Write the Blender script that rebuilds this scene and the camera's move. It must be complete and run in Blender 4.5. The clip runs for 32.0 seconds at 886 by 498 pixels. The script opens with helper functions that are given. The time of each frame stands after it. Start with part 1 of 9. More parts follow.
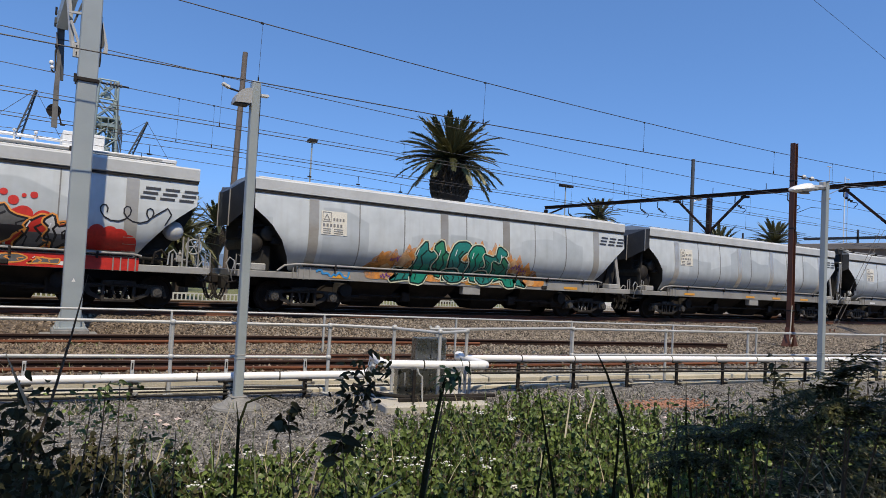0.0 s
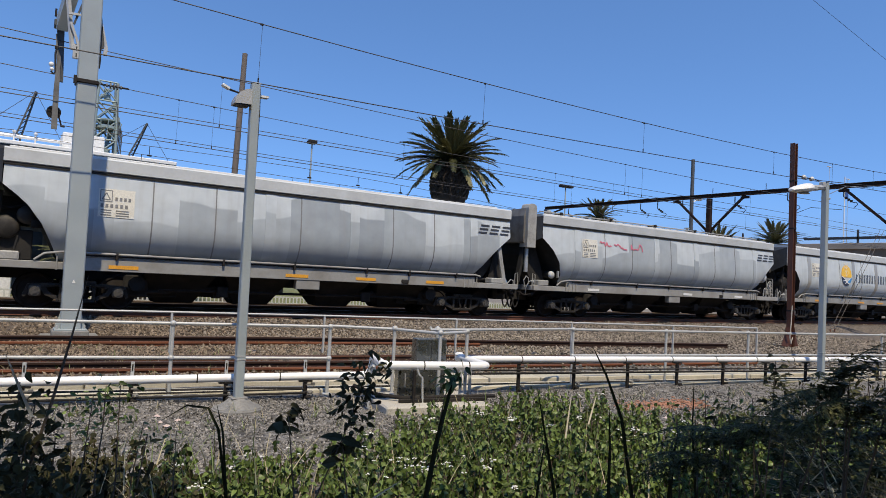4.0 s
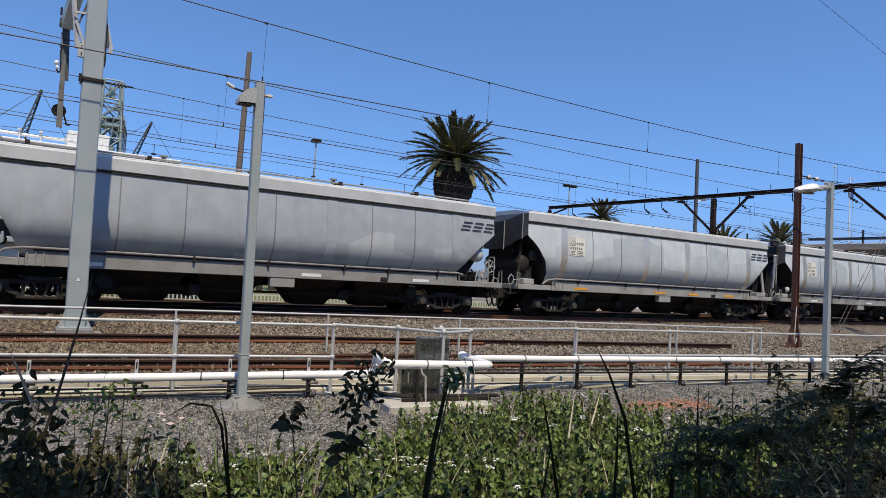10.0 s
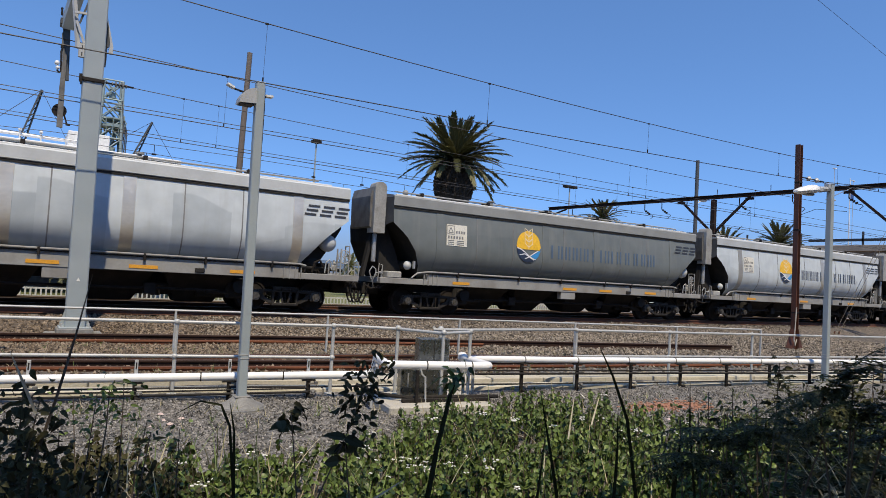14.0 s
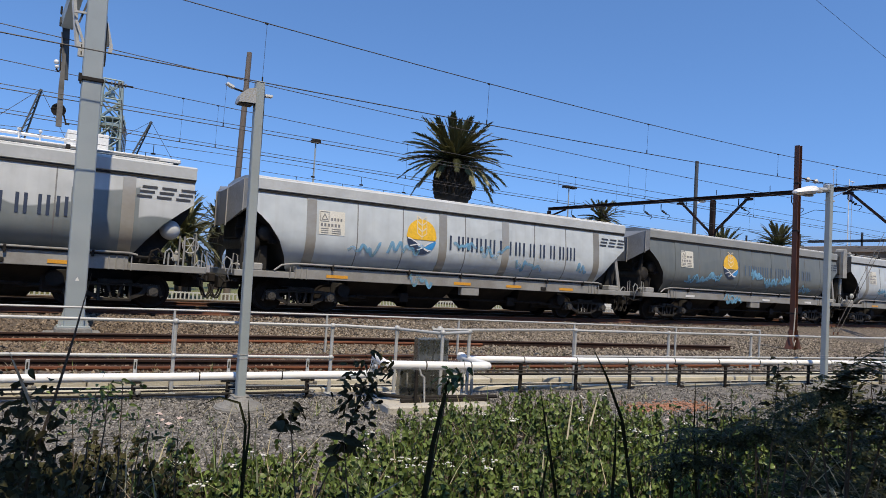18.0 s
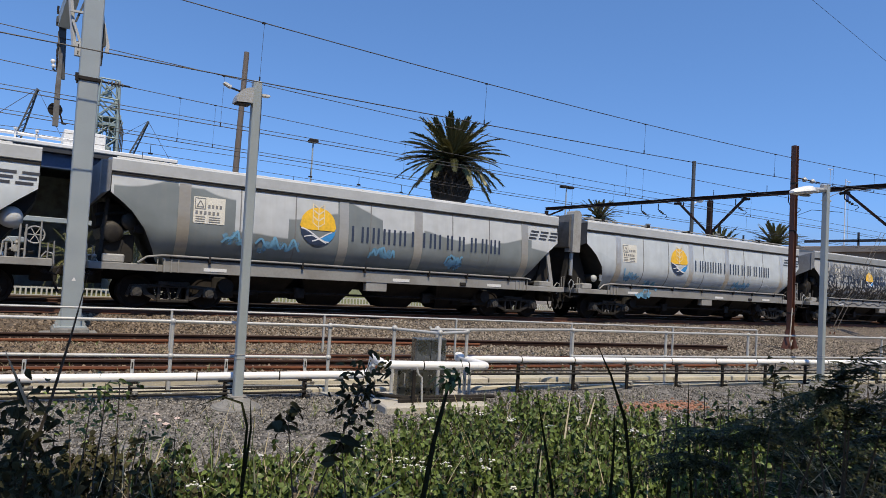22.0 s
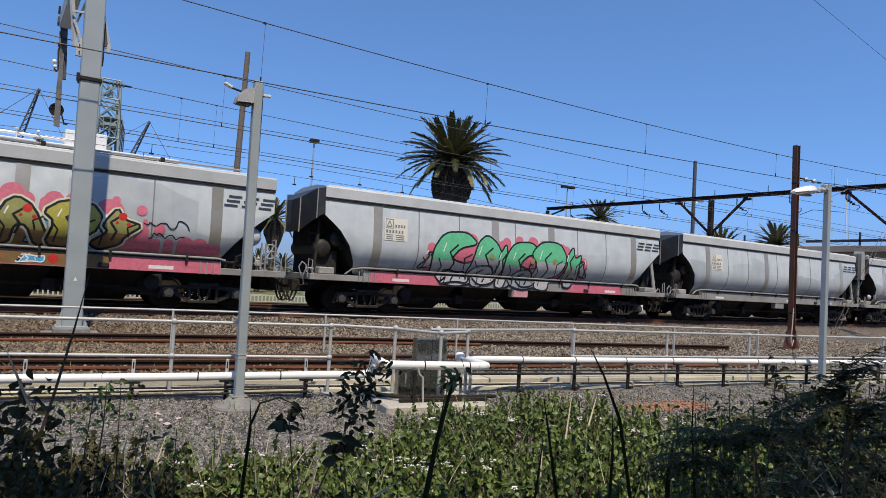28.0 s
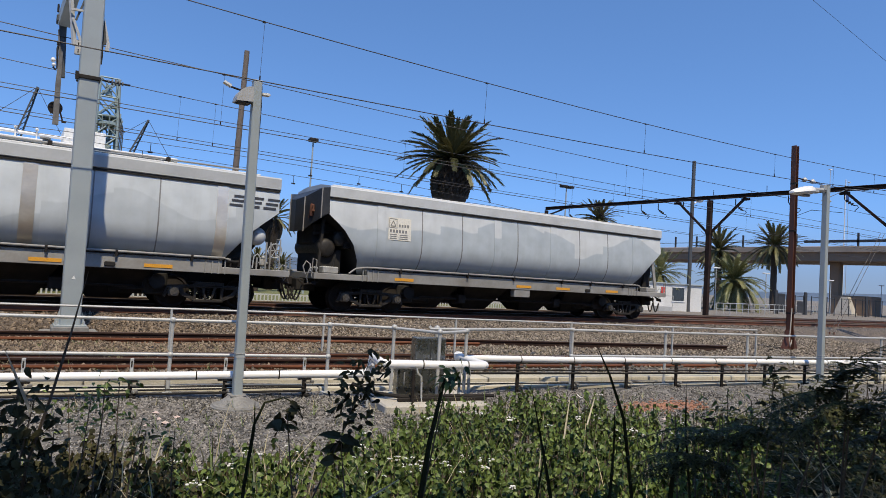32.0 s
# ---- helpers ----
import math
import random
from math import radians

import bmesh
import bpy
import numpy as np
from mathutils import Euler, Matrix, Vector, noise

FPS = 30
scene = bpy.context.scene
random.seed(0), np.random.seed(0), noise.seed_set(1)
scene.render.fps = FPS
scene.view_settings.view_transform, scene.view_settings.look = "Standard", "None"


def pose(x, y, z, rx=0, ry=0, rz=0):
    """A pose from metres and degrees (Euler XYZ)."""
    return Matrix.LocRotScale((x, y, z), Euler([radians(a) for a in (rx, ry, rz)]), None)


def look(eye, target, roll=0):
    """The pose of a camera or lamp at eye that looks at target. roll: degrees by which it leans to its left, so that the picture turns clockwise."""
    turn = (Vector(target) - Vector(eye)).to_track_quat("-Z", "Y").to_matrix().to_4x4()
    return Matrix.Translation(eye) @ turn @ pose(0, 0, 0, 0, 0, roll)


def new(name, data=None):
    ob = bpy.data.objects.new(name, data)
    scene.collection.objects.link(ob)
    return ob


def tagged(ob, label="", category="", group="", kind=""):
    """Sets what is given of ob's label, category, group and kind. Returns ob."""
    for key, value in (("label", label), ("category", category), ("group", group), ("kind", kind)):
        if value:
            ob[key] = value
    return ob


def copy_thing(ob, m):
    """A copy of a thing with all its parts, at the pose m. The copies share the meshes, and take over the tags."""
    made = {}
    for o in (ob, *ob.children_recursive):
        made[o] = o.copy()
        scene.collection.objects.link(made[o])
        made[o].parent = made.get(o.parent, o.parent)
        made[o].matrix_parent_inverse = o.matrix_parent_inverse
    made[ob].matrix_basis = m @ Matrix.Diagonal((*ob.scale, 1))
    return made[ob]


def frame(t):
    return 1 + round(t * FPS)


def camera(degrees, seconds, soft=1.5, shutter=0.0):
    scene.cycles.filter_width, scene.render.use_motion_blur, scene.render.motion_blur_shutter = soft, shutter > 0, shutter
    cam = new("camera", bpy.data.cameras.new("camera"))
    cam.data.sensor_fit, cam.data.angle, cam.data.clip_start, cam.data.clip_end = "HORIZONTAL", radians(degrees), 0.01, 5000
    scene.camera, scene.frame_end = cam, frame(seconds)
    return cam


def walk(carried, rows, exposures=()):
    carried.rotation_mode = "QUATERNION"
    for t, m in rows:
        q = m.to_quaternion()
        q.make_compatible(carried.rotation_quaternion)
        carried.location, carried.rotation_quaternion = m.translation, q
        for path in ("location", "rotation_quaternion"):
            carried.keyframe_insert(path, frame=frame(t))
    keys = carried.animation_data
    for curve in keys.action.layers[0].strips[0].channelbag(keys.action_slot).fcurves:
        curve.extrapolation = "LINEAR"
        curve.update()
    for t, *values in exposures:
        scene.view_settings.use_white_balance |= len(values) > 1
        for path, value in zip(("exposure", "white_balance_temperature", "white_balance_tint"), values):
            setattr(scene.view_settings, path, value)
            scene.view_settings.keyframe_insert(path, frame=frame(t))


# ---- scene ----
# camera: a person standing on the verge, holding it by hand
cam = camera(68.57, 32.0, soft=0.8, shutter=0.0)
EYE = (0.0, 0.0, 1.7)
walk(cam, [(t, pose(*EYE, a, b, c)) for t, a, b, c in ((0, 92.524, -3.074, -32.754), (0.5, 92.519, -3.037, -32.745), (1, 92.517, -2.965, -32.732), (1.5, 92.528, -2.958, -32.725),
        (2, 92.550, -3.029, -32.739), (2.5, 92.567, -3.049, -32.758), (3, 92.576, -2.994, -32.762), (3.5, 92.582, -2.955, -32.757),
        (5.5, 92.637, -3.007, -32.677), (6, 92.650, -2.991, -32.653), (6.5, 92.659, -3.029, -32.636), (7, 92.653, -3.141, -32.640),
        (7.5, 92.629, -3.227, -32.626), (8, 92.586, -3.232, -32.582), (8.5, 92.540, -3.199, -32.524), (9, 92.512, -3.163, -32.481),
        (9.5, 92.503, -3.147, -32.458), (10, 92.504, -3.166, -32.439), (10.5, 92.512, -3.207, -32.433), (11, 92.524, -3.227, -32.428),
        (11.5, 92.535, -3.232, -32.412), (12, 92.547, -3.260, -32.403), (12.5, 92.558, -3.287, -32.410), (13, 92.565, -3.299, -32.425),
        (13.5, 92.565, -3.297, -32.439), (14, 92.567, -3.261, -32.440), (14.5, 92.575, -3.214, -32.437), (16.5, 92.579, -3.364, -32.498),
        (17, 92.583, -3.331, -32.487), (17.5, 92.583, -3.310, -32.479), (18, 92.580, -3.373, -32.514), (18.5, 92.598, -3.411, -32.571),
        (19, 92.628, -3.341, -32.606), (19.5, 92.651, -3.262, -32.626), (20, 92.658, -3.263, -32.659), (20.5, 92.647, -3.328, -32.701),
        (21, 92.620, -3.374, -32.719), (21.5, 92.593, -3.368, -32.721), (22, 92.583, -3.355, -32.732), (22.5, 92.580, -3.369, -32.747),
        (23, 92.568, -3.405, -32.768), (23.5, 92.549, -3.424, -32.801), (24, 92.530, -3.401, -32.823), (24.5, 92.518, -3.332, -32.812),
        (25, 92.526, -3.264, -32.781), (25.5, 92.542, -3.246, -32.758), (27.5, 92.577, -3.306, -32.636), (28, 92.575, -3.354, -32.643),
        (28.5, 92.567, -3.400, -32.645), (29, 92.558, -3.391, -32.628), (29.5, 92.542, -3.356, -32.600), (30, 92.513, -3.418, -32.594),
        (30.5, 92.499, -3.546, -32.628), (31, 92.506, -3.573, -32.683), (31.5, 92.519, -3.519, -32.728), (32, 92.527, -3.487, -32.749))])

# ---- light ----
SUN_AZ, SUN_EL = math.atan2(-0.206, -0.978), radians(60)
to_sun = Vector((math.sin(SUN_AZ) * math.cos(SUN_EL), math.cos(SUN_AZ) * math.cos(SUN_EL), math.sin(SUN_EL)))
world = bpy.data.worlds.new("sky")
scene.world = world
world.use_nodes = True
wn = world.node_tree.nodes
sky = wn.new("ShaderNodeTexSky")
sky.sky_type, sky.sun_disc = "NISHITA", False
sky.sun_elevation, sky.sun_rotation, sky.altitude = SUN_EL, SUN_AZ, 1500
sky.air_density, sky.dust_density, sky.ozone_density = 1.0, 0.1, 2.0
deep = wn.new("ShaderNodeMix")
deep.data_type, deep.blend_type = "RGBA", "MULTIPLY"
deep.inputs[0].default_value = 1.0
deep.inputs[7].default_value = (0.618, 0.808, 0.985, 1)
# the band next to the horizon is as clear as the sky a little higher up
dirn, lifted, unit = wn.new("ShaderNodeTexCoord"), wn.new("ShaderNodeMapping"), wn.new("ShaderNodeVectorMath")
lifted.inputs["Location"].default_value = (0, 0, 0.145)
unit.operation = "NORMALIZE"
world.node_tree.links.new(dirn.outputs["Generated"], lifted.inputs[0])
world.node_tree.links.new(lifted.outputs[0], unit.inputs[0])
world.node_tree.links.new(unit.outputs[0], sky.inputs["Vector"])
world.node_tree.links.new(sky.outputs[0], deep.inputs[6])
# pale sea haze low on the horizon
height, band, haze = wn.new("ShaderNodeSeparateXYZ"), wn.new("ShaderNodeMapRange"), wn.new("ShaderNodeMix")
band.interpolation_type = "SMOOTHSTEP"
for i, v in enumerate((0.0, 0.14, 0.9, 0.0), 1):
    band.inputs[i].default_value = v
haze.data_type = "RGBA"
haze.inputs[7].default_value = (1.22, 1.56, 2.15, 1)
world.node_tree.links.new(dirn.outputs["Generated"], height.inputs[0])
world.node_tree.links.new(height.outputs[2], band.inputs[0])
world.node_tree.links.new(band.outputs[0], haze.inputs[0])
world.node_tree.links.new(deep.outputs[2], haze.inputs[6])
world.node_tree.links.new(haze.outputs[2], wn["Background"].inputs[0])
wn["Background"].inputs[1].default_value = 0.23
sun = new("sun", bpy.data.lights.new("sun", "SUN"))
sun.data.energy, sun.data.angle, sun.data.color = 5.0, radians(0.53), (1.0, 0.868, 0.655)
sun.matrix_world = look(to_sun * 60, (0, 0, 0))
scene.view_settings.exposure = -0.08


# ---- materials ----
def material(name, color, rough=0.6, metal=0.0, second=None, scale=3.0, amount=0.5, fine=40.0, bump=0.15, third=None, third_scale=0.4, stretch=(1, 1, 1), vary=0.0, grain_mix=0.55, spec=0.5):
    """A worn surface: a base colour, a second one in blotches, a third in large stains, grain and relief."""
    m = bpy.data.materials.new(name)
    m.use_nodes = True
    nt, n = m.node_tree, m.node_tree.nodes
    bsdf = n["Principled BSDF"]
    bsdf.inputs["Roughness"].default_value, bsdf.inputs["Metallic"].default_value = rough, metal
    bsdf.inputs["Specular IOR Level"].default_value = spec
    co = n.new("ShaderNodeTexCoord")
    mp = n.new("ShaderNodeMapping")
    mp.inputs["Scale"].default_value = stretch
    nt.links.new(co.outputs["Object"], mp.inputs[0])
    info = n.new("ShaderNodeObjectInfo")
    add = n.new("ShaderNodeVectorMath")
    add.operation = "MULTIPLY_ADD"
    nt.links.new(info.outputs["Random"], add.inputs[0])
    add.inputs[1].default_value = (17.3, 9.1, 23.7) if vary else (0, 0, 0)
    nt.links.new(mp.outputs[0], add.inputs[2])

    def noise_node(s, detail=5.0):
        k = n.new("ShaderNodeTexNoise")
        k.inputs["Scale"].default_value, k.inputs["Detail"].default_value = s, detail
        nt.links.new(add.outputs[0], k.inputs["Vector"])
        return k

    def mix(fac, c1, c2):
        k = n.new("ShaderNodeMix")
        k.data_type = "RGBA"
        nt.links.new(fac, k.inputs[0])
        for c, slot in ((c1, 6), (c2, 7)):
            if isinstance(c, tuple):
                k.inputs[slot].default_value = (*c, 1)
            else:
                nt.links.new(c, k.inputs[slot])
        return k.outputs[2]

    def ramp(src, lo, hi, top=1.0):
        k = n.new("ShaderNodeMapRange")
        k.inputs[1].default_value, k.inputs[2].default_value, k.inputs[4].default_value = lo, hi, top
        nt.links.new(src, k.inputs[0])
        return k.outputs[0]

    second = second or tuple(c * 0.7 for c in color)
    out = mix(ramp(noise_node(scale).outputs["Fac"], 0.42, 0.68, amount), color, second)
    if third:
        out = mix(ramp(noise_node(third_scale).outputs["Fac"], 0.48, 0.66, 0.8), out, third)
    grain = noise_node(fine, 3.0)
    dark = n.new("ShaderNodeMix")
    dark.data_type, dark.blend_type = "RGBA", "MULTIPLY"
    dark.inputs[0].default_value = grain_mix
    nt.links.new(out, dark.inputs[6])
    gr = n.new("ShaderNodeMapRange")
    gr.inputs[1].default_value, gr.inputs[2].default_value, gr.inputs[3].default_value, gr.inputs[4].default_value = 0.3, 0.7, 0.72, 1.15
    nt.links.new(grain.outputs["Fac"], gr.inputs[0])
    nt.links.new(gr.outputs[0], dark.inputs[7])
    col = dark.outputs[2]
    if vary:
        hs = n.new("ShaderNodeHueSaturation")
        mr = n.new("ShaderNodeMapRange")
        mr.inputs[3].default_value, mr.inputs[4].default_value = 1 - vary, 1 + vary
        nt.links.new(info.outputs["Random"], mr.inputs[0])
        nt.links.new(mr.outputs[0], hs.inputs["Value"])
        nt.links.new(col, hs.inputs["Color"])
        col = hs.outputs[0]
    nt.links.new(col, bsdf.inputs["Base Color"])
    rr = n.new("ShaderNodeMapRange")
    rr.inputs[3].default_value, rr.inputs[4].default_value = max(0.05, rough - 0.12), min(1, rough + 0.12)
    nt.links.new(grain.outputs["Fac"], rr.inputs[0])
    nt.links.new(rr.outputs[0], bsdf.inputs["Roughness"])
    if bump:
        b = n.new("ShaderNodeBump")
        b.inputs["Strength"].default_value, b.inputs["Distance"].default_value = bump, 0.02
        nt.links.new(grain.outputs["Fac"], b.inputs["Height"])
        nt.links.new(b.outputs[0], bsdf.inputs["Normal"])
    return m


def leaf_material(name, color, second, rough=0.5, trans=0.25, spec=0.4, whole=0.0):
    """Foliage: each blade has its own tint (by whole: each branch), and some light comes through."""
    m = bpy.data.materials.new(name)
    m.use_nodes = True
    nt, n = m.node_tree, m.node_tree.nodes
    bsdf = n["Principled BSDF"]
    geo = n.new("ShaderNodeNewGeometry")
    mx = n.new("ShaderNodeMix")
    mx.data_type = "RGBA"
    mx.inputs[6].default_value, mx.inputs[7].default_value = (*color, 1), (*second, 1)
    info, blend = n.new("ShaderNodeObjectInfo"), n.new("ShaderNodeMix")
    blend.inputs[0].default_value = whole
    nt.links.new(geo.outputs["Random Per Island"], blend.inputs[2])
    nt.links.new(info.outputs["Random"], blend.inputs[3])
    nt.links.new(blend.outputs[0], mx.inputs[0])
    nt.links.new(mx.outputs[2], bsdf.inputs["Base Color"])
    bsdf.inputs["Roughness"].default_value, bsdf.inputs["Specular IOR Level"].default_value = rough, spec
    tr = n.new("ShaderNodeBsdfTranslucent")
    nt.links.new(mx.outputs[2], tr.inputs[0])
    ms = n.new("ShaderNodeMixShader")
    ms.inputs[0].default_value = trans
    nt.links.new(bsdf.outputs[0], ms.inputs[1])
    nt.links.new(tr.outputs[0], ms.inputs[2])
    nt.links.new(ms.outputs[0], n["Material Output"].inputs[0])
    return m


def wagon_paint(name, color, patch, z_split=2.75, amount=0.8, streak=0.35, even=0.25):
    """Weathered wagon paint: blocky roller patches over old writing, rain streaks, rust-brown dust low down."""
    m = bpy.data.materials.new(name)
    m.use_nodes = True
    nt, n = m.node_tree, m.node_tree.nodes
    bsdf = n["Principled BSDF"]
    bsdf.inputs["Roughness"].default_value = 0.42
    co, info = n.new("ShaderNodeTexCoord"), n.new("ShaderNodeObjectInfo")
    sh = n.new("ShaderNodeVectorMath")
    sh.operation = "MULTIPLY_ADD"
    sh.inputs[1].default_value = (61.7, 0, 13.1)
    nt.links.new(info.outputs["Random"], sh.inputs[0])
    nt.links.new(co.outputs["Object"], sh.inputs[2])

    def mapped(scale):
        k = n.new("ShaderNodeMapping")
        k.inputs["Scale"].default_value = scale
        nt.links.new(sh.outputs[0], k.inputs[0])
        return k.outputs[0]

    def rng(src, a, b, c=0.0, d=1.0):
        k = n.new("ShaderNodeMapRange")
        for i, v in enumerate((a, b, c, d), 1):
            k.inputs[i].default_value = v
        nt.links.new(src, k.inputs[0])
        return k.outputs[0]

    def math_node(op, a, b):
        k = n.new("ShaderNodeMath")
        k.operation = op
        for i, v in enumerate((a, b)):
            if isinstance(v, (int, float)):
                k.inputs[i].default_value = v
            else:
                nt.links.new(v, k.inputs[i])
        return k.outputs[0]

    along = n.new("ShaderNodeSeparateXYZ")
    nt.links.new(mapped((0.66, 0.0, 0.0)), along.inputs[0])
    vor = n.new("ShaderNodeTexWhiteNoise")
    vor.noise_dimensions = "1D"
    nt.links.new(math_node("FLOOR", along.outputs[0], 0.0), vor.inputs["W"])
    sep = n.new("ShaderNodeSeparateColor")
    nt.links.new(vor.outputs["Color"], sep.inputs[0])
    xyz = n.new("ShaderNodeSeparateXYZ")
    nt.links.new(co.outputs["Object"], xyz.inputs[0])
    low = n.new("ShaderNodeTexNoise")
    low.inputs["Scale"].default_value, low.inputs["Detail"].default_value = 0.35, 1.0
    nt.links.new(mapped((1, 0, 0.2)), low.inputs["Vector"])
    edge = math_node("ADD", rng(sep.outputs[0], 0, 1, -0.55, 0.45), rng(low.outputs["Fac"], 0.3, 0.7, -0.4, 0.3))
    below = rng(math_node("SUBTRACT", math_node("ADD", edge, z_split), xyz.outputs[2]), 0.0, 0.05)
    tone = rng(sep.outputs[1], 0, 1, even, 1.0)
    fac = math_node("MULTIPLY", math_node("MULTIPLY", below, tone), amount)
    mx = n.new("ShaderNodeMix")
    mx.data_type = "RGBA"
    mx.inputs[6].default_value, mx.inputs[7].default_value = (*color, 1), (*patch, 1)
    nt.links.new(fac, mx.inputs[0])
    st = n.new("ShaderNodeTexNoise")
    st.inputs["Scale"].default_value, st.inputs["Detail"].default_value = 1.0, 6.0
    nt.links.new(mapped((7.0, 1.0, 0.5)), st.inputs["Vector"])
    dust = n.new("ShaderNodeMix")
    dust.data_type = "RGBA"
    dust.inputs[7].default_value = (0.31, 0.285, 0.25, 1)
    nt.links.new(rng(st.outputs["Fac"], 0.5, 0.8, 0, streak), dust.inputs[0])
    nt.links.new(mx.outputs[2], dust.inputs[6])
    gr = n.new("ShaderNodeTexNoise")
    gr.inputs["Scale"].default_value, gr.inputs["Detail"].default_value = 2.2, 8.0
    nt.links.new(sh.outputs[0], gr.inputs["Vector"])
    mul = n.new("ShaderNodeMix")
    mul.data_type, mul.blend_type = "RGBA", "MULTIPLY"
    mul.inputs[0].default_value = 1.0
    nt.links.new(dust.outputs[2], mul.inputs[6])
    nt.links.new(rng(gr.outputs["Fac"], 0.3, 0.7, 0.88, 1.06), mul.inputs[7])
    nt.links.new(mul.outputs[2], bsdf.inputs["Base Color"])
    nt.links.new(rng(gr.outputs["Fac"], 0.3, 0.7, 0.34, 0.55), bsdf.inputs["Roughness"])
    bp = n.new("ShaderNodeBump")
    bp.inputs["Strength"].default_value, bp.inputs["Distance"].default_value = 0.12, 0.03
    nt.links.new(gr.outputs["Fac"], bp.inputs["Height"])
    nt.links.new(bp.outputs[0], bsdf.inputs["Normal"])
    return m


PAINT = wagon_paint("wagon_grey", (0.515, 0.554, 0.572), (0.325, 0.36, 0.385), 2.75, 0.8, 0.2)
PAINT_REP = wagon_paint("wagon_repainted_grey", (0.515, 0.554, 0.572), (0.285, 0.315, 0.338), 3.0, 1.0, 0.25, 0.3)
PAINT_CLEAN = wagon_paint("wagon_pale_grey", (0.515, 0.556, 0.575), (0.42, 0.46, 0.482), 2.4, 0.7, 0.2)
PAINT_BLUISH = wagon_paint("wagon_flat_blue_grey", (0.335, 0.362, 0.39), (0.45, 0.475, 0.495), 1.85, 0.9, 0.25, 0.4)
PAINT_LAST = wagon_paint("wagon_patched_pale_grey", (0.55, 0.575, 0.58), (0.395, 0.44, 0.47), 3.12, 1.0, 0.12, 0.92)
PAINT_DARK = wagon_paint("wagon_green_grey", (0.155, 0.17, 0.166), (0.128, 0.146, 0.146), 3.2, 0.6, 0.2)
PAINT_MID = wagon_paint("wagon_half_repainted", (0.50, 0.52, 0.525), (0.165, 0.188, 0.19), 2.75, 1.0, 0.2, 0.88)
PAINT_SOOT = wagon_paint("wagon_sooty_grey", (0.42, 0.42, 0.40), (0.27, 0.27, 0.26), 2.5, 0.8, 0.5)
PAINT_BLUE = wagon_paint("wagon_blue_grey", (0.155, 0.17, 0.185), (0.125, 0.14, 0.155), 3.4, 0.8, 0.15)
ROOF_DIM = material("wagon_roof_dull_grey", (0.27, 0.275, 0.265), 0.5, 0, (0.20, 0.205, 0.2), 1.5, 0.6, 12, 0.05, vary=0.08, grain_mix=0.22)
ROOF = material("wagon_roof_grey", (0.495, 0.513, 0.515), 0.5, 0, (0.385, 0.398, 0.40), 1.5, 0.6, 12, 0.05, vary=0.08, grain_mix=0.22)
PORTALM = material("portal_steel", (0.026, 0.017, 0.014), 0.75, 0, (0.055, 0.027, 0.018), 3, 0.6, 40, 0.2, spec=0.15)
SILL = material("sill_grey", (0.29, 0.287, 0.272), 0.55, 0, (0.19, 0.175, 0.155), 1.3, 0.7, 14, 0.05, vary=0.1, grain_mix=0.3)
BAREBAND = material("bare_band_steel", (0.72, 0.68, 0.60), 0.38, 0.6, (0.42, 0.36, 0.28), 0.9, 0.7, 14, 0.02, stretch=(0.6, 1, 1), vary=0.14, grain_mix=0.2)
BAND = material("weld_band_steel", (0.375, 0.365, 0.335), 0.36, 0.3, (0.285, 0.245, 0.185), 0.9, 0.7, 14, 0.02, stretch=(0.6, 1, 1), vary=0.14, grain_mix=0.2)
# black tone holds real grime and the shade under and between wagons
SHADEGRIME = material("soot_shade_black", (0.027, 0.026, 0.025), 0.75, 0, (0.048, 0.043, 0.038), 3, 0.6, 30, 0.2, spec=0.1)
BOXGREY = material("dusty_box_grey", (0.34, 0.335, 0.315), 0.55, 0, (0.22, 0.21, 0.19), 3, 0.7, 25, 0.1, vary=0.1)
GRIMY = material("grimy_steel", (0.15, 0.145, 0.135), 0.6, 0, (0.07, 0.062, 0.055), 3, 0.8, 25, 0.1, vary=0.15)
HOODGREY = material("dull_hood_grey", (0.20, 0.21, 0.225), 0.4, 0, (0.12, 0.125, 0.135), 1.5, 0.7, 20, 0.1)
NAVY = material("dark_navy_panel", (0.026, 0.029, 0.035), 0.46, 0, (0.05, 0.05, 0.052), 2, 0.6, 20, 0.1, spec=0.35)
BOGIE = material("bogie_brown_black", (0.020, 0.0175, 0.016), 0.6, 0, (0.042, 0.035, 0.03), 5, 0.6, 40, 0.3, spec=0.15)
CASTING = material("dusty_casting", (0.026, 0.023, 0.020), 0.55, 0.1, (0.060, 0.052, 0.043), 6, 0.6, 40, 0.3, spec=0.3)
WHEELM = material("wheel_steel", (0.022, 0.019, 0.017), 0.8, 0, (0.042, 0.035, 0.03), 6, 0.5, 40, 0.2, spec=0.1)
AXLECAP = material("axle_cap_steel", (0.10, 0.092, 0.082), 0.5, 0.3, (0.022, 0.024, 0.022), 9, 0.7, 40, 0.1)
BRIGHT = material("bright_steel", (0.55, 0.55, 0.54), 0.35, 0.6, None, 6, 0.4, 30, 0.05)
WHITEP = material("white_paint", (0.74, 0.74, 0.72), 0.45, 0, (0.60, 0.59, 0.56), 2, 0.4, 20, 0.03, grain_mix=0.2)
PLATE = material("plate_cream", (0.70, 0.67, 0.58), 0.5, 0, (0.62, 0.60, 0.55), 5, 0.4, 30, 0.03)
INK = material("ink_dark", (0.035, 0.037, 0.045), 0.5, 0, None, 5, 0.3, 30, 0.0)
FADEDINK = material("faded_blue_ink", (0.085, 0.13, 0.20), 0.5, 0, None, 5, 0.3, 30, 0.0)
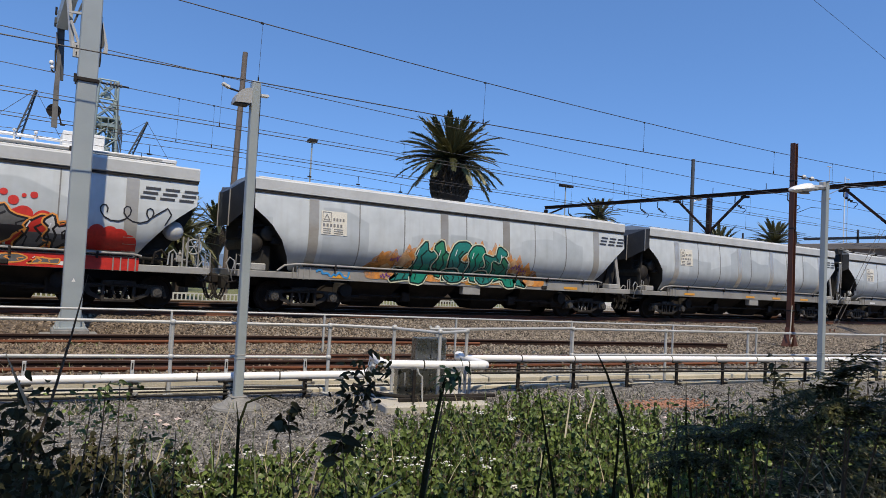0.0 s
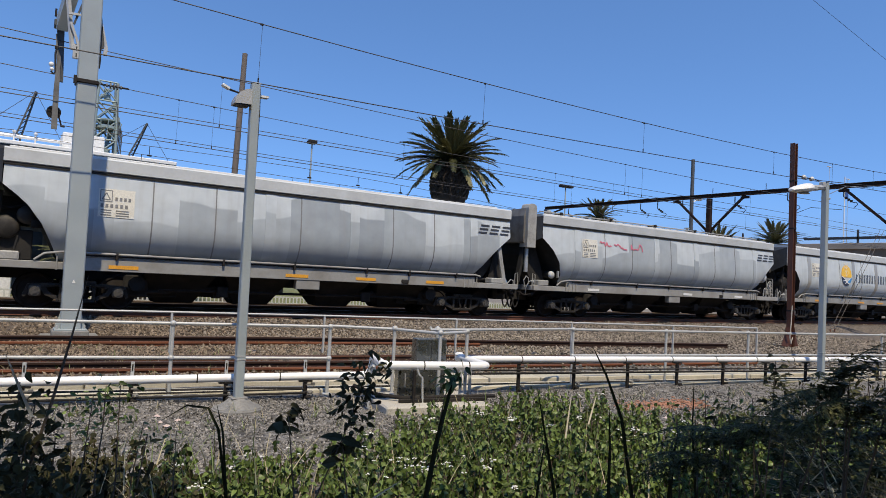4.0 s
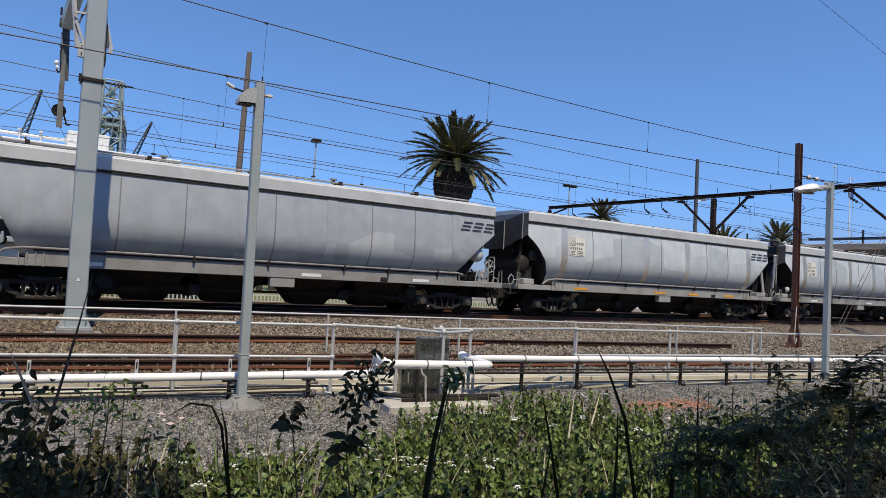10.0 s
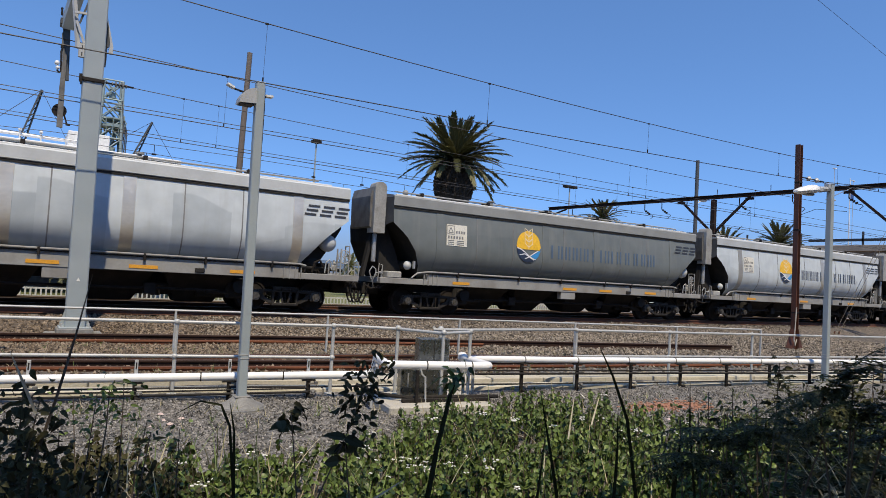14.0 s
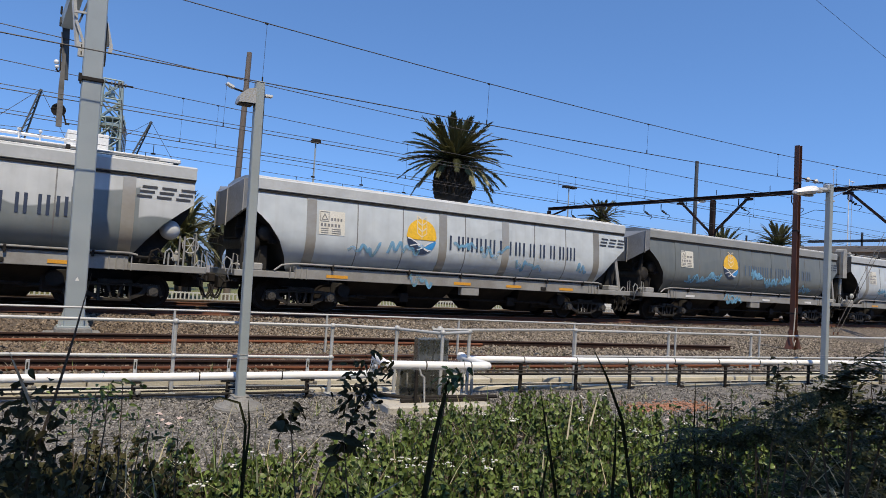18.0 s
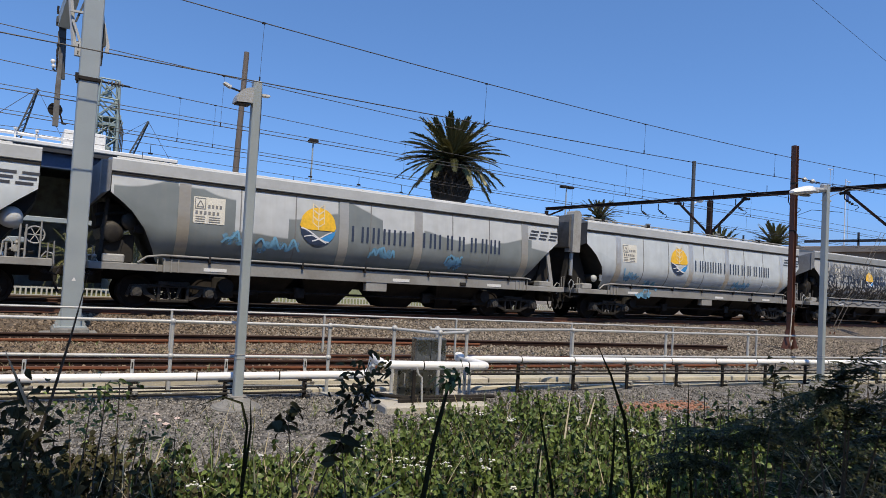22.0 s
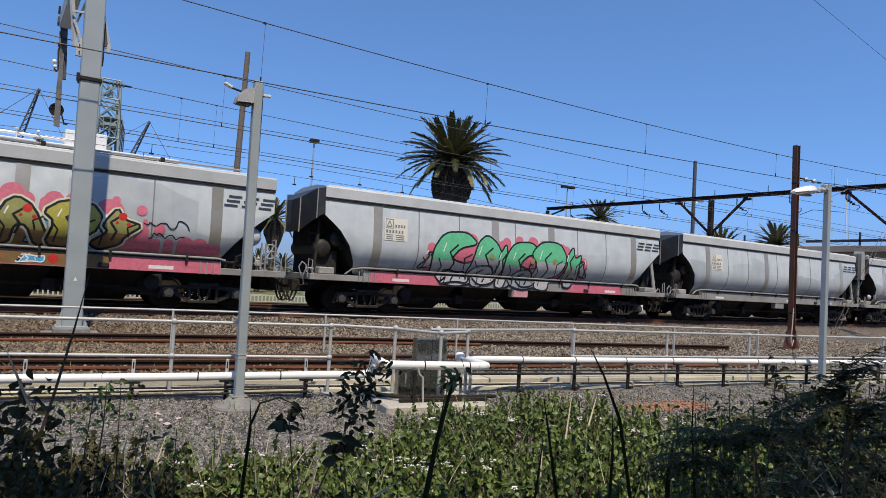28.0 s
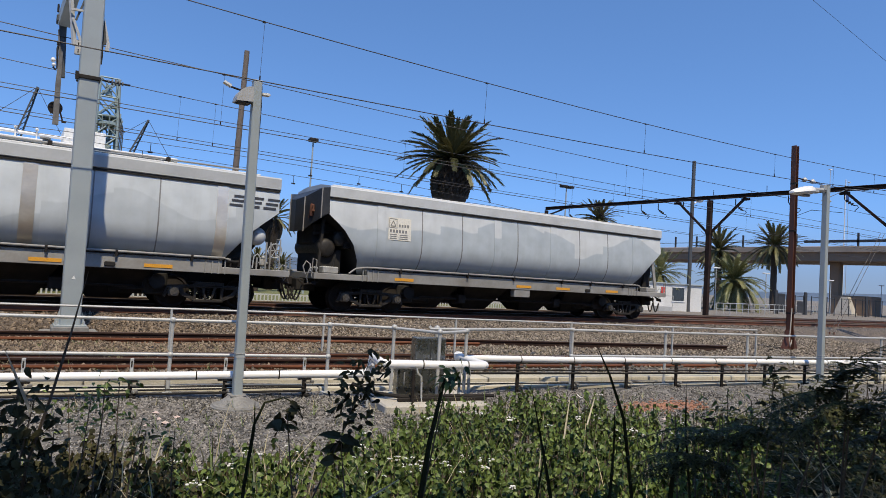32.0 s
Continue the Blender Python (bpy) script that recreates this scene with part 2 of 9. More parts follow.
NAVYINK = material("navy_ink", (0.03, 0.045, 0.085), 0.5, 0, None, 5, 0.3, 30, 0.0)
ORANGE = material("reflector_orange", (0.72, 0.34, 0.035), 0.4, 0, (0.6, 0.3, 0.05), 6, 0.5, 30, 0.0)
GALV = material("galvanised_steel", (0.46, 0.465, 0.46), 0.5, 0.15, (0.37, 0.375, 0.37), 4, 0.6, 60, 0.05)
POLEGREY = material("pole_grey_paint", (0.305, 0.346, 0.36), 0.5, 0.0, (0.265, 0.295, 0.31), 3, 0.6, 50, 0.04, third=(0.345, 0.38, 0.39), third_scale=1.5, grain_mix=0.16)
RUST = material("rusty_steel", (0.14, 0.054, 0.029), 0.8, 0.1, (0.045, 0.028, 0.023), 4, 0.8, 40, 0.3, stretch=(0.3, 1, 1))
FRESHRUST = material("orange_rust", (0.23, 0.088, 0.045), 0.85, 0.0, (0.12, 0.048, 0.03), 3, 0.7, 40, 0.3, stretch=(0.3, 1, 1), spec=0.2)
DUSTRAIL = material("dusty_rail_steel", (0.20, 0.155, 0.12), 0.85, 0.0, (0.13, 0.10, 0.08), 3, 0.6, 40, 0.2, stretch=(0.3, 1, 1), spec=0.2)
# rust darkened further by the shade under the rail heads, painted in
SHADERUST = material("shade_dark_rust", (0.045, 0.024, 0.018), 0.85, 0.1, (0.022, 0.015, 0.013), 4, 0.7, 40, 0.3, stretch=(0.3, 1, 1), spec=0.2)
RAILTOP = material("rail_head", (0.10, 0.065, 0.05), 0.5, 0.4, (0.06, 0.04, 0.03), 3, 0.6, 40, 0.1, stretch=(0.2, 1, 1))
DARKPOLE = material("brown_black_pole", (0.105, 0.036, 0.019), 0.6, 0, (0.04, 0.02, 0.015), 3, 0.6, 40, 0.2, stretch=(1, 1, 0.3))
PIPEWHITE = material("white_pipe", (0.80, 0.80, 0.79), 0.35, 0, (0.74, 0.73, 0.71), 1.5, 0.4, 25, 0.0, grain_mix=0.08)
CONCRETE = material("concrete", (0.44, 0.41, 0.355), 0.85, 0, (0.33, 0.31, 0.28), 2.5, 0.6, 45, 0.3, third=(0.48, 0.45, 0.38), third_scale=0.6)
FOOTING = material("footing_concrete", (0.235, 0.23, 0.218), 0.9, 0, (0.15, 0.146, 0.138), 6, 0.7, 45, 0.4)
TROUGH = material("trough_concrete", (0.50, 0.455, 0.35), 0.85, 0, (0.36, 0.33, 0.265), 2, 0.6, 45, 0.3, vary=0.12)
CABINET = material("cabinet_steel", (0.27, 0.27, 0.245), 0.28, 0.92, (0.22, 0.215, 0.19), 1.5, 0.4, 20, 0.0, grain_mix=0.1)
WIRE = material("wire_dark", (0.05, 0.045, 0.045), 0.6, 0.3, None, 3, 0.3, 30, 0.0)
WOOD = material("grey_timber", (0.15, 0.12, 0.10), 0.85, 0, (0.14, 0.115, 0.095), 3, 0.7, 40, 0.4, stretch=(1, 1, 0.1))
SLEEPER = material("sleeper_timber", (0.20, 0.175, 0.15), 0.9, 0, (0.13, 0.112, 0.098), 4, 0.7, 40, 0.4, stretch=(1, 0.2, 1), vary=0.2)
BARK = material("palm_bark", (0.055, 0.041, 0.032), 0.9, 0, (0.03, 0.023, 0.019), 6, 0.7, 20, 0.8)
PALMLEAF = leaf_material("palm_leaf", (0.028, 0.034, 0.013), (0.23, 0.21, 0.09), 0.4, 0.08, 0.5, 0.8)
PALMPALE = leaf_material("palm_leaf_pale", (0.07, 0.092, 0.032), (0.30, 0.285, 0.13), 0.42, 0.2, 0.5, 0.5)
WEED = leaf_material("weed_leaf", (0.020, 0.036, 0.008), (0.170, 0.232, 0.060), 0.42, 0.14, 0.32)
PALESTALK = material("bleached_stalk", (0.62, 0.57, 0.44), 0.8, 0, (0.48, 0.42, 0.3), 6, 0.5, 40, 0.0)
FERNLEAF = leaf_material("fern_leaf", (0.022, 0.025, 0.010), (0.115, 0.115, 0.045), 0.6, 0.1, 0.2)
LITTER = material("pale_litter", (0.55, 0.42, 0.38), 0.8, 0, (0.62, 0.55, 0.5), 20, 0.6, 60, 0.0)
STRAW = leaf_material("dry_straw", (0.30, 0.25, 0.14), (0.45, 0.40, 0.26), 0.7, 0.2)
# leaf colour darkened to carry the shade on the near plants
SHADELEAF = leaf_material("shade_dark_leaf", (0.020, 0.020, 0.008), (0.085, 0.080, 0.034), 0.75, 0.12, 0.2)
STEM = material("stem_brown", (0.10, 0.075, 0.05), 0.8, 0, (0.07, 0.05, 0.04), 8, 0.5, 60, 0.2)
FLOWER = material("white_blossom", (0.75, 0.74, 0.68), 0.7, 0, None, 8, 0.2, 60, 0.0)
STONE = leaf_material("ballast_stone", (0.045, 0.037, 0.030), (0.37, 0.315, 0.25), 0.9, 0.0, 0.2)
BROWNSTONE = leaf_material("rusty_ballast_stone", (0.040, 0.029, 0.022), (0.29, 0.225, 0.162), 0.9, 0.0, 0.2)
GRITSTONE = leaf_material("grey_grit", (0.030, 0.0285, 0.026), (0.375, 0.352, 0.322), 0.9, 0.0, 0.2)
BLUEWALL = material("blue_cladding", (0.045, 0.075, 0.15), 0.5, 0.1, (0.035, 0.06, 0.12), 1, 0.5, 10, 0.05)
BUILDW = material("white_wall", (0.66, 0.66, 0.64), 0.7, 0, (0.56, 0.56, 0.54), 0.8, 0.5, 12, 0.05)
FADEDWHITE = material("faded_white_paint", (0.50, 0.50, 0.47), 0.6, 0, (0.36, 0.36, 0.33), 2, 0.6, 20, 0.03)
DARKIN = material("dark_opening", (0.03, 0.032, 0.036), 0.6, 0, (0.05, 0.05, 0.055), 0.7, 0.6, 8, 0.0)
GLASS = material("window_glass", (0.05, 0.065, 0.08), 0.12, 0, None, 1, 0.3, 5, 0.0)
CRANEM = material("crane_green_grey", (0.26, 0.32, 0.32), 0.6, 0.1, (0.19, 0.24, 0.24), 1, 0.5, 20, 0.05)
CRANEDK = material("crane_boom_dark", (0.075, 0.08, 0.085), 0.6, 0.1, None, 1, 0.5, 20, 0.05)
BRIDGEM = material("bridge_concrete", (0.24, 0.165, 0.11), 0.85, 0, (0.16, 0.115, 0.08), 0.5, 0.6, 10, 0.1)
PARAPET = material("parapet_concrete", (0.40, 0.315, 0.235), 0.85, 0, (0.27, 0.215, 0.165), 0.5, 0.7, 10, 0.1)
RED = material("red_sign", (0.55, 0.05, 0.04), 0.5)
FLAG = material("flag_blue", (0.03, 0.08, 0.25), 0.6)


# ---- building kit ----
class Shape:
    """Collects vertices and faces for one mesh."""

    def __init__(self):
        self.v, self.f, self.mi = [], [], []

    def add(self, verts, faces, mat=0):
        k = len(self.v)
        self.v += [tuple(p) for p in verts]
        self.f += [tuple(i + k for i in q) for q in faces]
        self.mi += [mat] * len(faces)
        return self

    def box(self, x0, x1, y0, y1, z0, z1, c=0.0, m=None, mat=0):
        c = min(c, abs(x1 - x0) * 0.45, abs(y1 - y0) * 0.45, abs(z1 - z0) * 0.45)
        if c <= 0:
            vs = [(x, y, z) for x in (x0, x1) for y in (y0, y1) for z in (z0, z1)]
            fs = [(0, 1, 3, 2), (4, 6, 7, 5), (0, 4, 5, 1), (2, 3, 7, 6), (0, 2, 6, 4), (1, 5, 7, 3)]
        else:
            vs, idx = [], {}
            for i, sx in enumerate((x0, x1)):
                for j, sy in enumerate((y0, y1)):
                    for k, sz in enumerate((z0, z1)):
                        dx, dy, dz = (c, -c)[i], (c, -c)[j], (c, -c)[k]
                        for a, p in enumerate(((sx, sy + dy, sz + dz), (sx + dx, sy, sz + dz), (sx + dx, sy + dy, sz))):
                            idx[i, j, k, a] = len(vs)
                            vs.append(p)
            fs = []
            for i in (0, 1):
                q = [idx[i, j, k, 0] for j, k in ((0, 0), (0, 1), (1, 1), (1, 0))]
                fs.append(q if i == 0 else q[::-1])
                q = [idx[j, i, k, 1] for j, k in ((0, 0), (1, 0), (1, 1), (0, 1))]
                fs.append(q if i == 0 else q[::-1])
                q = [idx[j, k, i, 2] for j, k in ((0, 0), (0, 1), (1, 1), (1, 0))]
                fs.append(q if i == 0 else q[::-1])
            for j in (0, 1):
                for k in (0, 1):
                    s = 1 if (j == k) else -1
                    fs.append([idx[0, j, k, 1], idx[1, j, k, 1], idx[1, j, k, 2], idx[0, j, k, 2]][::s])
                    fs.append([idx[j, 0, k, 2], idx[j, 1, k, 2], idx[j, 1, k, 0], idx[j, 0, k, 0]][::s])
                    fs.append([idx[j, k, 0, 0], idx[j, k, 1, 0], idx[j, k, 1, 1], idx[j, k, 0, 1]][::s])
                    for i in (0, 1):
                        s3 = 1 if (i + j + k) % 2 == 0 else -1
                        fs.append([idx[i, j, k, 0], idx[i, j, k, 1], idx[i, j, k, 2]][::s3])
        if m is not None:
            vs = [m @ Vector(p) for p in vs]
        return self.add(vs, fs, mat)

    def rod(self, p, q, r, n=8, r2=None, caps=True, mat=0):
        p, q = Vector(p), Vector(q)
        d = (q - p).normalized()
        u = d.orthogonal().normalized()
        w = d.cross(u)
        r2 = r if r2 is None else r2
        vs = []
        for c, rad in ((p, r), (q, r2)):
            vs += [c + (u * math.cos(2 * math.pi * i / n) + w * math.sin(2 * math.pi * i / n)) * rad for i in range(n)]
        fs = [(i, (i + 1) % n, n + (i + 1) % n, n + i) for i in range(n)]
        if caps:
            fs += [tuple(range(n))[::-1], tuple(range(n, 2 * n))]
        return self.add(vs, fs, mat)

    def beam(self, p, q, w, h, mat=0, up=(0, 0, 1)):
        p, q = Vector(p), Vector(q)
        d = (q - p).normalized()
        s = d.cross(Vector(up))
        if s.length < 1e-4:
            s = d.cross(Vector((0, 1, 0)))
        s.normalize()
        t = s.cross(d)
        vs = [c + s * (a * w / 2) + t * (b * h / 2) for c in (p, q) for a, b in ((-1, -1), (1, -1), (1, 1), (-1, 1))]
        return self.add(vs, [(0, 1, 5, 4), (1, 2, 6, 5), (2, 3, 7, 6), (3, 0, 4, 7), (3, 2, 1, 0), (4, 5, 6, 7)], mat)

    def tube(self, pts, r, n=8, mat=0):
        pts = [Vector(p) for p in pts]
        vs, fs = [], []
        u = None
        for i, p in enumerate(pts):
            d = (pts[min(i + 1, len(pts) - 1)] - pts[max(i - 1, 0)]).normalized()
            u = d.orthogonal().normalized() if u is None else (u - d * u.dot(d)).normalized()
            w = d.cross(u)
            rad = r[i] if isinstance(r, (list, tuple)) else r
            vs += [p + (u * math.cos(2 * math.pi * k / n) + w * math.sin(2 * math.pi * k / n)) * rad for k in range(n)]
        for i in range(len(pts) - 1):
            fs += [(i * n + k, i * n + (k + 1) % n, (i + 1) * n + (k + 1) % n, (i + 1) * n + k) for k in range(n)]
        fs += [tuple(range(n))[::-1], tuple(range((len(pts) - 1) * n, len(pts) * n))]
        return self.add(vs, fs, mat)

    def ball(self, c, r, n=12, m=8, sq=(1, 1, 1), mat=0):
        vs, fs = [], []
        for j in range(m + 1):
            th = math.pi * j / m
            for i in range(n):
                ph = 2 * math.pi * i / n
                vs.append((c[0] + sq[0] * r * math.sin(th) * math.cos(ph), c[1] + sq[1] * r * math.sin(th) * math.sin(ph), c[2] + sq[2] * r * math.cos(th)))
        for j in range(m):
            for i in range(n):
                fs.append((j * n + i, (j + 1) * n + i, (j + 1) * n + (i + 1) % n, j * n + (i + 1) % n))
        return self.add(vs, fs, mat)

    def prism(self, prof, x0, x1, mat=0):
        """A closed profile of (y, z) pulled along x."""
        n = len(prof)
        vs = [(x, y, z) for x in (x0, x1) for y, z in prof]
        fs = [(i, (i + 1) % n, n + (i + 1) % n, n + i) for i in range(n)] + [tuple(range(n))[::-1], tuple(range(n, 2 * n))]
        return self.add(vs, fs, mat)

    def slab(self, prof, y0, y1, mat=0):
        """A closed profile of (x, z) pulled along y."""
        n = len(prof)
        vs = [(x, y, z) for y in (y0, y1) for x, z in prof]
        fs = [(i, (i + 1) % n, n + (i + 1) % n, n + i) for i in range(n)] + [tuple(range(n))[::-1], tuple(range(n, 2 * n))]
        return self.add(vs, fs, mat)

    def mesh(self, name, mats, smooth=False):
        me = bpy.data.meshes.new(name)
        me.from_pydata(self.v, [], self.f)
        for mt in mats if isinstance(mats, (list, tuple)) else [mats]:
            me.materials.append(mt)
        if any(self.mi):
            me.polygons.foreach_set("material_index", self.mi)
        if smooth:
            me.polygons.foreach_set("use_smooth", [True] * len(me.polygons))
        me.update()
        fix = bmesh.new()
        if len(self.f) < 3000:
            fix.from_mesh(me)
            bmesh.ops.recalc_face_normals(fix, faces=fix.faces)
            fix.to_mesh(me)
        fix.free()
        if smooth:
            me.set_sharp_from_angle(angle=radians(40))
        return me


def part(name, shape, mats, parent=None, label="", smooth=False, at=None):
    """Links a shape (or a ready mesh) as one mesh object under a thing or a part."""
    data = shape.mesh(name, mats, smooth) if isinstance(shape, Shape) else shape
    ob = new(name, data)
    ob.parent = parent
    if at is not None:
        ob.matrix_basis = at
    return tagged(ob, label)


def thing(name, label, category, group="", kind="", at=None):
    ob = new(name)
    ob.empty_display_size = 0.2
    if at is not None:
        ob.matrix_basis = at
    return tagged(ob, label, category, group, kind)


def solid(name, shape, mats, label, category, group="", kind="", smooth=False, at=None):
    return tagged(part(name, shape, mats, None, "", smooth, at), label, category, group, kind)


def lerp(a, b, t):
    return a + (b - a) * t


def smooth01(t):
    t = max(0.0, min(1.0, t))
    return t * t * (3 - 2 * t)


# ---- ground ----
def ground_z(x, y):
    """Gravel verge at zero, the raised ballast bed of the main tracks, a lawn beyond."""
    z = 0.27 * smooth01((y - 16.1) / 1.5) * (1 - smooth01((y - 25.2) / 2.0))
    z += 0.10 * smooth01((y - 26) / 3)
    near = (1 - smooth01((math.hypot(x, y) - 60) / 30))
    z += near * 0.035 * noise.noise((x * 0.9, y * 0.9, 0.3)) + near * 0.02 * noise.noise((x * 3.1, y * 3.1, 4.3))
    return z


def build_ground():
    xs = [-1500, -700, -300, -150, -80, -50, -30] + [-20 + 0.5 * i for i in range(0, 121)] + [44, 50, 58, 68, 80, 100, 130, 180, 260, 400, 700, 1400, 2600]
    ys = [-1500, -600, -200, -80, -40, -20, -10] + [-5 + 0.25 * i for i in range(0, 145)] + [33, 36, 40, 46, 54, 66, 84, 110, 160, 260, 500, 1000, 2600]
    s = Shape()
    n = len(ys)
    s.add([(x, y, ground_z(x, y)) for x in xs for y in ys], [(i * n + j, (i + 1) * n + j, (i + 1) * n + j + 1, i * n + j + 1) for i in range(len(xs) - 1) for j in range(n - 1)])
    m = bpy.data.materials.new("gravel_ballast_lawn")
    m.use_nodes = True
    nt, nd = m.node_tree, m.node_tree.nodes
    bsdf = nd["Principled BSDF"]
    bsdf.inputs["Roughness"].default_value = 0.95
    co = nd.new("ShaderNodeTexCoord")
    xyz = nd.new("ShaderNodeSeparateXYZ")
    nt.links.new(co.outputs["Object"], xyz.inputs[0])

    def noise_at(scale, detail=4.0):
        k = nd.new("ShaderNodeTexNoise")
        k.inputs["Scale"].default_value, k.inputs["Detail"].default_value = scale, detail
        nt.links.new(co.outputs["Object"], k.inputs["Vector"])
        return k.outputs["Fac"]

    def rng(src, a, b, c=0.0, d=1.0):
        k = nd.new("ShaderNodeMapRange")
        for i, v in enumerate((a, b, c, d), 1):
            k.inputs[i].default_value = v
        nt.links.new(src, k.inputs[0])
        return k.outputs[0]

    def mix(f, a, b, blend="MIX"):
        k = nd.new("ShaderNodeMix")
        k.data_type, k.blend_type = "RGBA", blend
        nt.links.new(f, k.inputs[0]) if not isinstance(f, float) else setattr(k.inputs[0], "default_value", f)
        for c, slot in ((a, 6), (b, 7)):
            if isinstance(c, tuple):
                k.inputs[slot].default_value = (*c, 1)
            else:
                nt.links.new(c, k.inputs[slot])
        return k.outputs[2]

    def plus(a, b):
        k = nd.new("ShaderNodeMath")
        nt.links.new(a, k.inputs[0])
        nt.links.new(b, k.inputs[1])
        return k.outputs[0]

    stones = nd.new("ShaderNodeTexVoronoi")
    stones.inputs["Scale"].default_value = 15.0
    nt.links.new(co.outputs["Object"], stones.inputs["Vector"])
    sc = nd.new("ShaderNodeSeparateColor")
    nt.links.new(stones.outputs["Color"], sc.inputs[0])
    grey = mix(sc.outputs[0], (0.045, 0.0425, 0.039), (0.288, 0.27, 0.246))
    brown = mix(sc.outputs[1], (0.04, 0.031, 0.024), (0.27, 0.222, 0.175))
    along = plus(xyz.outputs[1], rng(noise_at(0.8), 0.3, 0.7, -0.8, 0.8))
    tilted = nd.new("ShaderNodeMath")
    tilted.operation = "MULTIPLY_ADD"
    nt.links.new(xyz.outputs[0], tilted.inputs[0])
    tilted.inputs[1].default_value = 0.22
    nt.links.new(along, tilted.inputs[2])
    rock = mix(rng(tilted.outputs[0], 12.2, 14.2), grey, brown)
    west = nd.new("ShaderNodeMath")
    west.operation = "MULTIPLY"
    nt.links.new(rng(plus(xyz.outputs[0], rng(noise_at(0.5), 0.3, 0.7, -2, 2)), 9, 3, 0, 0.6), west.inputs[0])
    nt.links.new(rng(xyz.outputs[1], 9.5, 11.0), west.inputs[1])
    rock = mix(west.outputs[0], rock, (0.115, 0.085, 0.062))
    rock = mix(rng(noise_at(0.7), 0.5, 0.75, 0, 0.45), rock, (0.20, 0.16, 0.125))
    lawn = mix(noise_at(1.5), (0.12, 0.15, 0.045), (0.26, 0.25, 0.11))
    yard = mix(noise_at(0.6), (0.30, 0.27, 0.23), (0.20, 0.18, 0.155))
    lawn = mix(rng(xyz.outputs[0], 26, 30), lawn, yard)
    col = mix(rng(along, 26.2, 27.0), rock, lawn)
    soil = mix(noise_at(6.0), (0.06, 0.05, 0.035), (0.15, 0.12, 0.085))
    col = mix(rng(tilted.outputs[0], 5.2, 5.8, 1, 0), col, soil)
    # shade under the train, painted as a darker strip between the rails
    train_shade = rng(xyz.outputs[1], 18.0, 18.5)
    train_shade_end = rng(xyz.outputs[1], 20.6, 21.1, 0.25, 0.0)
    both = nd.new("ShaderNodeMath")
    both.operation = "MULTIPLY"
    nt.links.new(train_shade, both.inputs[0])
    nt.links.new(train_shade_end, both.inputs[1])
    col = mix(both.outputs[0], col, (0.05, 0.042, 0.036))
    # cell edges darkened: shade in the gaps between stones, put into the colour
    col = mix(0.6, col, rng(stones.outputs["Distance"], 0.0, 0.6, 1.1, 0.45), "MULTIPLY")
    nt.links.new(col, bsdf.inputs["Base Color"])
    bp = nd.new("ShaderNodeBump")
    bp.inputs["Strength"].default_value, bp.inputs["Distance"].default_value = 0.9, 0.04
    bp.invert = True
    nt.links.new(stones.outputs["Distance"], bp.inputs["Height"])
    nt.links.new(bp.outputs[0], bsdf.inputs["Normal"])
    ob = solid("ground", s, m, "grey gravel verge, brown ballast bed and dry lawn", "ground", kind="structure", smooth=True)
    return ob


build_ground()

# a low far ridge closes the horizon, distance haze painted into its colour
ridge = Shape()
for i in range(80):
    a0, a1 = 2 * math.pi * i / 80, 2 * math.pi * (i + 1) / 80
    h0, h1 = (24 + 20 * noise.noise((math.cos(a) * 3, math.sin(a) * 3, 1.5)) for a in (a0, a1))
    p0, p1 = (Vector((math.sin(a), math.cos(a), 0)) * 1450 for a in (a0, a1))
    ridge.add([p0, p1, p1 * 1.1 + Vector((0, 0, h1)), p0 * 1.1 + Vector((0, 0, h0))], [(0, 1, 2, 3)])
solid("backdrop", ridge, material("haze_blue_hills", (0.09, 0.13, 0.19), 0.95, 0, (0.07, 0.105, 0.16), 0.01, 0.6, 0.05, 0.0), "low hills on the horizon, haze painted in as blue-grey", "hills", kind="structure")


# ---- railway tracks ----
RAILPROF = [(-0.065, 0), (0.065, 0), (0.065, 0.012), (0.012, 0.03), (0.012, 0.11), (0.035, 0.125), (0.035, 0.155), (0.028, 0.16), (-0.028, 0.16), (-0.035, 0.155), (-0.035, 0.125), (-0.012, 0.11), (-0.012, 0.03), (-0.065, 0.012)]


def rail(parent, p, q, mats=(RUST, RAILTOP), label="rusty steel rail"):
    p, q = Vector(p), Vector(q)
    s = Shape().prism(RAILPROF, 0, (q - p).length)
    s.mi = [1 if 6 <= i <= 8 else 0 for i in range(len(s.f))]
    ang = math.degrees(math.atan2(q.y - p.y, q.x - p.x))
    return part("rail", s, list(mats), parent, label, at=pose(*p, 0, 0, ang))


def main_track(name, yc, x0, x1, sleepers, label):
    t = thing(name, label, "railway track", kind="structure", at=pose(0, yc, 0))
    for dy in (-0.753, 0.753):
        rail(t, (x0, dy, 0.29), (x1, dy, 0.29), (RUST if dy < 0 else DUSTRAIL, RAILTOP))
    me = Shape().box(-0.11, 0.11, -1.25, 1.25, 0.12, 0.288, 0.015).mesh("sleeper", SLEEPER)
    x = sleepers[0]
    while x < sleepers[1]:
        part("sleeper", me, None, t, at=pose(x + random.uniform(-0.03, 0.03), random.uniform(-0.04, 0.04), random.uniform(-0.05, -0.022), 0, 0, random.uniform(-1.5, 1.5)))
        x += 0.63
    return t


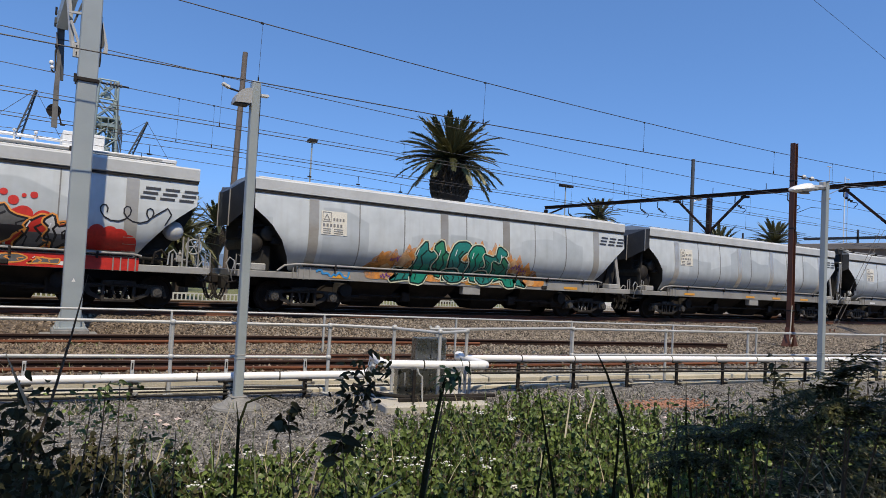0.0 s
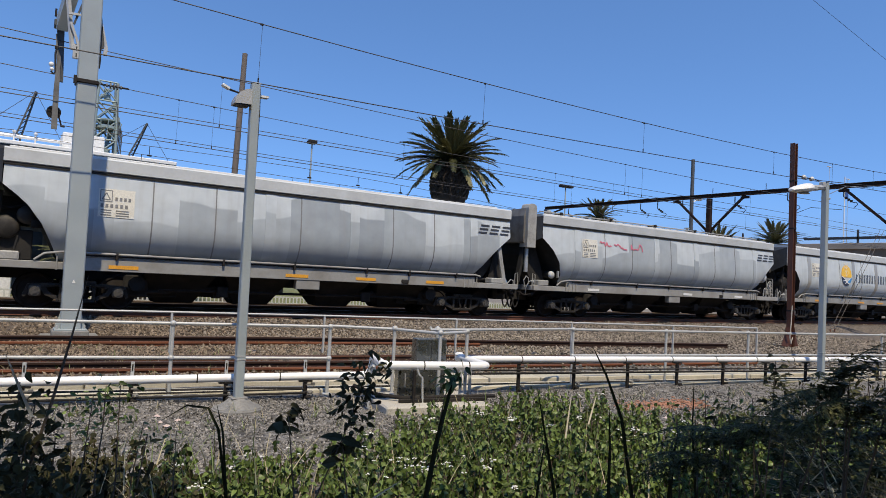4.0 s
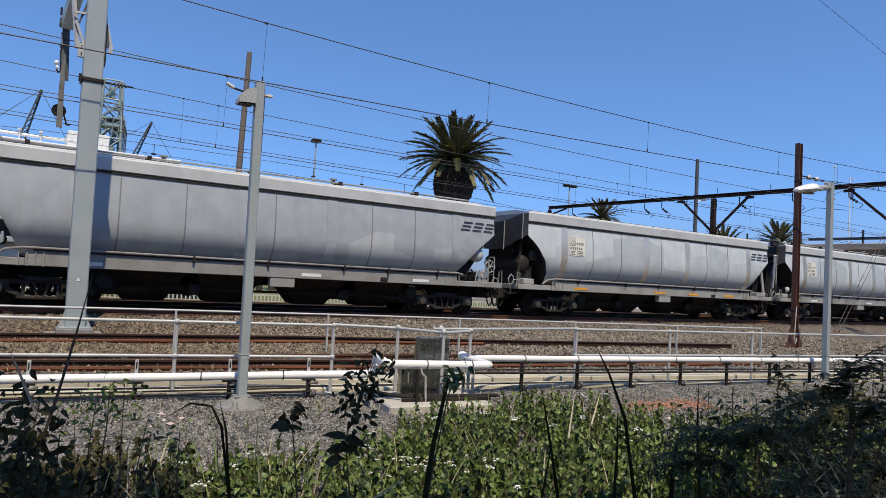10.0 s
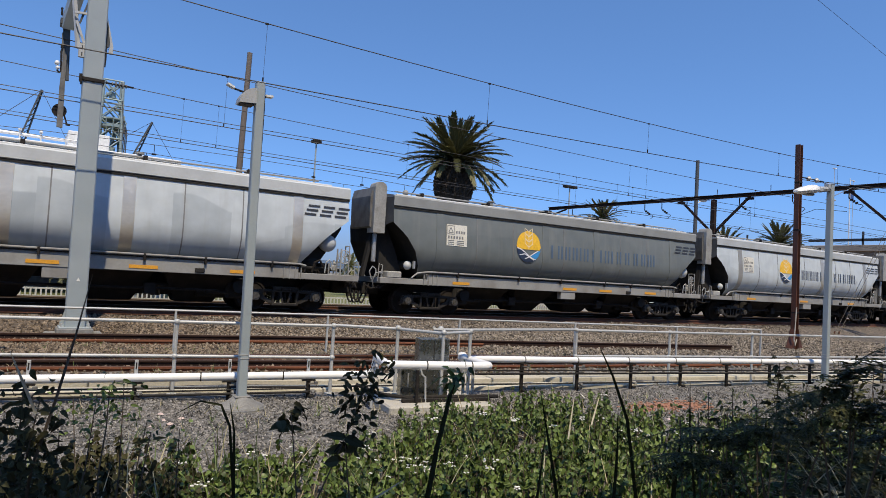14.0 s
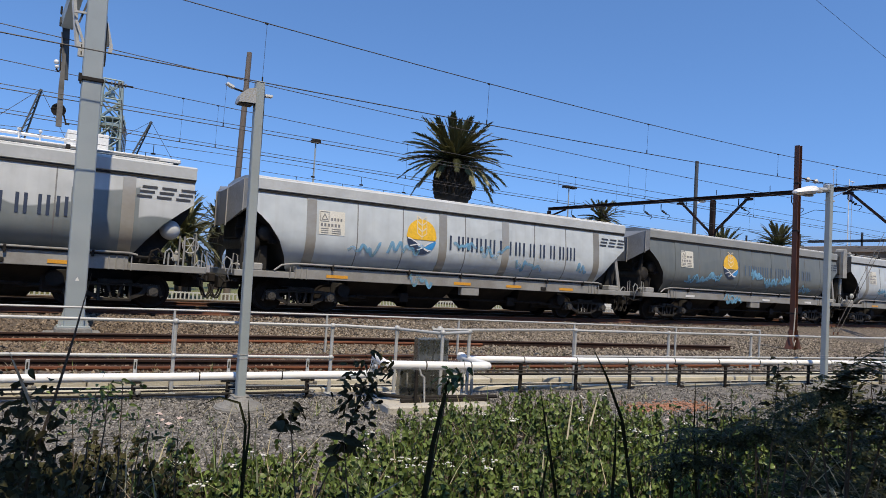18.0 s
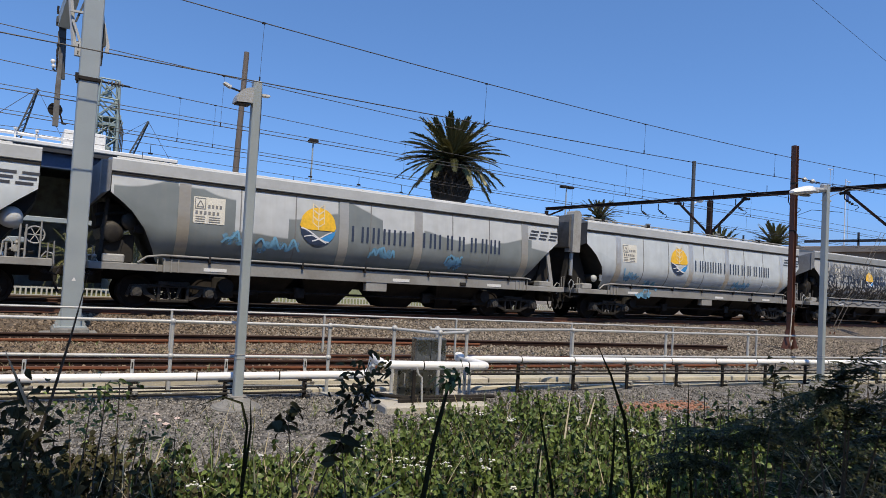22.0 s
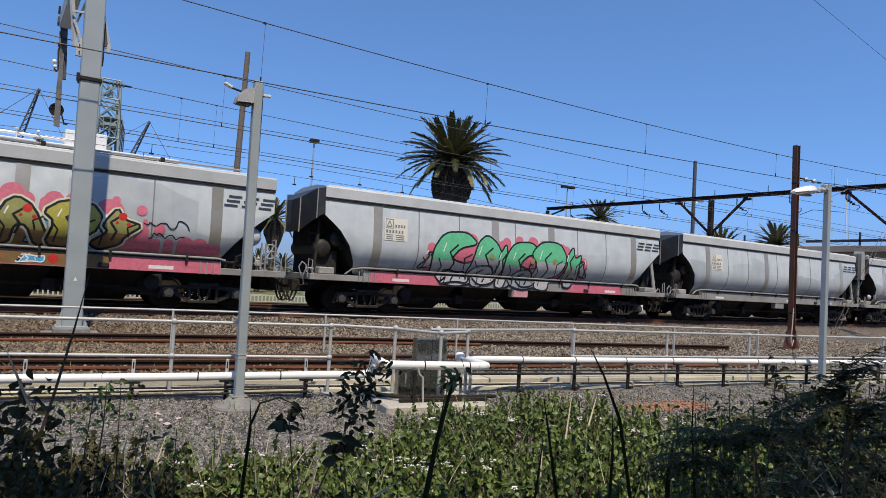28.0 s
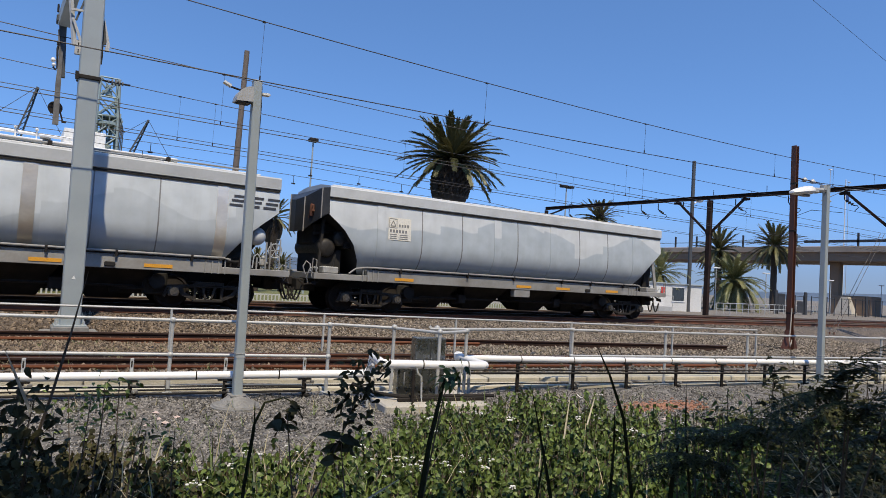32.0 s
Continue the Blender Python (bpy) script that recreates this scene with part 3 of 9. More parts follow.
main_track("track_main", 19.52, -60, 520, (-3, 42), "main line track with rusty rails on timber sleepers")
main_track("track_far", 22.9, -60, 520, (-3, 50), "far running track with worn rails on timber sleepers")
siding = thing("track_siding", "disused siding rails half sunk in ballast", "railway track", kind="structure")
SIDING_RUNS = (
    ([(-7.0, 15.85, 0.0), (-0.3, 15.25, 0.0), (5.1, 14.65, 0.0), (10.2, 13.6, 0.0), (18.2, 12.05, 0.0)], (SHADERUST, RAILTOP), "disused rusty rail that ends in the ballast"),
    ([(-7.0, 15.3, -0.06), (-0.28, 14.68, -0.06), (5.0, 14.2, -0.06), (9.9, 13.5, -0.06)], (FRESHRUST, FRESHRUST), "rusty guard rail sunk in the ballast"),
    ([(-7.0, 13.2, -0.03), (-0.22, 12.28, -0.03), (5.2, 11.6, -0.03), (8.3, 11.2, -0.05), (14.0, 10.4, -0.12)], (RUST, RAILTOP), "rusty siding rail in the ballast"),
    ([(-7.0, 12.6, -0.03), (-0.19, 11.6, -0.03), (4.75, 10.85, -0.03), (7.6, 10.45, -0.03), (15.0, 9.45, -0.03)], (SHADERUST, RAILTOP), "dark old siding rail in the ballast"),
    ([(-7.0, 12.2, -0.08), (-0.19, 11.22, -0.08), (4.75, 10.48, -0.08), (7.6, 10.12, -0.08), (15.0, 9.15, -0.08)], (FRESHRUST, RUST), "sunken rusty guard rail"),
)
for run, mats, label in SIDING_RUNS:
    for p, q in zip(run, run[1:]):
        rail(siding, p, q, mats, label)
stub = Shape().box(-0.11, 0.11, -1.2, 1.2, -0.14, 0.005, 0.015).mesh("sleeper", SLEEPER)
for i in range(30):
    x = -5.5 + i * 0.68
    part("sleeper", stub, None, siding, at=pose(x, 12.55 - (x + 6) * 0.135, 0.0, 0, 0, -8 + random.uniform(-2, 2)))


def scatter_stones(name, count, region, size, label, mat=STONE):
    s = Shape()
    base = [Vector(p).normalized() for p in ((1, 0, 0.1), (-1, 0.1, 0), (0, 1, 0), (0.1, -1, 0), (0, 0.1, 1), (0, 0, -1))]
    fs = [(0, 2, 4), (2, 1, 4), (1, 3, 4), (3, 0, 4), (2, 0, 5), (1, 2, 5), (3, 1, 5), (0, 3, 5)]
    for _ in range(count):
        x, y = region()
        r = random.uniform(*size)
        e = Euler((random.random() * 6, random.random() * 6, random.random() * 6)).to_matrix()
        sc = Vector((random.uniform(0.7, 1.4), random.uniform(0.6, 1.2), random.uniform(0.5, 0.9)))
        c = Vector((x, y, ground_z(x, y) + r * 0.25))
        s.add([c + e @ (Vector((b.x * sc.x, b.y * sc.y, b.z * sc.z)) * (r * random.uniform(0.8, 1.2))) for b in base], fs)
    return solid(name, s, mat, label, "gravel", kind="stuff")


def bed_region():
    x = random.uniform(3.5, 30)
    lo = max(10.3 - 0.2 * x, 7.0)
    return x, random.triangular(lo, 18.6, 15.5)


def rusty_region():
    x = random.triangular(-3.5, 10, 2.0)
    return x, random.triangular(max(10.2 - 0.2 * x, 7.0), 18.6, 15.0)


def verge_region():
    x = random.uniform(-1, 13)
    y = random.uniform(5.2, 8.9) - 0.17 * x * random.uniform(0.7, 1)
    return x, max(4.0, y)


scatter_stones("ballast", 34000, bed_region, (0.022, 0.05), "loose grey and brown ballast stones between the rails")
scatter_stones("ballast", 26000, rusty_region, (0.022, 0.052), "rust-stained dark brown ballast stones between the rails", BROWNSTONE)
scatter_stones("ballast", 9000, lambda: (random.uniform(16, 60), random.triangular(18.0, 26.0, 21.0)), (0.03, 0.065), "pale ballast stones between the running rails")
scatter_stones("verge_gravel", 52000, verge_region, (0.007, 0.018), "fine grey gravel on the verge", GRITSTONE)
red = Shape()
for _ in range(420):
    x, y = random.gauss(8.06, 0.42), random.gauss(6.3, 0.17)
    r = random.uniform(0.008, 0.024)
    red.box(x - r, x + r, y - r, y + r, 0.0, r * 1.3, r * 0.3)
solid("crushed_brick", red, material("brick_red", (0.34, 0.16, 0.095), 0.9, 0, (0.24, 0.15, 0.11), 9, 0.8), "patch of crushed red brick on the gravel", "rubble", kind="stuff")

# ---- cable trough behind the railing ----
DIR = Vector((2.0, -0.33, 0)).normalized()
ANG = math.degrees(math.atan2(DIR.y, DIR.x))
trough = thing("cable_trough", "long concrete cable trough with worn lids", "cable trough", kind="structure", at=pose(1.65, 8.98, 0, 0, 0, ANG))
lid = Shape().box(0, 0.985, 0, 0.55, -0.06, 0.075, 0.012).mesh("lid", TROUGH)
curb = Shape().box(0, 1.985, 0, 0.12, -0.1, 0.045, 0.01).mesh("curb", TROUGH)
for i in range(-5, 18):
    part("lid", lid, None, trough, at=pose(i * 1.0, 0.62 + random.uniform(-0.008, 0.008), random.uniform(-0.008, 0.004), random.uniform(-0.4, 0.4), 0, random.uniform(-0.25, 0.25)))
for i in range(-3, 9):
    part("curb", curb, None, trough, at=pose(i * 2.0, 0.02, 0, 0, 0, random.uniform(-0.15, 0.15)))
    part("curb", curb, None, trough, at=pose(i * 2.0, 0.36, -0.02, 0, 0, random.uniform(-0.15, 0.15)))
cable = Shape()
cable.tube([(x * 0.5, 0.26 + 0.02 * math.sin(x), 0.03) for x in range(-10, 36)], 0.022, 6)
part("cable", cable, SHADEGRIME, trough, "black cable lying along the trough", True)


# ---- galvanised railing ----
rail_top = thing("railing", "galvanised two-rail pipe railing beside the cable trough", "railing")
posts_l = [(-2.35, 9.68), (-0.35, 9.29), (1.65, 8.91), (3.65, 8.52)]
posts_r = [(5.36, 7.78), (7.92, 8.13), (9.96, 7.83), (12.03, 7.52), (14.07, 7.21), (16.1, 6.9), (18.1, 6.6)]
post = Shape().rod((0, 0, -0.15), (0, 0, 0.93), 0.024, 10)
post.box(-0.06, 0.06, -0.06, 0.06, -0.01, 0.02, 0.004)
post_me = post.mesh("post", GALV, True)
knob_me = Shape().ball((0, 0, 0), 0.042, 10, 6, (1, 1, 0.95)).mesh("joint", GALV, True)
for x, y in posts_l + posts_r[1:]:
    p = part("post", post_me, None, rail_top, at=pose(x, y, 0))
    part("joint", knob_me, None, p, at=pose(0, 0, 0.945))
    part("joint", knob_me, None, p, at=pose(0, 0, 0.505))
for pts in (posts_l, posts_r[1:]):
    for h in (0.945, 0.505):
        for a, b in zip(pts, pts[1:]):
            part("rail", Shape().rod((*a, h), (*b, h), 0.021, 10), GALV, rail_top, smooth=True)
# around the cabinet
cage = [(3.65, 8.52), (4.42, 8.05), (4.78, 7.42), (5.36, 7.62)]
for a, b in zip(cage, cage[1:]):
    part("rail", Shape().rod((*a, 0.955), (*b, 0.955), 0.021, 10), GALV, rail_top, smooth=True)
for a, b in (((5.36, 7.62), (4.95, 7.95)), ((5.36, 7.62), (7.92, 8.13)), ((4.95, 7.95), (5.1, 8.2))):
    part("rail", Shape().rod((*a, 0.985), (*b, 0.955), 0.021, 10), GALV, rail_top, smooth=True)
for x, y in cage[1:] + [(5.1, 8.0)]:
    p = part("post", post_me, None, rail_top, at=pose(x, y, 0.02))
    part("joint", knob_me, None, p, at=pose(0, 0, 0.945))

# the farther, lower railing by the main line
low_rail = thing("low_railing", "thin galvanised barrier rail along the ballast", "railing")
far_pts = [(-3.4, 13.7), (-0.5, 13.45), (2.4, 13.15), (5.3, 12.7), (8.2, 12.1), (11.1, 11.45), (14.0, 10.8), (16.7, 10.2)]
for (x, y) in far_pts:
    part("post", Shape().box(-0.02, 0.02, -0.02, 0.02, -0.1, 0.72, 0.004), GALV, low_rail, at=pose(x, y, 0.08))
for a, b in zip(far_pts, far_pts[1:]):
    part("rail", Shape().rod((*a, 0.80), (*b, 0.80), 0.02, 8), GALV, low_rail, smooth=True)

# ---- white pipe on brackets ----
pipe = thing("white_pipe", "long white insulated pipe on short steel brackets", "pipe")
left_pts = [(-2.3, 9.22, 0.265), (-0.4, 8.93, 0.27), (1.5, 8.6, 0.285), (3.35, 8.28, 0.305)]
for a, b in zip(left_pts, left_pts[1:]):
    part("pipe_length", Shape().rod(a, b, 0.052, 16), PIPEWHITE, pipe, smooth=True)
part("bend", Shape().tube([(3.35, 8.28, 0.305), (3.95, 8.15, 0.31), (4.06, 8.11, 0.33), (4.11, 8.09, 0.4), (4.12, 8.08, 0.5), (4.11, 8.05, 0.555), (4.08, 7.95, 0.565), (3.97, 7.56, 0.565)], 0.054, 16), PIPEWHITE, pipe, smooth=True)
part("bend", Shape().tube([(3.97, 7.56, 0.565), (3.93, 7.44, 0.565), (3.95, 7.38, 0.563), (4.02, 7.35, 0.56), (4.3, 7.27, 0.56), (5.15, 7.05, 0.56)], 0.055, 16), PIPEWHITE, pipe, smooth=True)
part("bend", Shape().tube([(5.15, 7.05, 0.56), (5.24, 7.03, 0.56), (5.29, 7.06, 0.56), (5.3, 7.13, 0.56), (5.34, 7.4, 0.56), (5.42, 7.8, 0.56), (5.44, 7.91, 0.56)], 0.055, 16), PIPEWHITE, pipe, smooth=True)
part("elbow", Shape().box(5.38, 5.5, 7.85, 7.97, 0.5, 0.63, 0.03), PIPEWHITE, pipe, "blocky white elbow")
for a, b in (((4.42, 7.24, 0.56), (4.435, 7.236, 0.56)), ((5.02, 7.085, 0.56), (5.035, 7.081, 0.56)), ((1.9, 8.535, 0.291), (1.915, 8.532, 0.291)), ((2.9, 8.36, 0.3), (2.915, 8.357, 0.3))):
    part("coupling", Shape().rod(a, b, 0.058, 16), BOGIE, pipe, "thin dark coupling ring", True)
right_pts = [(5.44, 7.91, 0.535), (7.6, 7.82, 0.487), (9.7, 7.55, 0.475), (11.8, 7.25, 0.46), (13.8, 6.95, 0.45), (16.0, 6.62, 0.44), (18.5, 6.25, 0.43)]
for a, b in zip(right_pts, right_pts[1:]):
    part("pipe_length", Shape().rod(a, b, 0.05, 16), PIPEWHITE, pipe, smooth=True)
    for u in (0.02, 0.52):
        c = Vector(a).lerp(Vector(b), u)
        part("coupling", Shape().rod(c, c + (Vector(b) - Vector(a)).normalized() * 0.014, 0.054, 16), BOGIE, pipe, "thin dark coupling ring", True)


def at_along(pts, s):
    for a, b in zip(pts, pts[1:]):
        a, b = Vector(a), Vector(b)
        if s <= (b - a).length:
            return a.lerp(b, s / (b - a).length)
        s -= (b - a).length
    return b


def bracket(p, tall):
    k = thing("pipe_bracket", "short dark steel bracket under the white pipe", "pipe bracket", "pipe brackets", at=pose(p.x, p.y, 0, 0, 0, ANG))
    part("post", Shape().box(-0.025, 0.025, -0.02, 0.02, -0.1, p.z - 0.05, 0.005), BOGIE, k)
    part("saddle", Shape().box(-0.09, 0.09, -0.03, 0.03, p.z - 0.072, p.z - 0.05, 0.005), BOGIE, k)
    part("cable_hook", Shape().box(0.0, 0.12, -0.05, -0.02, p.z - 0.115, p.z - 0.095, 0.004).box(0.07, 0.12, -0.055, -0.015, p.z - 0.115, p.z - 0.075, 0.006), GRIMY, k, "grey cable hook")
    part("cable_hook", Shape().rod((-0.07, -0.045, p.z - 0.2), (0.1, -0.045, p.z - 0.2), 0.009, 6), BOGIE, k)
    part("clamp", Shape().box(0.02, 0.09, -0.075, -0.02, 0.08, 0.125, 0.012), GRIMY, k, "dusty cable clamp")
    part("clamp", Shape().box(0.0, 0.075, -0.07, -0.02, 0.02, 0.06, 0.012), SHADEGRIME, k, "black cable clamp")
    part("bolt", Shape().rod((0.05, -0.09, 0.1), (0.05, -0.075, 0.1), 0.012, 6), BRIGHT, k)
    if tall:
        part("strut", Shape().box(-0.02, 0.02, 0.05, 0.08, -0.05, p.z + 0.21, 0.004), GALV, k)
        part("slot", Shape().box(-0.008, 0.008, 0.044, 0.052, p.z + 0.1, p.z + 0.18), SHADEGRIME, k)


for pts, x0, x1 in ((left_pts, 0, 5.6), (right_pts, 0.2, 12.4)):
    for dz, dy, r in ((0.165, -0.03, 0.012), (0.21, -0.05, 0.016), (0.235, 0.06, 0.012)):
        run = [at_along(pts, lerp(x0, x1, i / 14)) + Vector((0, dy, -dz)) for i in range(15)]
        part("conduit", Shape().tube(run, r, 6), SHADEGRIME, pipe, "thin black cable slung under the pipe", True)
for s in (1.25, 2.39, 3.52, 4.61, 5.62):
    bracket(at_along(left_pts, s), True)
for i in range(11):
    bracket(at_along(right_pts, 1.1 + 1.125 * i), False)

# ---- equipment cabinet ----
slab = Shape().box(-0.72, 0.72, -0.5, 0.5, -0.05, 0.09, 0.02)
solid("concrete_slab", slab, CONCRETE, "low pale concrete slab under the cabinet", "slab", at=pose(4.62, 7.45, 0, 0, 0, ANG))
cab = thing("equipment_cabinet", "stainless steel trackside cabinet on a concrete slab", "cabinet", at=pose(4.67, 7.63, 0.09, 0, 0, ANG))
part("body", Shape().box(-0.19, 0.25, -0.16, 0.0, -0.005, 0.79, 0.006), CABINET, cab)
part("door", Shape().box(-0.185, 0.02, -0.18, -0.163, 0.02, 0.78, 0.004), CABINET, cab)
part("door", Shape().box(0.03, 0.245, -0.18, -0.163, 0.02, 0.78, 0.004), CABINET, cab)
for z in (0.12, 0.38, 0.66):
    part("hinge", Shape().rod((0.235, -0.19, z), (0.235, -0.19, z + 0.03), 0.008, 6), BRIGHT, cab)
part("side_box", Shape().box(-0.42, -0.2, -0.16, 0.0, 0.0, 0.40, 0.012), CABINET, cab, "brownish steel side box")
part("handle", Shape().rod((-0.33, -0.18, 0.15), (-0.33, -0.18, 0.33), 0.01, 6), BRIGHT, cab)
cond = Shape()
cond.tube([(-0.95, 0.1, 0.14), (-0.7, -0.15, 0.06), (-0.4, -0.38, 0.05), (0.3, -0.42, 0.06), (0.9, -0.4, 0.05)], 0.025, 8)
part("conduit", cond, BOGIE, cab, "dark conduit round the slab", True)
part("leg", Shape().box(-0.335, -0.295, -0.5, -0.46, -0.1, 0.42, 0.005), BOGIE, cab)
for x in (-0.86, 0.42, 0.56):
    part("stand_pipe", Shape().tube([(x, -0.3, -0.08), (x, -0.3, 0.42), (x + 0.03, -0.36, 0.46)], 0.022, 8), GALV, cab, "galvanised stand pipe", True)
for z in (0.08, 0.3, 0.52, 0.72):
    for x in (-0.17, 0.005, 0.045, 0.23):
        part("rivet", Shape().rod((x, -0.186, z), (x, -0.18, z), 0.006, 6), BRIGHT, cab)
part("cable_tray", Shape().box(-0.5, 0.75, -0.47, -0.42, 0.0, 0.05, 0.008), BOGIE, cab, "dark cable tray before the cabinet")
part("gland", Shape().box(-0.26, -0.18, -0.3, -0.2, 0.36, 0.44, 0.012), BRIGHT, cab, "small bright junction box")
part("tap", Shape().tube([(-0.27, -0.45, 0.44), (-0.25, -0.46, 0.36), (-0.2, -0.46, 0.32), (-0.18, -0.46, 0.0)], 0.014, 6), GALV, cab, smooth=True)


# ---- lamp posts beside the railing ----
def lamp_post(base, height, lean, kind):
    t = thing("lamp_post", "grey square lamp post with a %s, round footing" % ("shaded lamp" if kind == 0 else "white street lamp"), "lamp post", "lamp posts", at=pose(base[0], base[1], 0, *lean))
    part("pole", Shape().box(-0.053, 0.053, -0.053, 0.053, 0.02, height, 0.01), POLEGREY, t)
    f = Shape()
    f.rod((0, 0, -0.1), (0, 0, 0.012), 0.30, 28).rod((0, 0, 0.012), (0, 0, 0.03), 0.28, 28, 0.27)
    part("footing", f, FOOTING, t, "low round concrete footing")
    part("base_collar", Shape().rod((0, 0, 0.028), (0, 0, 0.075), 0.235, 20, 0.17).rod((0, 0, 0.075), (0, 0, 0.135), 0.17, 16, 0.10), FOOTING, t, "rough grout cone")
    part("base_plate", Shape().box(-0.095, 0.095, -0.095, 0.095, 0.13, 0.145, 0.004), FOOTING, t)
    part("cap", Shape().box(-0.055, 0.055, -0.055, 0.055, height, height + 0.012, 0.004), GALV, t)
    for z in (0.95, 1.02):
        part("strap", Shape().box(-0.057, 0.057, -0.057, 0.057, z * 0.62, z * 0.62 + 0.012), GALV, t)
    if kind == 0:
        h = height
        hood = Shape()
        arc = [(-0.06 - 0.2 * math.sin(a), h - 0.295 + 0.2 * math.cos(a)) for a in [math.pi / 2 * k / 8 for k in range(9)]]
        hood.slab(arc + [(-0.06, h - 0.28)], -0.1, 0.1)
        part("shade", hood, GALV, t, "pale quarter-round lamp hood")
        part("lens", Shape().box(-0.24, -0.08, -0.085, 0.085, h - 0.303, h - 0.292), DARKIN, t, "dark lens under the hood")
        part("bracket", Shape().box(-0.1, -0.045, -0.05, 0.05, h - 0.27, h - 0.12, 0.01), BOGIE, t)
        for x0, x1, z0, z1, tilt in ((-0.40, -0.31, h - 0.085, h - 0.125, 24), (0.07, 0.16, h - 0.15, h - 0.145, -3)):
            m = pose((x0 + x1) / 2, 0, (z0 + z1) / 2, 0, tilt, 0)
            f = part("floodlight", Shape().box(-0.052, 0.052, -0.04, 0.04, -0.012, 0.016, 0.01), WHITEP, t, "slim LED floodlight", at=m)
            part("lens", Shape().box(-0.042, 0.042, -0.043, -0.039, -0.009, 0.012).box(-0.044, 0.044, -0.034, 0.034, 0.016, 0.019), WHITEP, f)
            part("arm", Shape().rod((x1 if x1 < 0 else x0, 0, z1), (-0.02 if x1 < 0 else 0.04, 0, z1 - (0.05 if x1 < 0 else 0)), 0.012, 6), BOGIE, t)
        part("conduit", Shape().tube([(0.062, 0.02, h - 0.04), (0.068, 0.02, h - 0.3), (0.062, 0.02, h - 0.9)], 0.012, 6), SHADEGRIME, t, "black cable down the post", True)
    else:
        h = height
        head = Shape()
        rings = [(-0.6, 0.085, 0.11), (-0.63, 0.10, 0.13), (-0.8, 0.10, 0.14), (-1.0, 0.08, 0.13), (-1.15, 0.055, 0.10), (-1.22, 0.02, 0.05)]
        vs = [(x, wd * math.cos(a), h - 0.16 + 0.17 * (x + 0.5) + hh * (math.sin(a) if math.sin(a) > 0 else 0.75 * math.sin(a))) for x, hh, wd in rings for a in [2 * math.pi * k / 12 for k in range(12)]]
        head.add(vs, [(12 * i + k, 12 * i + (k + 1) % 12, 12 * i + 12 + (k + 1) % 12, 12 * i + 12 + k) for i in range(5) for k in range(12)] + [tuple(range(12)), tuple(range(60, 72))])
        part("lamp_head", head, WHITEP, t, "long white tapering street lamp head", True)
        part("lens", Shape().ball((-0.85, 0, h - 0.285), 0.11, 12, 6, (2.2, 0.8, 0.25)), GLASS, t, smooth=True)
        part("gear_box", Shape().box(-0.6, -0.34, -0.05, 0.05, h - 0.2, h - 0.1, 0.02), GALV, t)
        part("arm", Shape().rod((-0.4, 0, h - 0.13), (-0.05, 0, h - 0.1), 0.045, 8), GALV, t)
        part("clamp", Shape().box(-0.16, -0.07, -0.05, 0.05, h - 0.11, h + 0.0, 0.01), GALV, t)
        part("bolt", Shape().rod((0.07, -0.02, h - 0.3), (0.13, -0.02, h - 0.3), 0.02, 6), GALV, t)
    return t


lamp_post((2.27, 7.97), 3.97, (0, -0.5, 0), 0)
lamp_post((13.16, 6.70), 3.97, (0, 0, 0), 1)

# ---- overhead line masts ----
mast = thing("gantry_mast", "tall grey welded steel gantry mast on a concrete plinth", "mast", at=pose(0.88, 15.75, 0, 0, -0.4, 0))
sh = Shape()
sh.box(-0.19, 0.19, -0.2, 0.2, 0.2, 9.4, 0.02)
part("column", sh, POLEGREY, mast)
part("plinth", Shape().box(-0.55, 0.55, -0.5, 0.5, -0.1, 0.1, 0.03).box(-0.34, 0.34, -0.34, 0.34, 0.1, 0.22, 0.02), FOOTING, mast, "stepped concrete plinth")
part("base_plate", Shape().box(-0.3, 0.3, -0.3, 0.3, 0.22, 0.25, 0.005), POLEGREY, mast)
for sx in (-0.25, 0.25):
    for sy in (-0.25, 0.25):
        part("bolt", Shape().rod((sx, sy, 0.25), (sx, sy, 0.33), 0.02, 6), GALV, mast)
    part("gusset", Shape().slab([(sx * 0.76, 0.25), (sx * 1.15, 0.25), (sx * 0.76, 0.6)], -0.015, 0.015), POLEGREY, mast)
part("strap", Shape().box(-0.22, 0.22, -0.23, 0.23, 5.42, 5.5, 0.01).box(-0.26, -0.2, -0.26, -0.18, 5.38, 5.54), BOGIE, mast, "dark clamp band")
part("marker", Shape().slab([(-0.04, 1.2), (0.04, 1.2), (0.0, 1.28)], -0.206, -0.202), WHITEP, mast, "small white triangle mark")
part("gantry_arm", Shape().beam((0, 0.1, 9.3), (-0.45, 3.75, 7.75), 0.26, 0.34), POLEGREY, mast, "inclined arm over the track")
part("brace", Shape().beam((-0.31, 0.05, 6.14), (-0.47, 0.3, 7.55), 0.075, 0.06), GALV, mast, "pale diagonal brace")
part("brace", Shape().beam((-0.2, 0.05, 6.26), (-0.37, 0.05, 6.72), 0.045, 0.05), GALV, mast, "short pale brace")
part("brace", Shape().beam((-0.42, 0.06, 6.9), (-0.12, 0.06, 6.92), 0.045, 0.045), GALV, mast, "pale cross bar")
part("brace", Shape().beam((-0.31, 0.1, 6.7), (-0.08, 0.1, 7.5), 0.05, 0.04), CRANEDK, mast, "dark steel strut")
pl = part("brace_plate", Shape().box(-0.3, -0.17, -0.02, 0.06, 5.95, 6.24, 0.006), GALV, mast, "slotted bracket plate")
part("slot", Shape().box(-0.245, -0.225, -0.026, -0.018, 6.12, 6.2).box(-0.245, -0.225, -0.026, -0.018, 5.98, 6.06), SHADEGRIME, pl)
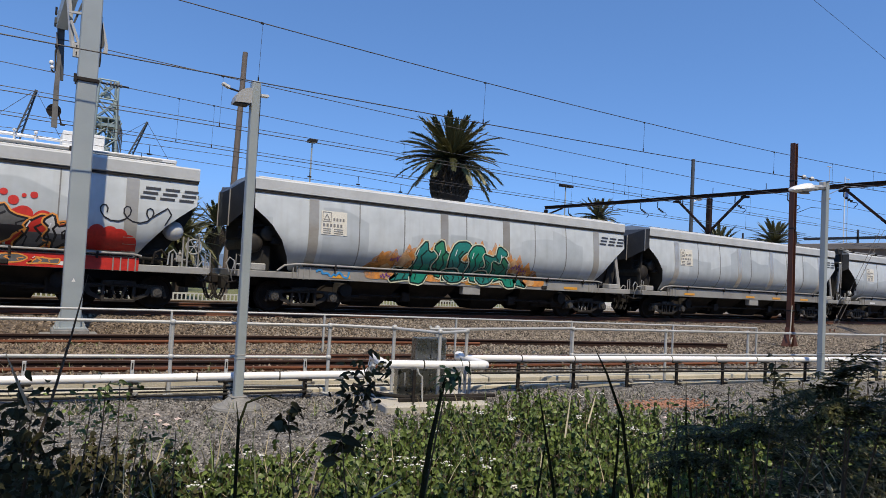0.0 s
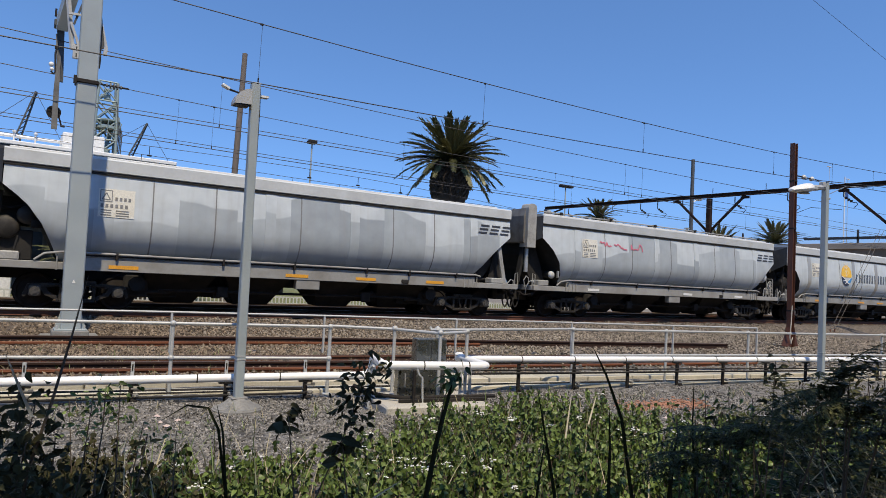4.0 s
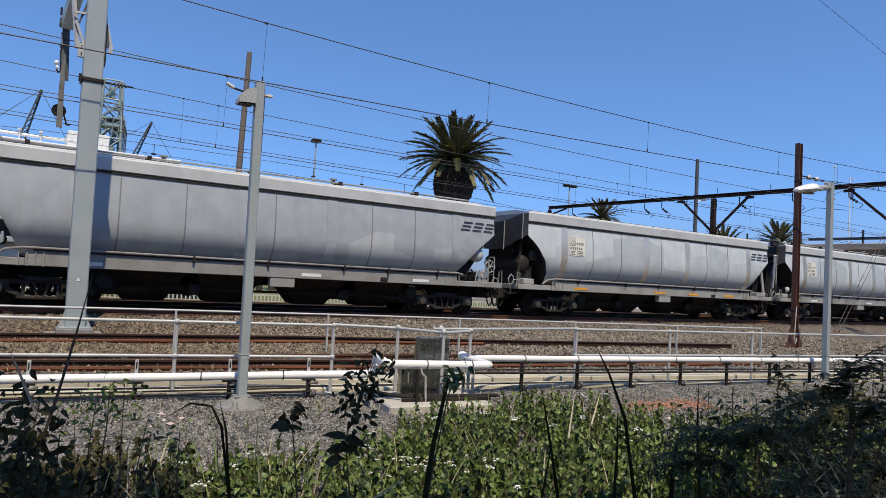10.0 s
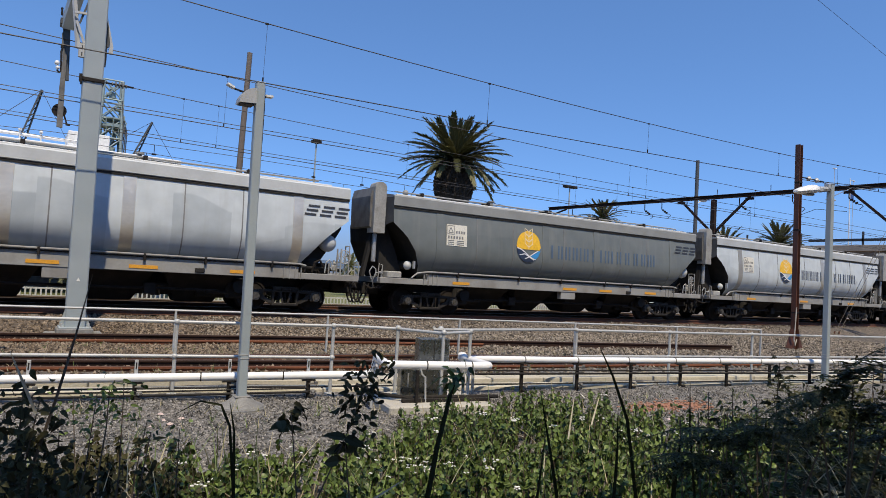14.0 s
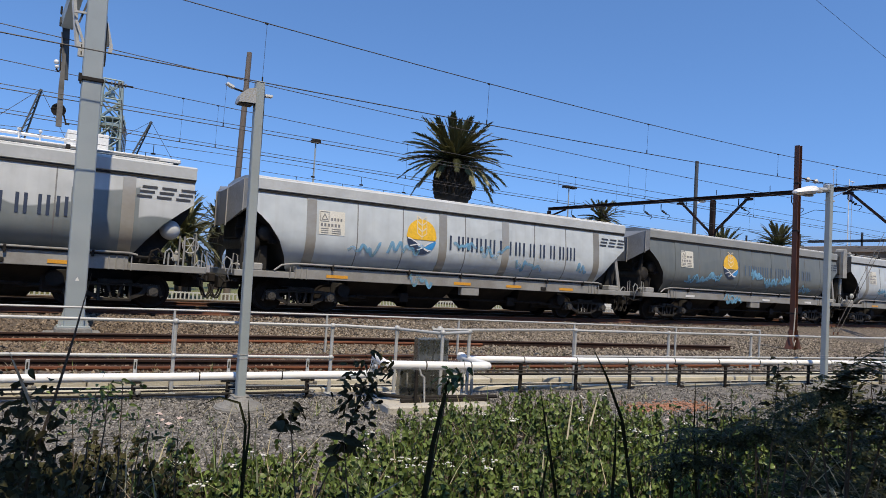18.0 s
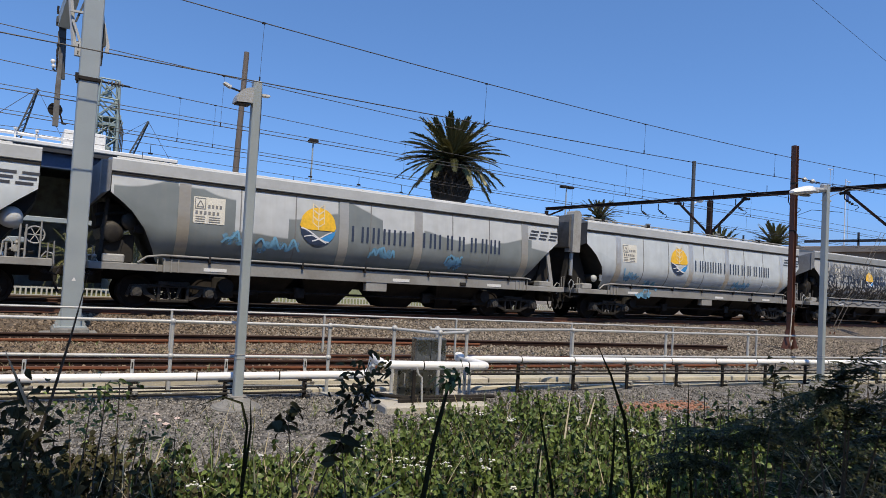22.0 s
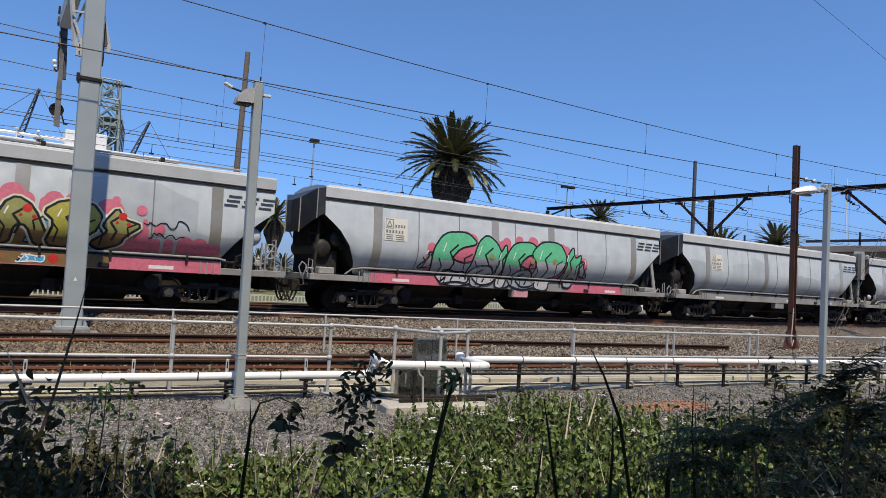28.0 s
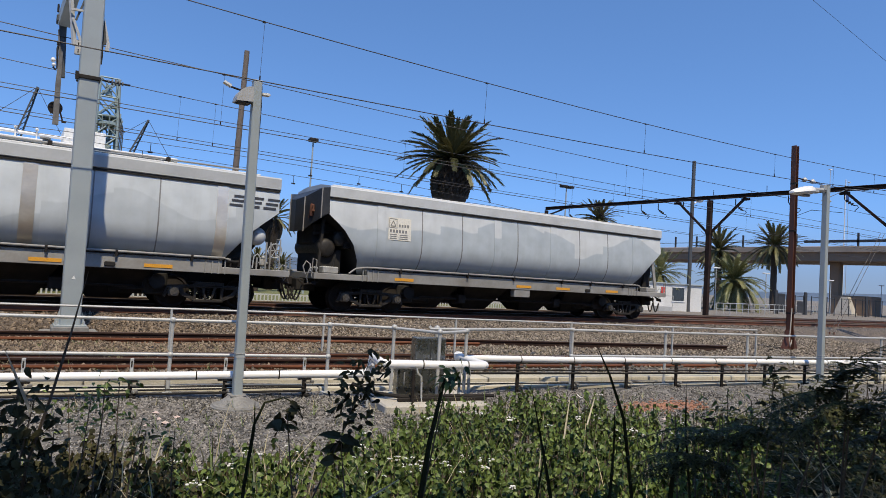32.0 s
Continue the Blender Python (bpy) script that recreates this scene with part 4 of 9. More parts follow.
part("fin", Shape().slab([(0.19, 6.92), (0.27, 6.55), (0.28, 6.3), (0.19, 6.25)], 0.02, 0.1), CRANEDK, mast, "dark bracket web")
part("fin", Shape().slab([(0.20, 6.95), (0.24, 6.75), (0.35, 6.3), (0.345, 6.13), (0.26, 6.13), (0.285, 6.32), (0.26, 6.5)], -0.02, 0.02), GALV, mast, "pale bracket flange")
part("cable", Shape().tube([(0.2, -0.1, 6.3), (0.21, -0.12, 6.0), (0.2, -0.12, 5.8)], 0.02, 6), SHADEGRIME, mast, smooth=True)
part("drop_collar", Shape().box(-0.62, -0.33, 3.64, 3.96, 7.69, 7.86, 0.015), CRANEDK, mast, "dark bolted collar")
part("drop_post_upper", Shape().slab([(-0.55, 7.7), (-0.38, 7.7), (-0.33, 6.3), (-0.42, 6.3), (-0.46, 6.6)], 3.78, 3.9), CRANEDK, mast, "dark tapering upper hanger")
part("drop_post_edge", Shape().slab([(-0.565, 7.5), (-0.53, 7.5), (-0.43, 6.3), (-0.47, 6.3)], 3.74, 3.78), GRIMY, mast, "paler hanger edge")
part("drop_post", Shape().slab([(-0.5, 6.95), (-0.42, 6.95), (-0.395, 5.04), (-0.53, 5.04), (-0.53, 6.1)], 3.72, 3.84), GRIMY, mast, "weathered hanging drop post")
part("hanger_bolts", Shape().box(-0.62, -0.57, 3.7, 3.78, 7.95, 8.15, 0.01).box(-0.3, -0.26, 3.7, 3.8, 7.72, 7.82, 0.01).box(-0.57, -0.53, 3.7, 3.78, 7.1, 7.2, 0.01), BOGIE, mast)
part("insulator", Shape().ball((-0.62, 3.7, 6.68), 0.06, 10, 6, (1, 1, 1.1)).ball((-0.6, 3.7, 6.56), 0.05, 10, 6), WHITEP, mast, "white insulator", True)
part("insulator_arm", Shape().tube([(-0.62, 3.7, 6.5), (-0.56, 3.72, 6.45), (-0.52, 3.74, 6.5), (-0.55, 3.72, 7.0), (-0.5, 3.76, 7.2)], 0.022, 6), BOGIE, mast, "dark insulator arm", True)
part("pulley", Shape().rod((-0.49, 3.86, 5.49), (-0.49, 3.92, 5.49), 0.17, 14), BOGIE, mast, "dark pulley")
part("registration_arm", Shape().rod((-0.38, 3.8, 5.4), (-0.3, 3.85, 5.15), 0.02, 6).box(-0.33, -0.22, 3.8, 3.86, 5.12, 5.17, 0.01), BOGIE, mast)

dark = thing("dark_mast", "rusty brown H-section overhead line mast with flared feet", "mast", at=pose(21.56, 12.0, 0.05, 0, -0.55, 0))
part("flange", Shape().box(-0.09, -0.072, -0.085, 0.085, -0.1, 6.8, 0.004), DARKPOLE, dark)
part("flange", Shape().box(0.072, 0.09, -0.085, 0.085, -0.1, 6.8, 0.004), DARKPOLE, dark)
part("web", Shape().box(-0.072, 0.072, -0.012, 0.012, -0.1, 6.8), DARKPOLE, dark)
for sx in (-1, 1):
    part("foot", Shape().slab([(sx * 0.1, 0), (sx * 0.34, 0.0), (sx * 0.3, 0.08), (sx * 0.16, 0.34), (sx * 0.1, 0.62)], -0.1, 0.1), DARKPOLE, dark)
for z in (1.15, 3.9, 5.5):
    part("band", Shape().box(-0.094, 0.094, -0.089, 0.089, z, z + 0.05, 0.004), BOGIE, dark)
part("cable", Shape().tube([(-0.12, -0.12, 1.35), (-0.2, -0.14, 0.75), (-0.3, -0.16, 0.3), (-0.22, -0.16, 0.1), (-0.1, -0.14, 0.3)], 0.018, 6), CONCRETE, dark, "pale looped cable at the foot", True)
part("insulator_rod", Shape().rod((-0.1, 0, 5.73), (1.6, 0, 5.73), 0.022, 6), BOGIE, dark)
for x in (0.62, 1.12):
    part("insulator", Shape().rod((x - 0.08, 0, 5.73), (x, 0, 5.73), 0.03, 10, 0.085).rod((x, 0, 5.73), (x + 0.07, 0, 5.73), 0.085, 10, 0.04).rod((x + 0.07, 0, 5.73), (x + 0.18, 0, 5.73), 0.04, 10, 0.03), GALV, dark, "pale bell insulator", True)
part("tail_wire", Shape().rod((1.6, 0, 5.73), (12.0, -0.8, 6.2), 0.012, 5), WIRE, dark)

# portal beam beyond, across the tracks, turned slightly to fit the camera's view
portal = thing("portal_gantry", "dark rusty steel portal gantry over the tracks", "gantry", at=pose(34.45, 24.3, 0, 0, 0, 4.6))
part("beam", Shape().box(-0.1, 0.1, -19, 13.6, 7.57, 7.61, 0.01).box(-0.1, 0.1, -19, 13.6, 7.38, 7.42, 0.01).box(-0.02, 0.02, -19, 13.6, 7.42, 7.57), PORTALM, portal)
for y0 in (0.0, -9.6):
    part("post", Shape().box(-0.13, 0.13, y0 - 0.13, y0 + 0.13, 0.0, 7.34, 0.01), PORTALM, portal)
    part("collar", Shape().box(-0.15, 0.15, y0 - 0.17, y0 + 0.17, 5.3, 5.52, 0.01), PORTALM, portal)
    for sgn in (-1, 1):
        part("brace", Shape().beam((0, y0 + sgn * 0.15, 5.42), (0, y0 + sgn * 2.2, 7.38), 0.12, 0.12), PORTALM, portal)
        part("gusset", Shape().box(-0.05, 0.05, y0 + sgn * 2.2 - 0.25, y0 + sgn * 2.2 + 0.25, 7.2, 7.34, 0.01), PORTALM, portal)
part("beam_end", Shape().box(-0.12, 0.12, 13.4, 13.6, 6.85, 7.34, 0.01).beam((0, 13.4, 6.95), (0, 11.8, 7.36), 0.1, 0.1), PORTALM, portal)
for y in (11.2, 8.4, 4.9, 3.6, 1.8, -1.6, -4.6, -7.4):
    part("hanger", Shape().rod((0, y, 7.34), (0, y, 6.95), 0.03, 6).rod((0, y, 6.95), (0, y - 0.45, 6.62), 0.025, 6), BOGIE, portal, "wire hanger")
    for k in range(3):
        part("insulator", Shape().rod((0, y - 0.1 - 0.12 * k, 6.88 - 0.088 * k), (0, y - 0.14 - 0.12 * k, 6.85 - 0.088 * k), 0.075, 8), BOGIE, portal)
    part("hook", Shape().tube([(0, y - 0.45, 6.62), (0, y - 0.6, 6.6), (0, y - 0.66, 6.5), (0, y - 0.5, 6.36)], 0.02, 5), BOGIE, portal)
for y, z in ((-3.4, 7.72), (-0.2, 7.7)):
    part("bird_spike", Shape().rod((0, y, 7.64), (0, y, z + 0.25), 0.02, 5), PORTALM, portal)
part("stay_arm", Shape().tube([(0, -8.6, 7.3), (-0.2, -7.6, 7.45), (-0.3, -6.4, 6.9)], 0.018, 6), GALV, portal, "pale bent registration arm", True)
part("stay_arm", Shape().tube([(0, -4.9, 6.15), (-0.2, -5.9, 6.45), (-0.2, -7.4, 6.25)], 0.014, 6), BOGIE, portal, "thin registration arm", True)
part("insulator", Shape().ball((-0.02, -4.8, 6.1), 0.08, 10, 6, (1, 1.4, 0.8)), WHITEP, portal, "white insulator", True)


# ---- overhead wires ----
def hung(abc, x):
    """Height of a hung wire: a shallow parabola along the span in view, level beyond it."""
    x = max(-6.0, min(38.0, x))
    return abc[0] + abc[1] * x + abc[2] * x * x


def catenary(y, top, low, droppers, label, twin=True):
    t = thing("overhead_wires", label, "overhead wire", "overhead wires")
    xs = [-60 + 2.0 * i for i in range(115)]
    part("messenger_wire", Shape().tube([(x, y, hung(top, x)) for x in xs], 0.012, 5), WIRE, t)
    part("contact_wire", Shape().tube([(x, y, hung(low, x)) for x in xs], 0.013, 5), WIRE, t)
    if twin:
        part("contact_wire", Shape().tube([(x, y - 0.1, hung(low, x) + 0.09) for x in xs], 0.010, 5), WIRE, t)
    for x in droppers:
        part("dropper", Shape().rod((x, y, hung(low, x)), (x + 0.02, y, hung(top, x)), 0.0045, 4), WIRE, t)
        part("dropper_clamp", Shape().box(x - 0.03, x + 0.04, y - 0.015, y + 0.015, hung(top, x) - 0.03, hung(top, x) + 0.015, 0.004), BOGIE, t)
        part("dropper_clamp", Shape().box(x - 0.014, x + 0.014, y - 0.014, y + 0.014, hung(low, x) - 0.01, hung(low, x) + 0.12, 0.004), BOGIE, t)
    return t


catenary(14.3, (7.22, -0.02475, 0.00112), (5.716, 0.01953, 0.00037), (-5.0, 4.06, 10.23, 16.7, 24.2, 28.6, 32.2), "pair of dark overhead wires with thin droppers", False)
catenary(19.5, (7.35, -0.0244, 0.00052), (5.765, -0.0029, 0.00008), (-4.0, 4.49, 5.46, 13.6, 21.69, 22.78, 31.0), "pair of dark overhead wires above the main line")
catenary(22.9, (7.28, -0.0285, 0.00053), (5.76, -0.0141, 0.00025), (-3.0, 3.92, 5.06, 12.52, 16.79, 20.71, 21.8, 24.63, 25.75, 36.0), "pair of dark overhead wires above the far track")
strain = thing("wire_insulator", "small dark strain insulator on the overhead wire", "insulator", at=pose(2.0, 22.9, 7.225))
for k in range(5):
    part("disc", Shape().rod((-0.24 + 0.1 * k, 0, 0), (-0.2 + 0.1 * k, 0, 0), (0.06, 0.09, 0.1, 0.09, 0.06)[k], 10), GRIMY, strain)
part("core", Shape().rod((-0.4, 0, 0), (0.4, 0, 0), 0.03, 6), BOGIE, strain)
service = thing("service_wire", "thin dark service wire high over the verge", "overhead wire", "overhead wires")
part("wire", Shape().tube([(-4 + 3 * i, 6.0, 9.38 - 0.494 * i + 0.004 * (i - 5) ** 2) for i in range(13)], 0.0032, 5), WIRE, service)
feeder = thing("feeder_wires", "thin dark feeder wires", "overhead wire", "overhead wires")
for y, abc in ((25.5, (5.86, 0.03, -0.0026)), (27.5, (6.0, -0.03, 0.0006))):
    part("wire", Shape().tube([(x, y, hung(abc, min(x, 22.0))) for x in [-60 + 3.0 * i for i in range(60)]], 0.010, 5), WIRE, feeder)
    for x in (3.5, 9.6, 11.8, 13.9):
        z = hung(abc, x)
        part("wire_clip", Shape().rod((x, y, z - 0.32), (x, y, z), 0.012, 5).box(x - 0.08, x + 0.08, y - 0.03, y + 0.03, z - 0.38, z - 0.32, 0.01), BOGIE, feeder)
GUY = (33.38, 16.60, 38.27, 16.60, 5.48)
stay = thing("guy_wires", "pair of slanting steel guy wires anchored in the ballast", "guy wire")
for dx in (0.0, 0.42):
    part("wire", Shape().rod((GUY[0] + dx, GUY[1], 0.1), (GUY[2] + dx, GUY[3], GUY[4]), 0.012, 5), WIRE, stay)
    part("anchor", Shape().rod((GUY[0] + dx, GUY[1], -0.1), (GUY[0] + dx, GUY[1], 0.2), 0.03, 6), RUST, stay)


# ---- grain wagons ----
PITCH, TRACK_Y, RAIL_Z = 16.5, 19.52, 0.45
HALF = 1.45


def inset(z):
    """How far the wagon side stands back from its widest line, at a height over the rail."""
    if z > 2.2:
        return 0.11 * ((z - 2.2) / 1.24) ** 1.6
    return 0.62 * ((2.2 - z) / 1.0) ** 2.3


def side_y(z):
    return -(HALF - inset(z))


LOWER = [(-7.48, 2.92), (-7.2, 2.70), (-6.96, 2.48), (-6.66, 2.07), (-6.43, 1.61), (-6.27, 1.26), (-6.2, 1.2), (6.05, 1.2), (6.13, 1.42), (6.36, 1.75), (6.76, 2.21), (7.1, 2.5), (7.48, 2.80)]


def lower_edge(x):
    for (x0, z0), (x1, z1) in zip(LOWER, LOWER[1:]):
        if x0 <= x <= x1:
            return lerp(z0, z1, (x - x0) / (x1 - x0))
    return 1.2


def body_shape():
    xs = sorted(set([p[0] for p in LOWER] + [-6 + 0.5 * i for i in range(25)]))
    rows = 15
    s = Shape()
    vs, fs, mi = [], [], []
    for x in xs:
        zb = lower_edge(x)
        for side in (1, -1):
            for j in range(rows):
                z = lerp(zb, 3.44, j / (rows - 1))
                vs.append((x, side_y(z) * side, z))
    n = 2 * rows
    for i in range(len(xs) - 1):
        a, b = i * n, (i + 1) * n
        for j in range(rows - 1):
            fs += [(a + j, b + j, b + j + 1, a + j + 1), (a + rows + j, a + rows + j + 1, b + rows + j + 1, b + rows + j)]
            mi += [0, 0]
        # underside and end slopes get the black of grime and painted shade
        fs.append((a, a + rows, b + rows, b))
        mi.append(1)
        fs.append((a + rows - 1, b + rows - 1, b + n - 1, a + n - 1))
        mi.append(0)
    last = (len(xs) - 1) * n
    for base, flip in ((0, 1), (last, -1)):
        for j in range(rows - 1):
            fs.append((base + j, base + j + 1, base + rows + j + 1, base + rows + j)[::flip])
            mi.append(1)
    s.add(vs, fs)
    s.mi = mi
    return s


def upright(x, w, lift, z0=None, z1=3.4):
    """A strip of the given width that follows the wagon side from sill to eave."""
    z0 = max(1.32, lower_edge(x) + 0.02) if z0 is None else z0
    zs = [lerp(z0, z1, j / 12) for j in range(13)]
    vs, fs = [], []
    for z in zs:
        vs += [(x - w / 2, side_y(z) - lift, z), (x + w / 2, side_y(z) - lift, z), (x + w / 2, side_y(z) + 0.01, z), (x - w / 2, side_y(z) + 0.01, z)]
    for j in range(12):
        a, b = 4 * j, 4 * j + 4
        fs += [(a, a + 1, b + 1, b), (a + 1, a + 2, b + 2, b + 1), (a + 3, a, b, b + 3)]
    return Shape().add(vs, fs)


BANDS = (-5.73, -1.16, 1.45, 5.9)
SEAMS = (-4.25, -2.67, -0.26, 2.78, 4.31)


def wheel_mesh():
    s = Shape()
    prof = [(0.0, 0.05), (0.07, 0.05), (0.09, 0.1), (0.06, 0.14), (0.045, 0.36), (0.07, 0.38), (0.07, 0.43), (-0.055, 0.44), (-0.07, 0.47), (-0.085, 0.47), (-0.09, 0.38), (-0.04, 0.36), (-0.05, 0.1), (-0.08, 0.05)]
    n = 28
    vs, fs = [], []
    for y, r in prof:
        vs += [(r * math.cos(2 * math.pi * i / n), -y, r * math.sin(2 * math.pi * i / n)) for i in range(n)]
    for j in range(len(prof) - 1):
        fs += [(j * n + i, j * n + (i + 1) % n, (j + 1) * n + (i + 1) % n, (j + 1) * n + i) for i in range(n)]
    fs.append(tuple(range(n)))
    return s.add(vs, fs).mesh("wheel", WHEELM, True)


def build_bogie(parent, xc, meshes):
    for sgn in (-1, 1):
        for dx in (-0.9, 0.9):
            part("wheel", meshes["wheel"], None, parent, at=pose(xc + dx, 0.753 * sgn, 0.45, 0, 0, 0 if sgn < 0 else 180))
        part("side_frame", meshes["frame"], None, parent, at=pose(xc, 1.03 * sgn, 0))
        for dx in (-0.18, 0.0, 0.18):
            part("spring", meshes["spring"], None, parent, at=pose(xc + dx, 1.0 * sgn, 0))
        for dx in (-0.9, 0.9):
            part("axle_box", meshes["axle_box"], None, parent, at=pose(xc + dx, 1.06 * sgn, 0.45, 0, 0, 0 if sgn < 0 else 180))
    part("bolster", meshes["bolster"], None, parent, at=pose(xc, 0, 0))


def wagon_meshes():
    k = {"wheel": wheel_mesh()}
    f = Shape()
    for sg in (-1, 1):
        f.slab([(sg * 1.1, 0.52), (sg * 1.06, 0.62), (sg * 0.8, 0.64), (sg * 0.36, 0.66), (sg * 0.36, 0.56), (sg * 0.72, 0.54), (sg * 0.76, 0.46)], -0.055, 0.055)
        f.slab([(sg * 0.78, 0.5), (sg * 0.7, 0.36), (sg * 0.34, 0.2), (sg * 0.34, 0.3), (sg * 0.62, 0.44), (sg * 0.68, 0.56)], -0.05, 0.05)
        f.box(sg * 0.36 - 0.04, sg * 0.36 + 0.04, -0.07, 0.07, 0.2, 0.68, 0.015)
        f.slab([(sg * 1.1, 0.52), (sg * 1.16, 0.34), (sg * 1.1, 0.3), (sg * 1.02, 0.46)], -0.04, 0.04)
    f.box(-0.4, 0.4, -0.075, 0.075, 0.18, 0.27, 0.02).box(-0.4, 0.4, -0.07, 0.07, 0.62, 0.74, 0.02)
    f.rod((-0.62, -0.09, 0.6), (0.62, -0.09, 0.6), 0.02, 6).box(-0.14, 0.14, -0.1, -0.06, 0.63, 0.7, 0.01)
    f.slab([(-0.2, 0.62), (-0.1, 0.27), (-0.05, 0.27), (-0.13, 0.62)], -0.08, -0.06).slab([(0.2, 0.62), (0.1, 0.27), (0.05, 0.27), (0.13, 0.62)], -0.08, -0.06)
    k["frame"] = f.mesh("side_frame", CASTING)
    coil = [(0.05 * math.cos(1.05 * i), 0.05 * math.sin(1.05 * i), 0.27 + 0.33 * i / 40) for i in range(41)]
    k["spring"] = Shape().tube(coil, 0.017, 5).mesh("spring", BOGIE, True)
    a = Shape()
    a.box(-0.13, 0.13, -0.06, 0.1, -0.12, 0.14, 0.03).rod((0, -0.06, 0), (0, -0.16, 0), 0.115, 14).rod((0, -0.16, 0), (0, -0.185, 0), 0.06, 10)
    for i in range(3):
        t = 2 * math.pi * i / 3
        a.rod((0.08 * math.cos(t), -0.16, 0.08 * math.sin(t)), (0.08 * math.cos(t), -0.18, 0.08 * math.sin(t)), 0.018, 6)
    k["axle_box"] = a.mesh("axle_box", AXLECAP)
    b = Shape()
    b.box(-0.2, 0.2, -0.95, 0.95, 0.45, 0.7, 0.03)
    for dx in (-0.9, 0.9):
        b.rod((dx, -0.9, 0.45), (dx, 0.9, 0.45), 0.075, 10)
    k["bolster"] = b.mesh("bolster", BOGIE)
    return k


MESHES = wagon_meshes()
SEAMM = material("seam_grey", (0.20, 0.20, 0.20), 0.6, 0, (0.13, 0.125, 0.12), 2, 0.6, 20, 0.0)


def build_wagon(kind):
    """kind A: plain roof, hooded dark end and strut; B: roof rails, boxed cylinder end, tank and brake wheel; C: as B with the cylinder bare."""
    w = thing("grain_wagon", "grey bogie grain hopper wagon", "hopper wagon", "wagons of the train")
    part("body", body_shape(), [PAINT, SHADEGRIME], w, smooth=True)
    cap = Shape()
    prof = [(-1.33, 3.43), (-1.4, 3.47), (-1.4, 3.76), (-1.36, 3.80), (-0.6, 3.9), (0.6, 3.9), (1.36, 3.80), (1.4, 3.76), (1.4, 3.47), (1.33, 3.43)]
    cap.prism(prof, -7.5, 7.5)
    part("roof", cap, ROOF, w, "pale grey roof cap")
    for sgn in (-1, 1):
        part("eave_seam", Shape().box(-7.49, 7.49, sgn * 1.365 - 0.012, sgn * 1.365 + 0.012, 3.385, 3.445), SHADEGRIME, w, "dark strip under the roof cap")
    part("end_slope", Shape().slab([(6.08, 1.2), (6.55, 1.2), (6.78, 1.5), (7.15, 2.05), (7.44, 2.55), (7.46, 2.8), (6.76, 2.24), (6.36, 1.78)], -0.95, 0.95), SHADEGRIME, w, "black slope sheet of the hopper end, soot and shade in its colour")
    for x in BANDS:
        part("band", upright(x, 0.30, 0.012), BAND, w, "dull welded steel band", True)
    for x in SEAMS:
        part("seam", upright(x, 0.032, 0.008), SEAMM, w, smooth=True)
    # frame
    for sgn in (-1, 1):
        part("sill", Shape().box(-6.15, 6.0, sgn * 1.38 - 0.07, sgn * 1.38 + 0.07, 0.99, 1.34, 0.012), SILL, w, "grey side sill")
    for x0, x1 in ((-7.85, -6.15), (6.0, 7.9)):
        part("end_platform", Shape().box(x0, x1, -1.44, 1.44, 0.99, 1.17, 0.012), SILL, w, "grey end platform")
        xm = -6.0 if x0 < 0 else 5.85
        for i in range(4):
            part("step", Shape().box(xm - 0.3 + i * 0.17, xm - 0.27 + i * 0.17, -1.475, -1.44, 0.98, 1.36, 0.004), SILL, w)
    for sgn in (-1, 1):
        x = 7.75 * sgn
        part("coupler_pocket", Shape().box(x - 0.3, x + 0.3, -0.55, 0.55, 0.6, 0.98, 0.03).rod((x, -0.9, 0.86), (x, 0.9, 0.86), 0.07, 8), SHADEGRIME, w)
        part("air_hose", Shape().tube([(x - 0.12 * sgn, -1.15, 1.16), (x, -1.2, 1.34), (x + 0.14 * sgn, -1.18, 1.3), (x + 0.2 * sgn, -1.1, 1.05), (x + 0.12 * sgn, -1.0, 0.85)], 0.018, 6), GALV, w, "pale curved air hose", True)
        part("hose_bracket", Shape().tube([(x - 0.3 * sgn, -1.2, 1.0), (x, -1.25, 0.86), (x + 0.25 * sgn, -1.1, 0.8), (x + 0.32 * sgn, -0.8, 0.92)], 0.03, 6).rod((x, -1.28, 0.86), (x, -1.1, 0.86), 0.055, 8), BOGIE, w)
    part("centre_sill", Shape().box(-7.9, 7.9, -0.32, 0.32, 0.72, 1.0, 0.02), SHADEGRIME, w)
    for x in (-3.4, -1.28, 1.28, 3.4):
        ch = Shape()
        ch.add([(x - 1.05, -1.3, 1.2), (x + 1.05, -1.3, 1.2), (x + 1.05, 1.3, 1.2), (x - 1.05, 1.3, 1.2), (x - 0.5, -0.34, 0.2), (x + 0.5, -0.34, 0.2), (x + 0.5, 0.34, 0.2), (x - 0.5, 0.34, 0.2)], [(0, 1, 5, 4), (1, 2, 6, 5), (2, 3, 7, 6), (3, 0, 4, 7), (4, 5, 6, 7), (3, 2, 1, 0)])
        part("hopper_chute", ch, SHADEGRIME, w, "black discharge hopper, soot and shade in its colour")
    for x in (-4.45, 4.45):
        part("brake_gear", Shape().box(x - 0.3, x + 0.3, -0.9, 0.9, 0.34, 0.95, 0.05).rod((x, -1.15, 0.7), (x, 1.15, 0.7), 0.2, 10), SHADEGRIME, w)
    # black blocks added to fill the gaps, shade put into their tone
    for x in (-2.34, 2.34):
        part("gate_gear", Shape().box(x - 0.62, x + 0.62, -0.5, 0.5, 0.38, 1.0, 0.04).rod((x - 0.45, -0.62, 0.62), (x + 0.45, -0.62, 0.62), 0.11, 10).box(x - 0.12, x + 0.12, -0.7, -0.5, 0.36, 0.6, 0.02), SHADEGRIME, w, "black gate gear block filling the shade between the hoppers")
